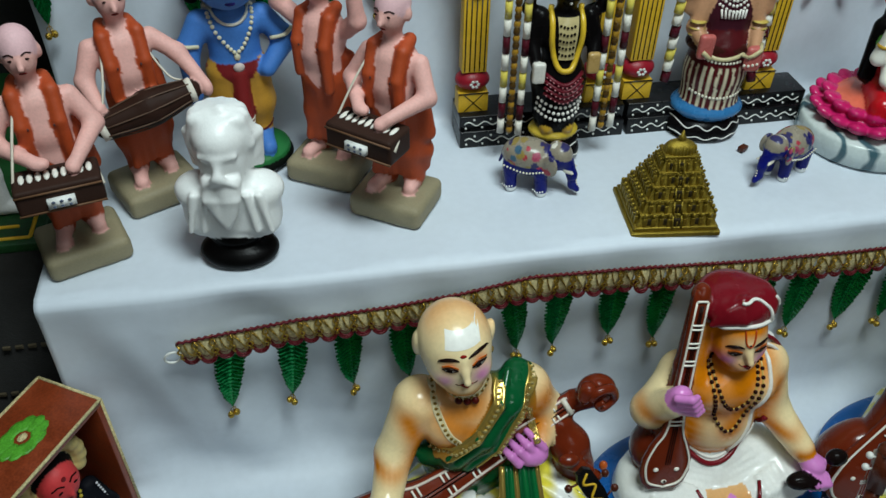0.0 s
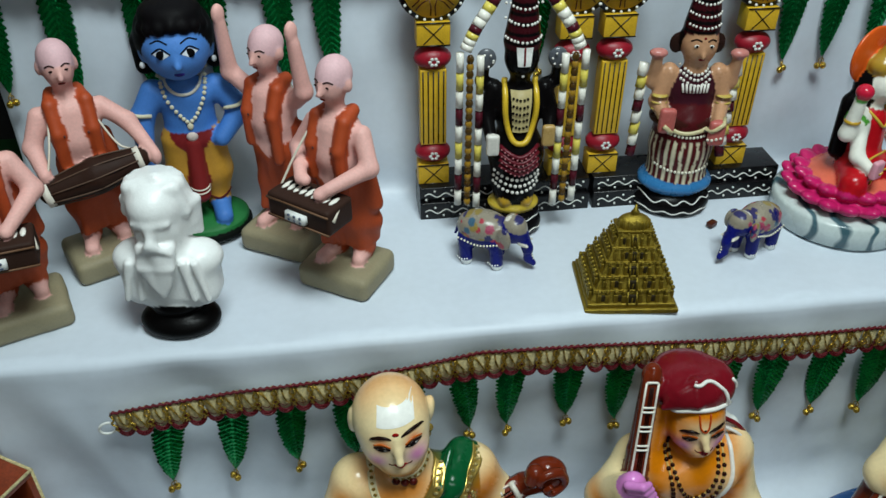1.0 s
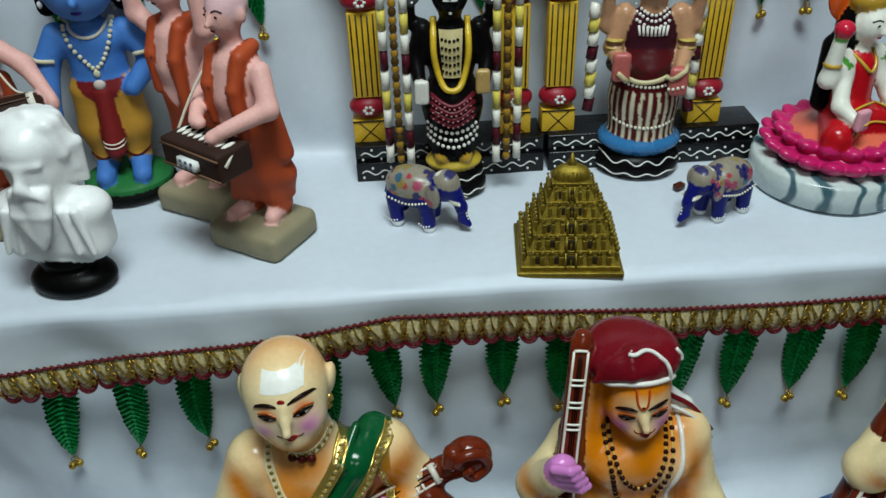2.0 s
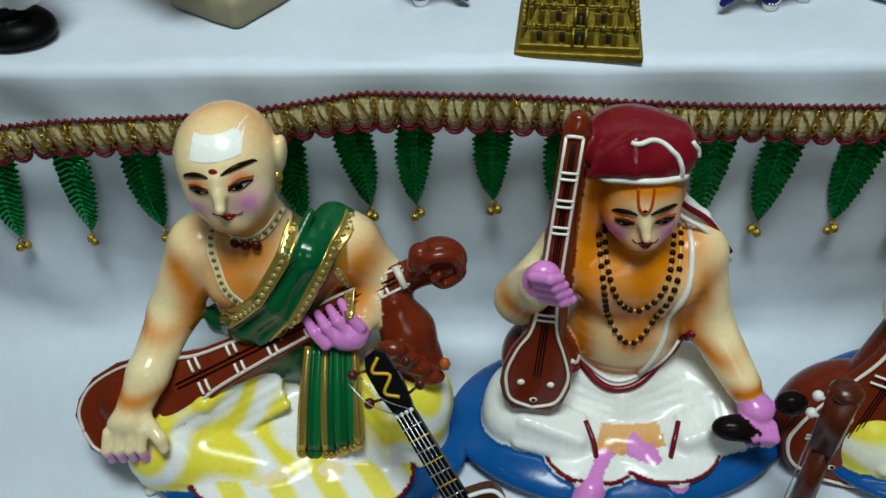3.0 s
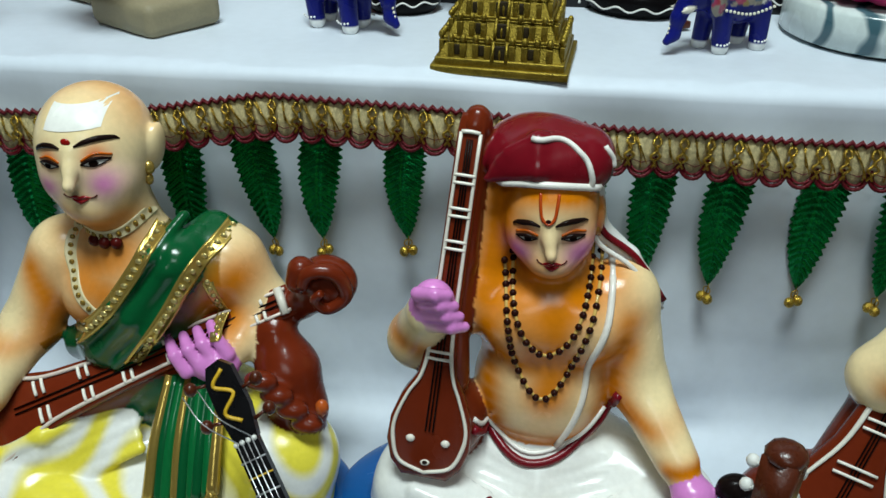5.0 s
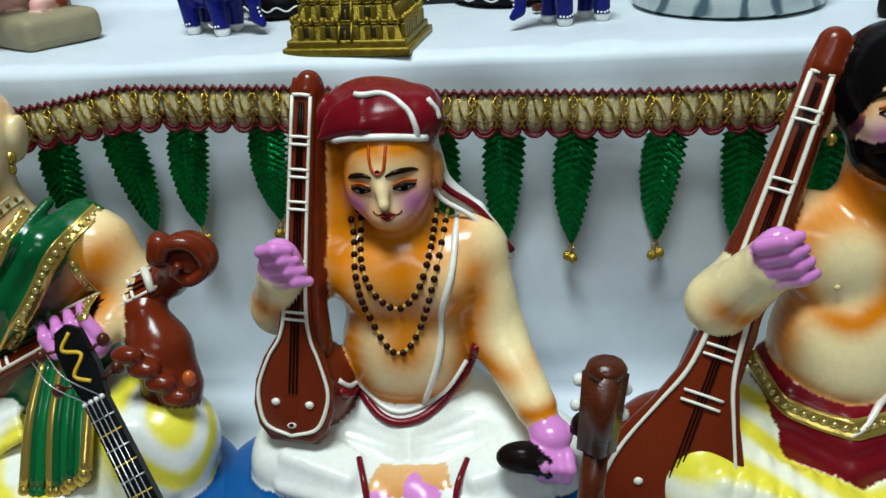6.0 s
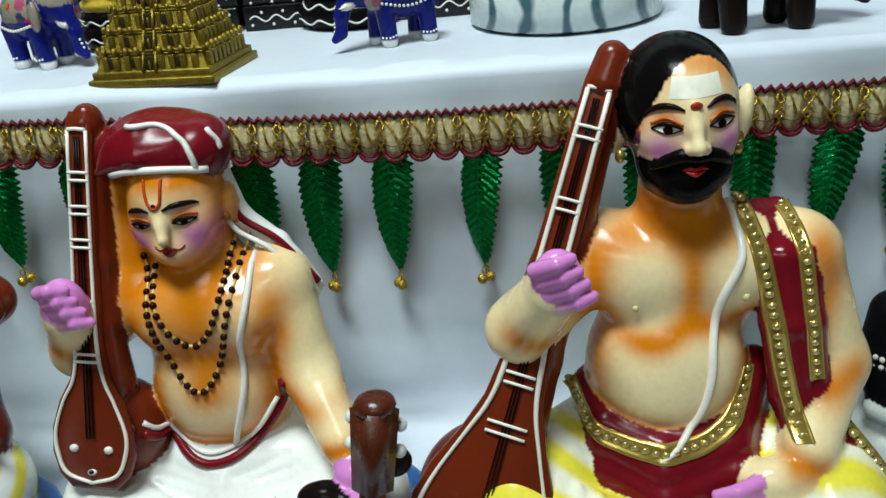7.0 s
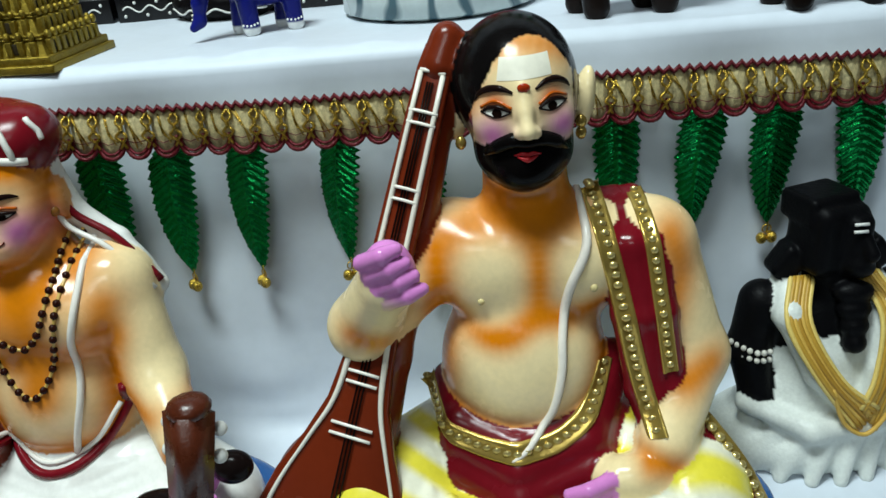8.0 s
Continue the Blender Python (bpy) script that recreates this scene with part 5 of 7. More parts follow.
    s.line([(0.637, 0.24), (0.644, 0.2455), (0.6535, 0.2495), (0.6605, 0.248), (0.668, 0.2495), (0.677, 0.246), (0.684, 0.24)], [0.001, 0.0042, 0.0048, 0.0034, 0.0048, 0.0042, 0.001], "0b0909", 0.0004)
    lips(s, 0.6605, 0.2405, 0.0075, "b02026", False)
    for x, z in ((0.695, 0.246), (0.695, 0.239), (0.6235, 0.238)):
        s.add(*ball_data((x, -0.05, z), (0.0034, 0.003, 0.0044)), GILT)
    # thread, chest marks
    s.line([(0.692, 0.202), (0.6935, 0.18), (0.683, 0.155), (0.677, 0.125), (0.6745, 0.1), (0.667, 0.074), (0.653, 0.058), (0.641, 0.0505)], [0.0028, 0.003, 0.003, 0.003, 0.003, 0.0028, 0.0024, 0.001], "e8e0d4", 0.0006)
    s.dot(0.697, 0.152, 0.0026, "d8c58c", 0.0, 0.8)
    s.dot(0.629, 0.148, 0.0022, "d8c58c", 0.0, 0.8)
    # gilt borders with raised studs
    s.strip([(0.7005, 0.203), (0.7055, 0.18), (0.713, 0.145), (0.7215, 0.1), (0.731, 0.062)], 0.0064, GILT, 0.0022, stud="cbb878", gap=0.0062)
    s.strip([(0.729, 0.195), (0.7335, 0.172), (0.738, 0.13), (0.742, 0.096)], 0.0052, GILT, 0.0022, stud="cbb878", gap=0.006)
    s.strip([(0.588, 0.076), (0.596, 0.066), (0.61, 0.0595), (0.63, 0.0555), (0.652, 0.0555), (0.674, 0.0605), (0.693, 0.074), (0.705, 0.096)], 0.006, GILT, 0.0022, stud="cbb878", gap=0.0062)
    s.line([(0.76, -0.082, 0.062), (0.785, -0.1, 0.03), (0.8, -0.108, 0.0)], 0.0055, GILT, n=5)
    s.beads([(0.76, -0.087, 0.063), (0.785, -0.105, 0.031), (0.8, -0.113, 0.001)], 0.0036, 0.0062, "cbb878", 0, 0.8)
    s.make("musician_doll", ENAMEL, (0.655, -0.085, LOW), "glossy painted clay doll with black beard and tall lute", "doll", "seated musician dolls")


veena_player()
drummer_saint()
bearded_singer()

# ---- figures on the upper step ----
FLESH, SAFFRON, TAN = "e2aba2", "a8431c", "8d8368"


def monk(pose_name, m, label):
    """A shaven figurine in an orange wrap on a tan block, 0.26 tall."""
    s = Sculpt(0.0024)
    s.box((0, 0, 0.014), (0.042, 0.036, 0.014), TAN, 0.008, 0.004, rz=8)
    for a in (45, 135, 225, 315):
        s.ball((0.026 * math.cos(radians(a)), 0.022 * math.sin(radians(a)), 0.014), (0.02, 0.018, 0.014), TAN, 0.006)
    # feet, legs under the wrap, swinging cloth
    s.limb((-0.012, 0.004, 0.04), (-0.016, -0.02, 0.034), 0.008, 0.0075, FLESH, 0.004)
    s.limb((0.016, 0.014, 0.04), (0.02, -0.004, 0.034), 0.008, 0.0075, FLESH, 0.004)
    s.chain([(-0.011, 0.006, 0.04), (-0.012, 0.002, 0.08), (-0.006, 0, 0.125)], [0.01, 0.016, 0.02], SAFFRON, 0.008)
    s.chain([(0.016, 0.012, 0.043), (0.012, 0.006, 0.08), (0.007, 0.003, 0.125)], [0.012, 0.0165, 0.02], SAFFRON, 0.008)
    s.chain([(0.018, 0.012, 0.1), (0.024, 0.016, 0.075), (0.026, 0.018, 0.055)], [0.012, 0.011, 0.006], SAFFRON, 0.006)
    for i in range(5):
        x = -0.016 + 0.009 * i
        s.limb((x * 0.7, -0.016 + 0.004 * abs(i - 2), 0.118), (x, -0.014 + 0.004 * i, 0.052), 0.0036, 0.0045, SAFFRON, 0.005)
    # body and head
    s.chain([(0, 0.002, 0.13), (0, 0.0, 0.158), (0, 0.002, 0.182)], [0.021, 0.022, 0.02], FLESH, 0.01)
    s.ball((0, 0.002, 0.178), (0.03, 0.017, 0.02), FLESH, 0.01)
    s.limb((0, 0.002, 0.195), (0, 0.0, 0.218), 0.0095, 0.009, FLESH, 0.006)
    s.ball((0, 0.003, 0.238), (0.0165, 0.019, 0.0185), "d8aeb2", 0.006)
    s.ball((0, -0.003, 0.228), (0.0135, 0.0155, 0.0165), FLESH, 0.006)
    s.limb((0, -0.018, 0.233), (0, -0.0215, 0.2255), 0.0018, 0.003, FLESH, 0.003)
    for sg in (-1, 1):
        s.ball((sg * 0.0165, 0.003, 0.23), (0.003, 0.005, 0.007), FLESH, 0.003)
        s.chain([(sg * 0.012, 0.012, 0.2), (sg * 0.0165, -0.008, 0.196), (sg * 0.0165, -0.0195, 0.17), (sg * 0.0175, -0.018, 0.135 if sg < 0 else 0.12)], [0.007, 0.007, 0.0065, 0.0055], SAFFRON, 0.002)
    s.limb((0.026, 0.008, 0.15), (0.03, 0.014, 0.1), 0.008, 0.01, SAFFRON, 0.004)
    if pose_name == "raised":
        for sg in (-1, 1):
            s.chain([(sg * 0.03, 0.002, 0.184), (sg * 0.048, -0.004, 0.2), (sg * 0.046, -0.01, 0.252)], [0.0095, 0.009, 0.0065], FLESH, 0.004)
            s.ball((sg * 0.0455, -0.011, 0.263), (0.005, 0.008, 0.011), FLESH, 0.003)
    elif pose_name == "drum":
        s.chain([(-0.029, 0.002, 0.183), (-0.042, -0.006, 0.155), (-0.038, -0.032, 0.136)], [0.0095, 0.009, 0.0065], FLESH, 0.004)
        s.chain([(0.029, 0.002, 0.183), (0.05, -0.01, 0.166), (0.064, -0.035, 0.142)], [0.0095, 0.009, 0.006], FLESH, 0.004)
        s.ball((0.066, -0.04, 0.136), (0.006, 0.008, 0.009), FLESH, 0.003)
        s.chain([(-0.036, -0.034, 0.118), (0.008, -0.036, 0.127), (0.048, -0.036, 0.135)], [0.013, 0.018, 0.012], "2e1c15", 0.004)
    else:
        s.chain([(-0.029, 0.002, 0.183), (-0.046, -0.006, 0.152), (-0.016, -0.04, 0.146)], [0.0095, 0.009, 0.0065], FLESH, 0.004)
        s.chain([(0.029, 0.002, 0.183), (0.044, -0.008, 0.155), (0.022, -0.046, 0.143)], [0.0095, 0.009, 0.0065], FLESH, 0.004)
        s.ball((-0.01, -0.044, 0.144), (0.009, 0.007, 0.006), FLESH, 0.003)
        s.ball((0.017, -0.05, 0.139), (0.007, 0.009, 0.007), FLESH, 0.003)
        s.box((0, -0.048, 0.119), (0.038, 0.019, 0.014), "33211a", 0.002, 0.001)
    s.solve()
    for sg in (-1, 1):
        s.line([(sg * 0.003, 0.2365), (sg * 0.007, 0.238), (sg * 0.011, 0.236)], 0.0007, "33201c", 0.0002)
        s.dot(sg * 0.0066, 0.2325, (0.0024, 0.0011), "2a1714", 0.0002)
        s.dot(sg * 0.0115, 0.169, 0.0015, "5b3430", 0.0)
    s.dot(0, 0.2195, (0.0035, 0.0012), "7a2320", 0.0003)
    if pose_name == "drum":
        s.add(*tube_data([(-0.037, -0.034, 0.118), (-0.044, -0.034, 0.1165)], 0.0135, 16), "d9d2c4")
        s.add(*tube_data([(0.047, -0.036, 0.135), (0.053, -0.036, 0.136)], 0.0125, 16), "d9d2c4")
        for k in range(9):
            a = 2 * math.pi * k / 9
            o = lambda r: np.array((0, r * math.cos(a), r * math.sin(a)))
            s.line([np.array((-0.038, -0.034, 0.118)) + o(0.0135), np.array((0.008, -0.036, 0.127)) + o(0.0185), np.array((0.048, -0.036, 0.135)) + o(0.0125)], 0.0008, "5a4334", n=5, sides=4)
        s.line([(-0.018, 0.0, 0.2), (-0.026, -0.022, 0.165), (-0.038, -0.036, 0.13)], 0.0012, "ddd3c2", n=5)
        s.line([(0.018, -0.004, 0.185), (0.034, -0.02, 0.15), (0.046, -0.034, 0.146)], 0.0012, "ddd3c2", n=5)
    elif pose_name == "organ":
        s.line([(-0.014, -0.006, 0.2), (-0.026, -0.03, 0.165), (-0.038, -0.05, 0.125)], 0.0013, "ddd3c2", n=5)
        s.line([(0.036, -0.05, 0.128), (0.038, -0.06, 0.12)], 0.0022, "ddd3c2", n=2)
        for i in range(9):
            x = -0.029 + 0.0073 * i
            s.add(*ball_data((x, -0.046, 0.1332), (0.003, 0.0085, 0.0012), 8, 4), "e6e2d8")
            if i < 8:
                s.add(*ball_data((x + 0.0036, -0.042, 0.1345), (0.0014, 0.005, 0.0012), 6, 4), "14100e")
        s.add(*tube_data([(-0.012, -0.0675, 0.117), (0.012, -0.0675, 0.117)], 0.0065, 4), "e4e4e0")
        for i in range(3):
            for z in (0.1145, 0.1195):
                s.add(*ball_data((-0.007 + 0.007 * i, -0.0722, z), (0.0018, 0.001, 0.0014)), "4a5468")
        for z in (0.108, 0.128):
            s.line([(-0.038, -0.0675, z), (0.038, -0.0675, z)], 0.0012, "6a4a32", n=2, sides=4)
    s.make("monk_figurine", MATTE, None, label, "figurine", "monk figurines", m)


M1 = pose(-0.35, 0.128, TOP, 0, 0, 14)
monk("organ", M1 @ Matrix.Scale(1.02, 4), "shaven clay figurine in orange wrap playing a small harmonium")
monk("drum", pose(-0.283, 0.225, TOP, 0, 0, 20) @ Matrix.Scale(1.05, 4), "shaven clay figurine in orange wrap playing a barrel drum")
monk("raised", pose(-0.078, 0.238, TOP, 0, 0, -38) @ Matrix.Scale(1.05, 4), "shaven clay figurine in orange wrap with both arms raised")
monk("organ", pose(-0.01, 0.158, TOP, 0, 0, -40) @ Matrix.Scale(1.04, 4), "shaven clay figurine holding a dark wooden harmonium")


def blue_figure():
    s = Sculpt(0.0026)
    B = "3f74bd"
    s.ball((0, 0, 0.012), (0.056, 0.05, 0.016), "0c0f0c", 0.003)
    s.ball((0, 0, 0.022), (0.053, 0.047, 0.01), "1d6b33", 0.003)
    for sg in (-1, 1):
        s.limb((sg * 0.019, -0.004, 0.045), (sg * 0.021, -0.03, 0.036), 0.012, 0.011, B, 0.005)
        s.chain([(sg * 0.018, 0, 0.05), (sg * 0.019, 0, 0.09), (sg * 0.015, 0, 0.135)], [0.014, 0.021, 0.023], "b8862c", 0.008, "legs")
    s.ball((0, 0, 0.14), (0.037, 0.026, 0.02), "6d1417", 0.006)
    s.limb((0, -0.02, 0.14), (-0.002, -0.024, 0.07), 0.009, 0.012, "7c1a1a", 0.004)
    s.ball((0, 0, 0.168), (0.031, 0.023, 0.028), B, 0.012)
    s.ball((0, 0, 0.195), (0.038, 0.023, 0.022), B, 0.012)
    s.limb((0, 0, 0.205), (0, 0, 0.232), 0.014, 0.014, B, 0.008)
    s.ball((0, 0.004, 0.268), (0.045, 0.042, 0.045), "0c0a0c", 0.004, tag="hair")
    s.ball((0, -0.012, 0.258), (0.037, 0.035, 0.038), "4c82cc", 0.004)
    s.ball((0, -0.006, 0.297), (0.035, 0.034, 0.018), "0c0a0c", 0.004)
    for i in range(7):
        a = -1.2 + 0.4 * i
        s.ball((0.033 * math.sin(a), -0.004 - 0.034 * math.cos(a), 0.291 - 0.005 * abs(a)), 0.008, "0c0a0c", 0.004)
    for sg in (-1, 1):
        s.chain([(sg * 0.038, 0.012, 0.26), (sg * 0.04, 0.012, 0.23)], [0.013, 0.01], "0c0a0c", 0.006)
        s.ball((sg * 0.037, -0.008, 0.252), (0.005, 0.007, 0.01), "4c82cc", 0.003)
    s.limb((0, -0.046, 0.256), (0, -0.049, 0.248), 0.002, 0.0042, "4c82cc", 0.005)
    s.chain([(0.036, 0, 0.202), (0.061, -0.004, 0.17), (0.034, -0.022, 0.142)], [0.0145, 0.014, 0.01], B, 0.006)
    s.chain([(-0.036, 0, 0.202), (-0.055, -0.004, 0.17), (-0.056, -0.022, 0.132)], [0.0145, 0.014, 0.01], B, 0.006)
    s.ball((-0.056, -0.026, 0.122), (0.01, 0.008, 0.012), B, 0.004)
    s.solve()
    for sg in (-1, 1):
        s.patch([(sg * 0.0155 - 0.009, 0.262), (sg * 0.0155, 0.2565), (sg * 0.0155 + 0.009, 0.262), (sg * 0.0155, 0.268)], "dfe6ee", 0.0004, 6)
        s.dot(sg * 0.0155, 0.262, 0.0055, "0a0809", 0.0004, 0.25)
        s.line([(sg * 0.0155 - 0.01, 0.2625), (sg * 0.0155, 0.269), (sg * 0.0155 + 0.01, 0.2625)], 0.0009, "0a0809", 0.0003)
        s.line([(sg * 0.007, 0.2735), (sg * 0.016, 0.277), (sg * 0.025, 0.273)], 0.0009, "0a0809", 0.0002)
        s.add(*ball_data((sg * 0.04, -0.012, 0.24), (0.003, 0.003, 0.004)), "d8d8d8")
        s.line([(sg * 0.042, -0.016, 0.178), (sg * 0.058, -0.02, 0.182), (sg * 0.07, -0.006, 0.184)], 0.0026, "c9c2a6", n=4)
    s.dot(0, 0.2365, (0.006, 0.0026), "2a2170", 0.0003)
    s.line([(-0.026, 0.218), (-0.012, 0.206), (0, 0.203), (0.012, 0.206), (0.026, 0.218)], 0.002, "d8d4c4", 0.0005)
    s.beads([(-0.028, 0.222), (-0.02, 0.195), (-0.006, 0.173), (0, 0.169), (0.008, 0.174), (0.02, 0.195), (0.028, 0.222)], 0.0026, 0.005, "d0c9ae", 0.0006)
    s.dot(0, 0.163, (0.004, 0.005), "d0c9ae", 0.0006, 0.6)
    s.line([(-0.062, -0.034, 0.137), (-0.056, -0.037, 0.138), (-0.049, -0.034, 0.138)], 0.0032, "cfc8a8", n=3)
    s.dot(0, 0.15, (0.007, 0.006), "c9b8b0", 0.0006, 0.6)
    for z in (0.076, 0.081):
        s.line([(-0.013, z), (0, z - 0.001), (0.01, z)], 0.001, "d8cfc0", 0.0004)
    for sg in (-1, 1):
        s.line([(sg * 0.006, 0.058), (sg * 0.02, 0.055), (sg * 0.034, 0.06)], 0.0014, "4c1214", 0.0004)
    s.make("blue_child_figurine", MATTE, None, "blue child figurine in yellow wrap on a green base", "figurine", "", pose(-0.174, 0.278, TOP, 0, 0, 8) @ Matrix.Scale(0.93, 4))


blue_figure()


def bust():
    s = Sculpt(0.002)
    W = "ebecea"
    s.ball((0, 0.004, 0.012), (0.04, 0.031, 0.018), "0a0909", 0.003)
    s.ball((0, 0.002, 0.034), (0.026, 0.02, 0.012), "0a0909", 0.004)
    s.box((0, 0.006, 0.07), (0.047, 0.023, 0.034), W, 0.018, 0.01)
    s.ball((-0.03, 0.006, 0.092), (0.022, 0.018, 0.014), W, 0.012)
    s.ball((0.03, 0.006, 0.092), (0.022, 0.018, 0.014), W, 0.012)
    s.limb((0, 0.006, 0.09), (0, 0.002, 0.13), 0.024, 0.023, W, 0.01)
    s.ball((0, 0.0, 0.142), (0.022, 0.026, 0.03), W, 0.008)
    s.ball((0, 0.012, 0.156), (0.029, 0.03, 0.029), W, 0.008)
    s.ball((0, -0.004, 0.158), (0.021, 0.022, 0.02), W, 0.008)
    for sg in (-1, 1):
        s.chain([(sg * 0.02, 0.014, 0.15), (sg * 0.023, 0.016, 0.13), (sg * 0.021, 0.018, 0.118)], [0.009, 0.009, 0.006], W, 0.006)
        s.limb((sg * 0.005, -0.0245, 0.148), (sg * 0.016, -0.021, 0.147), 0.0018, 0.0014, W, 0.006)
        s.limb((sg * 0.003, -0.03, 0.126), (sg * 0.014, -0.026, 0.117), 0.0042, 0.003, W, 0.003)
    s.limb((0, -0.025, 0.146), (0, -0.031, 0.131), 0.0026, 0.0042, W, 0.007)
    for i in range(10):
        sg = 1 if i % 2 else -1
        x = sg * (0.019 + 0.0022 * (i // 2))
        s.chain([(x * 0.7, -0.004 + 0.004 * (i // 2), 0.176 - 0.002 * (i // 2)), (x * 1.15, 0.002 + 0.004 * (i // 2), 0.152), (x * 1.12, 0.004 + 0.004 * (i // 2), 0.122 - 0.002 * (i // 2))], [0.004, 0.0058, 0.0038], W, 0.002)
    rnd = random.Random(4)
    for i in range(15):
        a = -1 + i / 7
        x = 0.014 * a
        s.chain([(x, -0.02 - 0.006 * (1 - abs(a)), 0.12), (x * 0.95 + rnd.uniform(-0.003, 0.003), -0.026, 0.1), (x * 0.55, -0.0265, 0.064 + 0.016 * abs(a))], [0.005, 0.0044, 0.0024], W, 0.003)
    for i in range(9):
        a = -0.4 + 3.9 * i / 8
        s.chain([(0.004, 0.006, 0.181), (0.02 * math.cos(a), 0.01 + 0.02 * math.sin(a), 0.174), (0.028 * math.cos(a), 0.013 + 0.026 * math.sin(a), 0.148)], [0.006, 0.0078, 0.0065], W, 0.003)
    for x in (-0.038, -0.025, 0.026, 0.04):
        s.limb((x, -0.02, 0.055), (x * 0.8, -0.018, 0.098), 0.003, 0.004, W, 0.004)
    s.ball((0, 0.01, 0.17), (0.022, 0.023, 0.012), W, 0.006)
    s.solve()
    s.make("portrait_bust", material("white_and_black_glaze", None, 0.35, 0, 60, 0.04, 0.2), None, "white plaster bust of a bearded man on a black base", "bust", "", pose(-0.187, 0.094, TOP, 0, 0, -8) @ Matrix.Diagonal((1.04, 1.0, 0.98, 1)))


bust()


def temple_tower():
    """A small brass tower model: a steep carved pyramid of pillared storeys under a ribbed barrel roof."""
    t = thing("temple_tower_model", (0.2955, 0.098, TOP), "small cast brass model of a carved temple tower", "model")
    t.rotation_euler = (0, 0, radians(-6))
    rnd = random.Random(2)
    bm = bmesh.new()
    bm_box(bm, (0, 0, 0.003), (0.051, 0.045, 0.003), 0.0012)
    bm_box(bm, (0, 0, 0.0085), (0.048, 0.042, 0.003), 0.0012)
    part("base_plate", bm, BRASSY, t)
    z0, H, n = 0.011, 0.073, 5
    hx = lambda z: 0.0465 + (0.0165 - 0.0465) * (z - z0) / H
    hy = lambda z: 0.0405 + (0.0105 - 0.0405) * (z - z0) / H
    bm = bmesh.new()
    rings = []
    for k in range(9):
        z = z0 + H * k / 8
        rings.append([bm.verts.new((sx * hx(z) * 0.97, sy * hy(z) * 0.97, z)) for sx, sy in ((-1, -1), (1, -1), (1, 1), (-1, 1))])
    for a, b in zip(rings, rings[1:]):
        for i in range(4):
            bm.faces.new((a[i], a[(i + 1) % 4], b[(i + 1) % 4], b[i]))
    bm.faces.new(rings[0][::-1])
    bm.faces.new(rings[-1])
    core = part("core", bm, BRASSY, t)
    core.data.shade_flat()
    for i in range(n):
        z, h = z0 + H * i / n, H / n
        f = 1 - 0.13 * i
        bm, dk = bmesh.new(), bmesh.new()
        for zz, hh, o in ((z + h * 0.93, h * 0.07, 0.0012), (z + h * 0.8, h * 0.04, 0.0004)):
            bm_box(bm, (0, 0, zz), (hx(zz) + o, hy(zz) + o, hh), 0.0005)
        m = max(4, 9 - i)
        for k in range(m):
            u = (k + 0.5) / m * 2 - 1
            for sx, sy, ax in ((u, -1, 0), (u, 1, 0), (-1, u, 1), (1, u, 1)):
                zc = z + h * 0.38 + rnd.uniform(-0.0006, 0.0006)
                x, y = (sx * hx(zc) * 0.92, sy * (hy(zc) + 0.0006)) if ax == 0 else (sx * (hx(zc) + 0.0006), sy * hy(zc) * 0.92)
                wide, deep = 0.0017 * f + 0.0006, 0.0018
                if ax == 0 and sy < 0 and abs(u) < 0.16:
                    continue
                bm_box(bm, (x, y, zc), (wide, deep, h * 0.36) if ax == 0 else (deep, wide, h * 0.36), 0.0005)
                bm_ball(bm, (x, y, z + h * 0.99), (0.0026 * f, 0.0026 * f, 0.0028 * f + rnd.uniform(0, 0.0008)), 7, 5)
                if k % 2 == i % 2 and k < m - 1:
                    x2, y2 = (x + hx(zc) * 0.92 / m, y + 0.0003) if ax == 0 else (x - 0.0003 * sx, y + hy(zc) * 0.92 / m)
                    # no hollow is cut: a dark block paints in the niche's shade
                    bm_box(dk, (x2, y2, zc), (wide * 0.9, 0.0011, h * 0.26) if ax == 0 else (0.0011, wide * 0.9, h * 0.26), 0.0004)
        part("tier", bm, BRASSY, t)
        tagged(part("niche_shade_row", dk, RECESS_SHADE, t), "dark raised blocks standing in for shade in niches", kind="stuff")
        zc = z + h * 0.36
        bm = bmesh.new()
        # the doorway's depth is a proud dark block coloured like shade
        bm_box(bm, (0, -hy(zc) - 0.0004, zc), (0.0032 * f + 0.0006, 0.0016, h * 0.36), 0.0006)
        part("doorway", bm, RECESS_SHADE, t, "dark raised block standing in for shade in a doorway")
        bm = bmesh.new()
        for sg in (-1, 1):
            bm_tube(bm, [(sg * 0.0052 * f, -hy(z) - 0.002, z), (sg * 0.0048 * f, -hy(z + h) - 0.002, z + h * 0.9)], 0.0013, 6)
        bm_ball(bm, (0, -hy(zc) - 0.0016, z + h * 0.3), (0.0011, 0.0012, h * 0.26), 7, 6)
        part("door_frame", bm, BRASSY, t)
    z = z0 + H
    bm = bmesh.new()
    bm_box(bm, (0, 0, z + 0.001), (0.019, 0.0125, 0.0016), 0.0006)
    bm_ball(bm, (0, 0, z + 0.005), (0.0185, 0.012, 0.0115), 20, 10)
    for k in range(9):
        a = -1 + k / 4
        bm_ball(bm, (a * 0.0155, -0.0095 * math.sqrt(max(0, 1 - a * a * 0.8)), z + 0.005), (0.0017, 0.003, 0.008), 8, 6)
    part("dome", bm, BRASSY, t)
    bm = bmesh.new()
    bm_lathe(bm, (0, 0, z + 0.014), [(0.0045, 0), (0.003, 0.002), (0.0048, 0.005), (0.0026, 0.008), (0.0008, 0.014)], 12)
    part("finial", bm, BRASSY, t)


temple_tower()


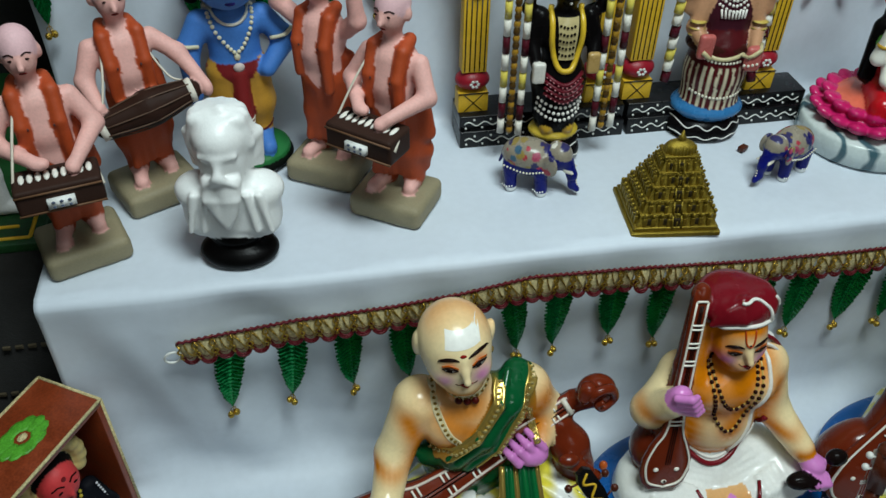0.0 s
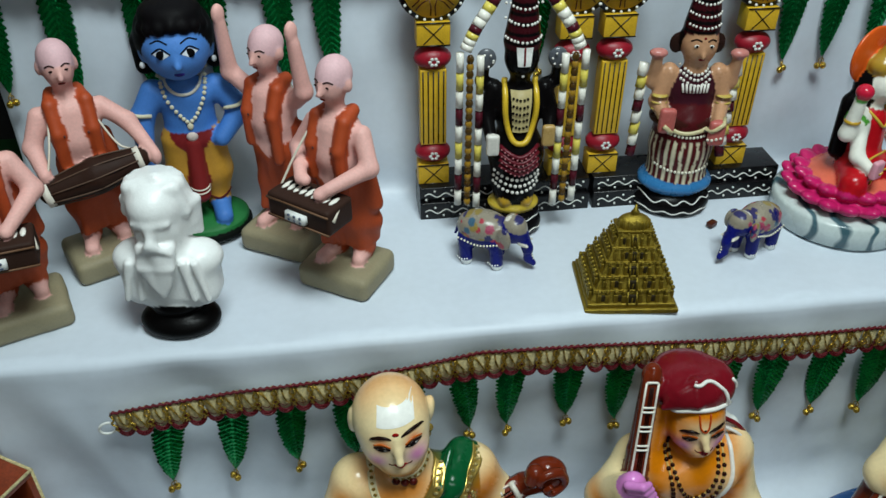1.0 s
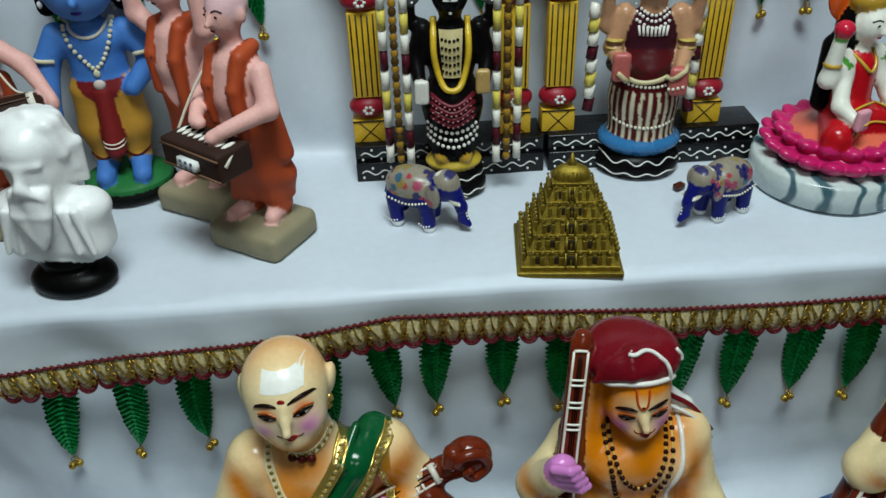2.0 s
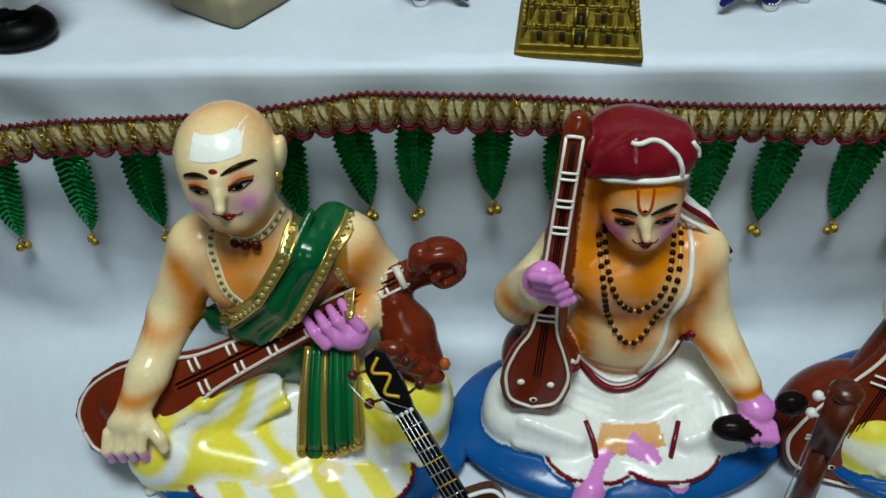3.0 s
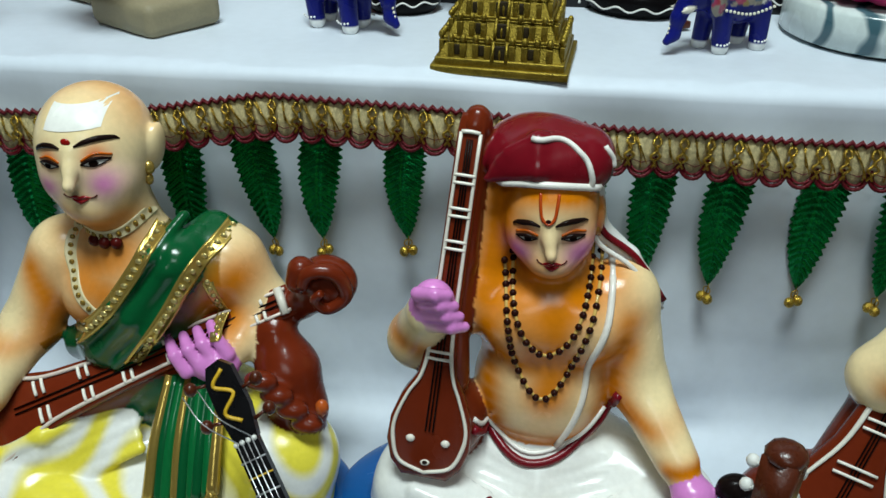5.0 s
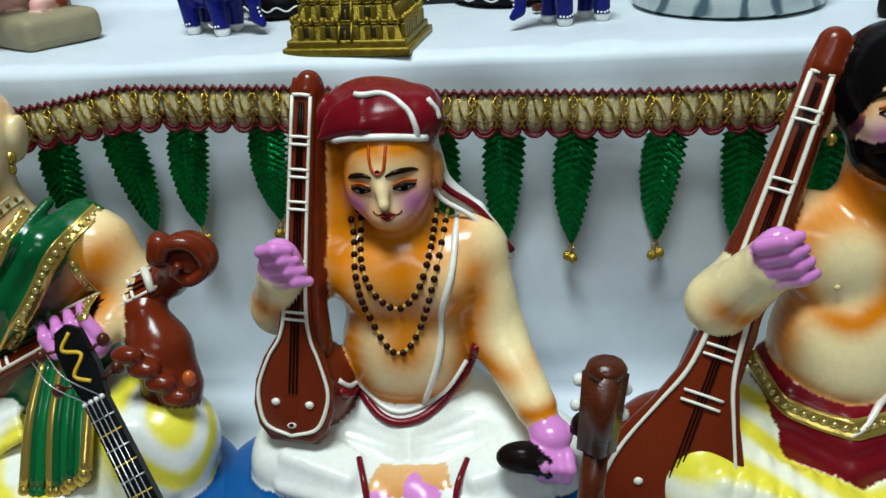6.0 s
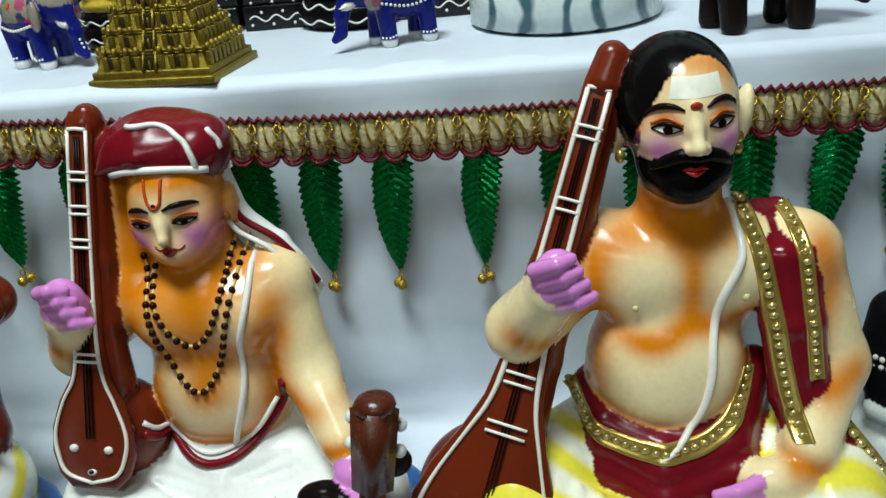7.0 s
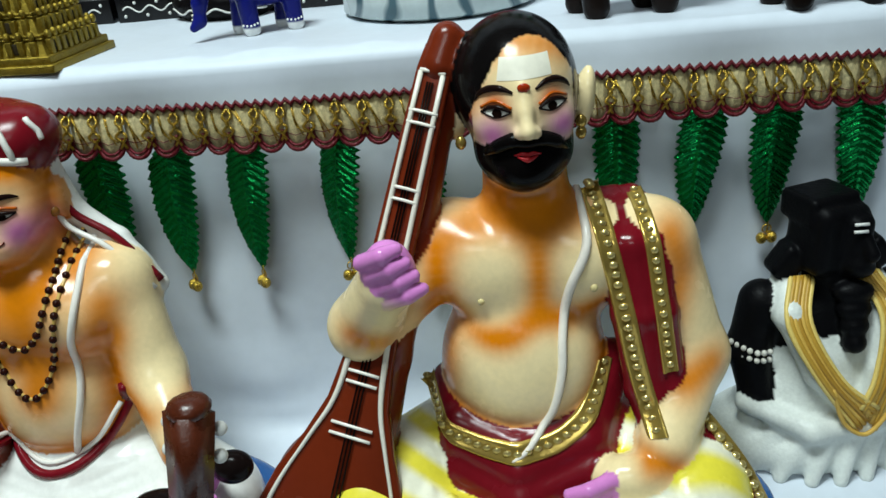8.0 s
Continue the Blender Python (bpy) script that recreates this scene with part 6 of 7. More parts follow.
def elephant(name, m, coats, label, group, scale=1.0):
    s = Sculpt(0.0017)
    body, cloth, head = coats
    s.ball((0, 0, 0.042), (0.03, 0.02, 0.021), body, 0.006, tag="body")
    s.ball((0, 0, 0.048), (0.031, 0.0215, 0.0185), cloth, 0.003, tag="cloth")
    for x in (-0.019, 0.018):
        for y in (-0.011, 0.011):
            s.limb((x, y, 0.034), (x + (0.003 if y < 0 else -0.002), y, 0.005), 0.0085, 0.0072, body, 0.005, "leg")
    s.ball((0.035, 0, 0.05), (0.015, 0.0145, 0.016), head, 0.006, tag="head")
    s.ball((0.037, 0, 0.056), (0.0135, 0.0135, 0.0125), cloth, 0.004, tag="cloth")
    for sg in (-1, 1):
        s.ball((0.029, sg * 0.018, 0.047), (0.01, 0.004, 0.014), cloth, 0.003, rz=sg * 20, tag="cloth")
        s.limb((0.045, sg * 0.007, 0.038), (0.056, sg * 0.009, 0.037), 0.002, 0.0012, "b8343c" if head != body else "d8d2c0", 0.001)
    s.chain([(0.046, 0, 0.046), (0.053, 0, 0.03), (0.055, 0, 0.016), (0.061, 0, 0.011)], [0.008, 0.006, 0.0048, 0.0035], head, 0.004, "head")
    s.chain([(-0.029, 0, 0.046), (-0.034, 0, 0.03)], [0.0025, 0.0018], body, 0.003)
    if head != body or cloth != body:
        rnd = random.Random(5)
        for i in range(90):
            c = rnd.choice(("e8e4d8", "a81d3a", "8e7a3a", "2a5a76", "14185a", "a23a5a", "14185a"))
            p = (rnd.uniform(-0.028, 0.044), rnd.choice((-0.019, 0.019, 0)), rnd.uniform(0.036, 0.068))
            r = rnd.uniform(0.003, 0.0058)
            s.ink(lambda x, y, z, p=p, r=r: ((x - p[0]) ** 2 + (z - p[2]) ** 2 + 0.3 * (y - p[1]) ** 2 < r * r) * 0.9, c, "cloth")
        s.ink(lambda x, y, z: z < 0.0065, "e8e8e4", "leg")
    s.solve()
    if head != body or cloth != body:
        for sg in (-1, 1):
            s.beads([(-0.024, sg * 0.0195, 0.038), (0.0, sg * 0.0215, 0.034), (0.022, sg * 0.0195, 0.038)], 0.0013, 0.0032, "e6e0cc")
            for x in (-0.019, 0.018):
                s.beads([(x - 0.006, sg * 0.017, 0.01), (x, sg * 0.0195, 0.009), (x + 0.008, sg * 0.017, 0.01)], 0.001, 0.0028, "e8e8e4")
        s.beads([(0.052, -0.005, 0.04), (0.058, -0.002, 0.028), (0.061, 0, 0.014)], 0.0012, 0.003, "e6e0cc")
    s.make(name, LACQUER, None, label, "figurine", group, m @ Matrix.Scale(scale, 4))


GAUDY = ("141a6a", "8d8474", "141a6a")
elephant("elephant_figurine", pose(0.148, 0.172, TOP, 0, 0, -28), GAUDY, "small enamelled elephant with patterned cloth and blue legs", "enamelled elephants", 1.0)
elephant("elephant_figurine", pose(0.472, 0.152, TOP, 0, 0, 205), GAUDY, "small enamelled blue elephant beside the pink lotus", "enamelled elephants", 0.95)
COAL = ("1a1310", "1a1310", "1a1310")
elephant("elephant_figurine", pose(0.745, 0.105, TOP, 0, 0, 5), COAL, "dark carved wooden elephant on the cloth", "dark wooden elephants", 1.35)
elephant("elephant_figurine", pose(0.878, 0.075, TOP, 0, 0, 3), COAL, "dark carved wooden elephant near the shelf edge", "dark wooden elephants", 1.35)


def shrine(x0, x1, cols, label):
    """A black plinth with painted white scrolls and two painted columns with discs above."""
    y0, y1 = 0.262, 0.318
    c = Vector(((x0 + x1) / 2, (y0 + y1) / 2, TOP))
    t = thing("painted_shrine_frame", c, label, "shrine frame", "painted shrine frames")
    hx = (x1 - x0) / 2
    bm = bmesh.new()
    bm_box(bm, (0, 0, 0.012), (hx, 0.028, 0.012), 0.0015)
    bm_box(bm, (0, 0.003, 0.033), (hx, 0.025, 0.0095), 0.0015)
    part("plinth", bm, BLACKWOOD, t)
    bm = bmesh.new()
    for z, y in ((0.012, -0.0285), (0.032, -0.0225)):
        pts = [(-hx + 0.006 + i * 0.0025, y, z + 0.0028 * math.sin(i * 0.75)) for i in range(int((hx * 2 - 0.012) / 0.0025))]
        bm_tube(bm, pts, 0.0008, 5)
        for i in range(int(hx * 2 / 0.0105)):
            bm_ball(bm, (-hx + 0.008 + i * 0.0105, y, z + (0.0058 if i % 2 else -0.0058)), 0.0016, 6, 4)
    part("scroll_trim", bm, WHITEPAINT, t, "white painted scroll and dots")
    for cx in cols:
        o = Vector((cx, 0.292, TOP)) - c
        bm = bmesh.new()
        for z, w in ((0.055, 0.019), (0.235, 0.019)):
            bm_box(bm, o + Vector((0, 0, z)), (w, 0.012, 0.0135), 0.001)
        bm_box(bm, o + Vector((0, 0, 0.144)), (0.0155, 0.01, 0.048), 0.001)
        col = part("column", bm, YELLOWPAINT, t, "yellow column with black hatching")
        bm = bmesh.new()
        for i in range(5):
            x = -0.012 + 0.006 * i
            bm_tube(bm, [o + Vector((x, -0.0102, 0.098)), o + Vector((x, -0.0102, 0.19))], 0.0009, 4)
        for z in (0.055, 0.235):
            for sg in (-1, 1):
                for k in range(-3, 4):
                    a, b = Vector((k * 0.0085 - 0.0115 * sg, -0.0122, z - 0.0115)), Vector((k * 0.0085 + 0.0115 * sg, -0.0122, z + 0.0115))
                    if max(abs(a.x), abs(b.x)) < 0.0195:
                        bm_tube(bm, [o + a, o + b], 0.0007, 4)
            for dz in (-0.013, 0.013):
                bm_tube(bm, [o + Vector((-0.019, -0.0122, z + dz)), o + Vector((0.019, -0.0122, z + dz))], 0.001, 4)
        part("hatching", bm, BLACKWOOD, col)
        for z in (0.083, 0.204):
            bm = bmesh.new()
            bm_ball(bm, o + Vector((0, 0, z)), (0.022, 0.0165, 0.0135), 20, 10)
            drum = part("capital", bm, REDPAINT, t, "red rounded capital")
            bm = bmesh.new()
            for k in range(6):
                a = k * math.pi / 3
                bm_ball(bm, o + Vector((0.0045 * math.cos(a), -0.0162, z + 0.004 * math.sin(a))), (0.0024, 0.0012, 0.002), 6, 4)
            part("flower", bm, WHITEPAINT, drum)
        bm = bmesh.new()
        bm_lathe(bm, (0, 0, 0), [(0.038, -0.006), (0.0395, 0.0), (0.038, 0.006)], 32)
        bm.transform(Matrix.Translation(o + Vector((0, 0, 0.285))) @ Matrix.Rotation(math.pi / 2, 4, "X"))
        disc = part("disc", bm, BLACKWOOD, t, "black rimmed round disc")
        bm = bmesh.new()
        bm_lathe(bm, (0, 0, 0), [(0.0325, 0.0), (0.0325, 0.0075)], 32)
        bm.transform(Matrix.Translation(o + Vector((0, 0, 0.285))) @ Matrix.Rotation(math.pi / 2, 4, "X"))
        part("disc_face", bm, YELLOWPAINT, disc)
        bm = bmesh.new()
        for k in range(24):
            a = k * math.pi / 12
            bm_ball(bm, o + Vector((0.0355 * math.cos(a), -0.007, 0.285 + 0.0355 * math.sin(a))), 0.0019, 6, 4)
        part("bead_ring", bm, WHITEPAINT, disc)
        bm = bmesh.new()
        for k in range(8):
            a = k * math.pi / 4 + 0.4
            ca, sa = math.cos(a), math.sin(a)
            pts = [(0.03, -0.3), (0.02, -0.28), (0.012, 0), (0.02, 0.28), (0.03, 0.3)]
            bm_tube(bm, [o + Vector((r * math.cos(a + w), -0.0078, 0.285 + r * math.sin(a + w))) for r, w in pts], 0.0009, 4)
        part("petal_lines", bm, BROWNWOOD, disc)


shrine(0.085, 0.301, (0.104, 0.268), "black plinth with yellow and red painted columns")
shrine(0.306, 0.553, (0.319, 0.489), "black plinth with hatched columns and white scrolls")


def standing_idol():
    s = Sculpt(0.0019)
    K, G = "0d0b0c", "b8912c"
    s.ball((0, 0, 0.014), (0.036, 0.03, 0.02), K, 0.003)
    s.ball((0, 0, 0.03), (0.033, 0.027, 0.012), K, 0.003)
    s.ball((0, -0.002, 0.042), (0.031, 0.025, 0.008), "b59a33", 0.003)
    for sg in (-1, 1):
        s.limb((sg * 0.012, -0.006, 0.056), (sg * 0.013, -0.02, 0.052), 0.007, 0.006, G, 0.004)
    s.chain([(0, 0, 0.066), (0, 0, 0.11), (0, 0, 0.14)], [0.027, 0.031, 0.022], K, 0.008, "skirt")
    s.ball((0, 0, 0.168), (0.03, 0.02, 0.03), K, 0.01)
    for sg in (-1, 1):
        s.chain([(sg * 0.028, 0, 0.188), (sg * 0.037, -0.002, 0.16), (sg * 0.032, -0.022, 0.135)], [0.01, 0.0085, 0.0065], K, 0.005)
        s.box((sg * 0.031, -0.027, 0.132 if sg < 0 else 0.142), (0.0075, 0.004, 0.013), "d9d5cc" if sg < 0 else "b4935a", 0.003)
        s.chain([(sg * 0.03, 0.004, 0.19), (sg * 0.042, 0.004, 0.196), (sg * 0.04, -0.002, 0.22)], [0.008, 0.007, 0.006], K, 0.004)
        s.ball((sg * 0.039, -0.006, 0.226), (0.011, 0.005, 0.012), "53565c", 0.003)
    s.limb((0, 0, 0.2), (0, -0.002, 0.215), 0.011, 0.012, K, 0.006)
    s.ball((0, -0.003, 0.226), (0.019, 0.019, 0.022), K, 0.006)
    s.limb((0, 0, 0.244), (0, 0, 0.29), 0.0205, 0.013, "3a1016", 0.004, "crown")
    s.limb((0, 0, 0.295), (0, 0, 0.305), 0.007, 0.003, G, 0.003)
    s.ink(lambda x, y, z: (np.sin(z * 620) > 0.35), K, "crown")
    s.solve()
    for z in (0.07, 0.079, 0.088):
        s.beads([(-0.026, z + 0.006), (-0.016, z + 0.001), (0, z - 0.002), (0.016, z + 0.001), (0.026, z + 0.006)], 0.0022, 0.0052, "e4e0d8", 0.0002)
    for z in (0.1, 0.107, 0.114, 0.121):
        s.line([(-0.022, z + 0.005), (0, z - 0.004), (0.022, z + 0.005)], 0.003, "5c1420", 0.0003)
        s.beads([(-0.02, z + 0.003), (0, z - 0.006), (0.02, z + 0.003)], 0.0012, 0.0045, "a86a6e", 0.003)
    s.line([(-0.017, 0.2), (-0.017, 0.165), (-0.01, 0.138), (0, 0.132), (0.01, 0.138), (0.017, 0.165), (0.017, 0.2)], 0.0036, "d0ab2e", 0.001)
    s.patch([(-0.009, 0.145), (0.009, 0.145), (0.012, 0.192), (-0.012, 0.192)], "b8a878", 0.0025, 8)
    for z in (0.152, 0.16, 0.168, 0.176, 0.184):
        s.beads([(-0.009, z), (0, z - 0.002), (0.009, z)], 0.0016, 0.0038, "14100c", 0.003)
    s.patch([(-0.007, 0.222), (0.007, 0.222), (0.009, 0.243), (-0.009, 0.243)], "ecebe6", 0.0006, 6)
    s.line([(0, 0.224), (0, 0.243)], 0.0012, "6a1218", 0.001)
    s.dot(0, 0.209, 0.0018, "e6e4de", 0.0006)
    for z in (0.25, 0.268, 0.284):
        s.beads([(-0.019, z), (0, z - 0.002), (0.019, z)], 0.0016, 0.0036, "e4e0d8", 0.0006)
    for sg in (-1, 1):
        for k in range(7):
            s.beads([(sg * 0.039 + 0.007 * math.cos(k), -0.0125, 0.226 + 0.007 * math.sin(k)), (sg * 0.039 + 0.0071 * math.cos(k), -0.0125, 0.226 + 0.007 * math.sin(k))], 0.0013, 1, "e4e0d8")
        for off, zz in ((0.046, 0.232), (0.068, 0.236)):
            n = 9
            for i in range(n):
                z1, z0 = zz - i * 0.021, zz - (i + 1) * 0.021
                s.add(*tube_data([(sg * off, -0.012, z1), (sg * off, -0.013, z0)], 0.0043, 10), ("e6e2d6", "d8c65a", "e6e2d6", "4a1620")[i % 4])
        for i in range(22):
            s.add(*ball_data((sg * 0.057, -0.012, 0.228 - i * 0.0085), (0.0042, 0.004, 0.0058)), "9a7424" if i % 2 else "4a3412")
        arch = spline([(sg * 0.062, -0.01, 0.238), (sg * 0.05, -0.006, 0.262), (sg * 0.03, 0.004, 0.29), (sg * 0.018, 0.008, 0.32)], 4)
        for i in range(len(arch) - 1):
            s.add(*tube_data([arch[i], arch[i + 1]], 0.0068, 10), ("e6e2d6", "e6e2d6", "d8c65a", "4a1620")[i % 4])
    for z in (0.012, 0.027):
        s.line([(-0.034 + 0.0034 * i, z + 0.002 * math.sin(i * 1.2)) for i in range(21)], 0.0008, "dcdad4", 0.0004, n=2)
    s.make("painted_idol", LACQUER, None, "black painted wooden idol with striped garlands and tall crown", "idol", "painted idols", pose(0.194, 0.232, TOP, 0, 0, -3))


standing_idol()


def seated_idol():
    s = Sculpt(0.0019)
    SK, MR = "b98a68", "4c1418"
    s.ball((0, 0, 0.012), (0.045, 0.04, 0.02), "0d0b0c", 0.003)
    s.ball((0, 0, 0.036), (0.043, 0.038, 0.014), "3273a8", 0.003)
    s.chain([(0, 0, 0.052), (0, 0, 0.08), (0, 0, 0.105)], [0.034, 0.035, 0.033], MR, 0.006, "skirt")
    s.ball((0, 0, 0.112), (0.041, 0.032, 0.014), "3b1a16", 0.004)
    s.ball((0, 0, 0.14), (0.026, 0.019, 0.03), "3a1620", 0.008)
    s.limb((0, 0, 0.165), (0, 0, 0.182), 0.012, 0.012, SK, 0.006)
    s.ball((0, -0.002, 0.192), (0.0185, 0.019, 0.022), SK, 0.006)
    s.ball((0, 0.006, 0.196), (0.021, 0.017, 0.02), "140d0c", 0.004)
    s.limb((0, 0.002, 0.212), (0, 0.002, 0.24), 0.019, 0.014, "3a1016", 0.004, "crown")
    s.limb((0, 0.002, 0.245), (0, 0.002, 0.26), 0.008, 0.004, "b8912c", 0.004)
    s.limb((0, -0.02, 0.192), (0, -0.0225, 0.186), 0.002, 0.003, SK, 0.003)
    for sg in (-1, 1):
        s.chain([(sg * 0.026, 0, 0.16), (sg * 0.036, -0.004, 0.13), (sg * 0.028, -0.03, 0.118)], [0.009, 0.0085, 0.0065], SK, 0.005)
        s.chain([(sg * 0.027, 0.004, 0.162), (sg * 0.042, 0.004, 0.15), (sg * 0.043, -0.004, 0.176)], [0.008, 0.008, 0.006], SK, 0.005)
        s.ball((sg * 0.043, -0.006, 0.184), (0.01, 0.008, 0.005), "c07a72", 0.004)
        s.box((sg * 0.028 - 0.002, -0.038, 0.122 if sg < 0 else 0.108), (0.009, 0.005, 0.014), "b8605a", 0.004)
        s.ball((sg * 0.022, 0.008, 0.19), (0.008, 0.004, 0.011), "2a1a16", 0.003)
    s.ink(lambda x, y, z: (np.sin(np.arctan2(x, -y) * 26) > 0.2) * (z < 0.095), "c9bfa2", "skirt")
    s.ink(lambda x, y, z: (np.sin(z * 640) > 0.4), "0d0b0c", "crown")
    s.solve()
    for z in (0.06, 0.102):
        s.beads([(-0.03, z + 0.002), (-0.016, z - 0.001), (0, z - 0.002), (0.016, z - 0.001), (0.03, z + 0.002)], 0.0017, 0.004, "dcd6c4", 0.0004)
    s.line([(-0.034, 0.118), (-0.015, 0.105), (0.012, 0.108), (0.034, 0.122)], 0.0026, "c2b48a", 0.0006)
    for z in (0.165, 0.16, 0.154):
        s.beads([(-0.016, z + 0.004), (0, z - 0.002), (0.016, z + 0.004)], 0.0017, 0.0036, "e4e0d8", 0.0008)
    for x in np.linspace(-0.014, 0.014, 8):
        s.line([(x, 0.154), (x * 0.9, 0.145)], 0.0013, "e4e0d8", 0.0008, n=2)
    for z in (0.215, 0.226, 0.238):
        s.beads([(-0.016, z), (0, z - 0.002), (0.016, z)], 0.0014, 0.0034, "e4e0d8", 0.0006)
    for sg in (-1, 1):
        s.line([(sg * 0.003, 0.2005), (sg * 0.008, 0.202), (sg * 0.013, 0.1995)], 0.0008, "1c0f0c", 0.0002)
        s.dot(sg * 0.0076, 0.1955, (0.003, 0.0018), "efeae0", 0.0002)
        s.dot(sg * 0.0076, 0.1955, (0.0016, 0.0015), "120a08", 0.0009)
        for z in (0.125, 0.132, 0.139):
            s.add(*ball_data((sg * 0.035, -0.01, z), (0.0095, 0.008, 0.0012), 12, 4), "b8a050")
        n = 8
        for i in range(n):
            s.add(*tube_data([(sg * 0.05 - 0.004, 0.004, 0.17 - 0.0135 * i), (sg * 0.052 - 0.004, 0.002, 0.1565 - 0.0135 * i)], 0.0055, 10), ("e6e2d6", "d8c65a", "e6e2d6", "4a1620")[i % 4])
    s.dot(0, 0.1815, (0.0035, 0.0014), "8a1820", 0.0004)
    s.dot(0, 0.2035, 0.0014, "7a1018", 0.0004)
    for z in (0.008, 0.02):
        s.line([(-0.043 + 0.0042 * i, z + 0.002 * math.sin(i * 1.2)) for i in range(21)], 0.0008, "dcdad4", 0.0004, n=2)
    s.make("painted_idol", LACQUER, None, "painted wooden idol with maroon skirt on a blue seat", "idol", "painted idols", pose(0.409, 0.262, TOP, 0, 0, -8) @ Matrix.Diagonal((1.08, 1.0, 1.13, 1)))


seated_idol()


def lotus_goddess():
    base = thing("marble_stand", (0.61, 0.208, TOP), "round grey and white streaked marble stand", "stand")
    bm = bmesh.new()
    bm_lathe(bm, (0, 0, 0), [(0.074, 0.0), (0.083, 0.004), (0.083, 0.03), (0.08, 0.034)], 56)
    ob = part("disc", bm, MARBLE, base)
    s = Sculpt(0.0022)
    P, R, W = "c21f62", "b5121c", "e8e6da"
    s.ball((0, 0, 0.012), (0.07, 0.07, 0.014), P, 0.004)
    for ring, (n, rr, z, up) in enumerate(((18, 0.066, 0.012, 0.01), (16, 0.054, 0.024, 0.014))):
        for i in range(n):
            a = 2 * math.pi * (i + 0.5 * ring) / n
            s.ball((rr * math.cos(a), rr * math.sin(a), z), (0.017, 0.012, 0.007), P, 0.003, ry=-28, rz=math.degrees(a), tag="petal")
    s.ball((0, 0, 0.026), (0.05, 0.05, 0.012), "dd6a52", 0.004)
    s.limb((-0.01, -0.01, 0.045), (0.046, -0.028, 0.04), 0.022, 0.016, R, 0.008)
    s.limb((-0.01, -0.01, 0.045), (-0.04, -0.03, 0.04), 0.022, 0.016, R, 0.008)
    s.limb((0, 0, 0.05), (0, 0.002, 0.1), 0.024, 0.021, R, 0.008)
    s.limb((0, 0, 0.12), (0, -0.002, 0.135), 0.009, 0.009, W, 0.005)
    s.ball((0, 0.012, 0.14), (0.022, 0.018, 0.03), "0d0b0c", 0.006)
    s.limb((-0.018, 0.016, 0.12), (-0.024, 0.014, 0.06), 0.013, 0.01, "0d0b0c", 0.005)
    s.ball((0, -0.004, 0.147), (0.0165, 0.017, 0.02), W, 0.005)
    s.limb((0, -0.02, 0.147), (0, -0.0225, 0.141), 0.002, 0.0028, W, 0.003)
    s.ball((0, 0.004, 0.168), (0.019, 0.018, 0.014), "a8842e", 0.004)
    s.limb((0, 0.004, 0.176), (0, 0.004, 0.194), 0.012, 0.005, "a8842e", 0.004)
    s.ball((-0.006, 0.02, 0.176), (0.034, 0.005, 0.034), "d8581c", 0.003)
    for sg in (-1, 1):
        s.chain([(sg * 0.022, 0, 0.11), (sg * 0.042, -0.004, 0.095), (sg * 0.043, -0.008, 0.135)], [0.011, 0.009, 0.007], W, 0.005)
        s.ball((sg * 0.025, 0, 0.106), (0.012, 0.012, 0.013), "4f9a36", 0.005)
        s.ball((sg * 0.043, -0.01, 0.15), (0.01, 0.01, 0.009), "c21f3a", 0.004)
        s.ball((sg * 0.043, -0.009, 0.142), (0.007, 0.007, 0.006), "4f9a36", 0.003)
        s.chain([(sg * 0.022, -0.004, 0.1), (sg * 0.034, -0.02, 0.07), (sg * 0.03, -0.04, 0.06)], [0.01, 0.008, 0.006], W, 0.005)
        s.box((sg * 0.03, -0.046, 0.064), (0.008, 0.004, 0.012), "dc9aa8", 0.003)
    s.solve()
    for sg in (-1, 1):
        s.add(*ball_data((sg * 0.043, -0.006, 0.112), (0.0095, 0.0095, 0.004), 12, 6), "b8912c")
        s.line([(sg * 0.003, 0.153), (sg * 0.007, 0.1545), (sg * 0.012, 0.1525)], 0.0007, "1c0f0c", 0.0002)
        s.dot(sg * 0.0066, 0.149, (0.0024, 0.0012), "120a08", 0.0002)
    s.dot(0, 0.1355, (0.003, 0.0013), "b0202c", 0.0003)
    s.line([(-0.016, 0.118), (0, 0.1), (0.014, 0.118)], 0.0018, "c8a23c", 0.0006)
    for a in (0.01, -0.006):
        s.line([(-0.03, 0.05 + a), (0, 0.056 + a), (0.03, 0.05 + a)], 0.0014, "c8a23c", 0.0006)
    s.make("lotus_figurine", ENAMEL, None, "glossy figurine in red seated on a pink lotus", "figurine", "", pose(0.613, 0.208, TOP + 0.034, 0, 0, 22))


def marble():
    m = material("streaked_marble", "b9c6c2", 0.25, 0, 25, 0.06, 0.03, 0.3)
    n, l = m.node_tree.nodes, m.node_tree.links
    w = n.new("ShaderNodeTexWave")
    w.inputs["Scale"].default_value, w.inputs["Distortion"].default_value, w.inputs["Detail"].default_value = 9, 9, 3
    tc = n.new("ShaderNodeTexCoord")
    l.new(tc.outputs["Object"], w.inputs["Vector"])
    r = n.new("ShaderNodeValToRGB")
    r.color_ramp.elements[0].position, r.color_ramp.elements[0].color = 0.06, (*lin("3f5d66"), 1)
    r.color_ramp.elements[1].position, r.color_ramp.elements[1].color = 0.3, (*lin("c3cdca"), 1)
    l.new(w.outputs["Fac"], r.inputs[0])
    l.new(r.outputs[0], n["Hue/Saturation/Value"].inputs["Color"])
    return m


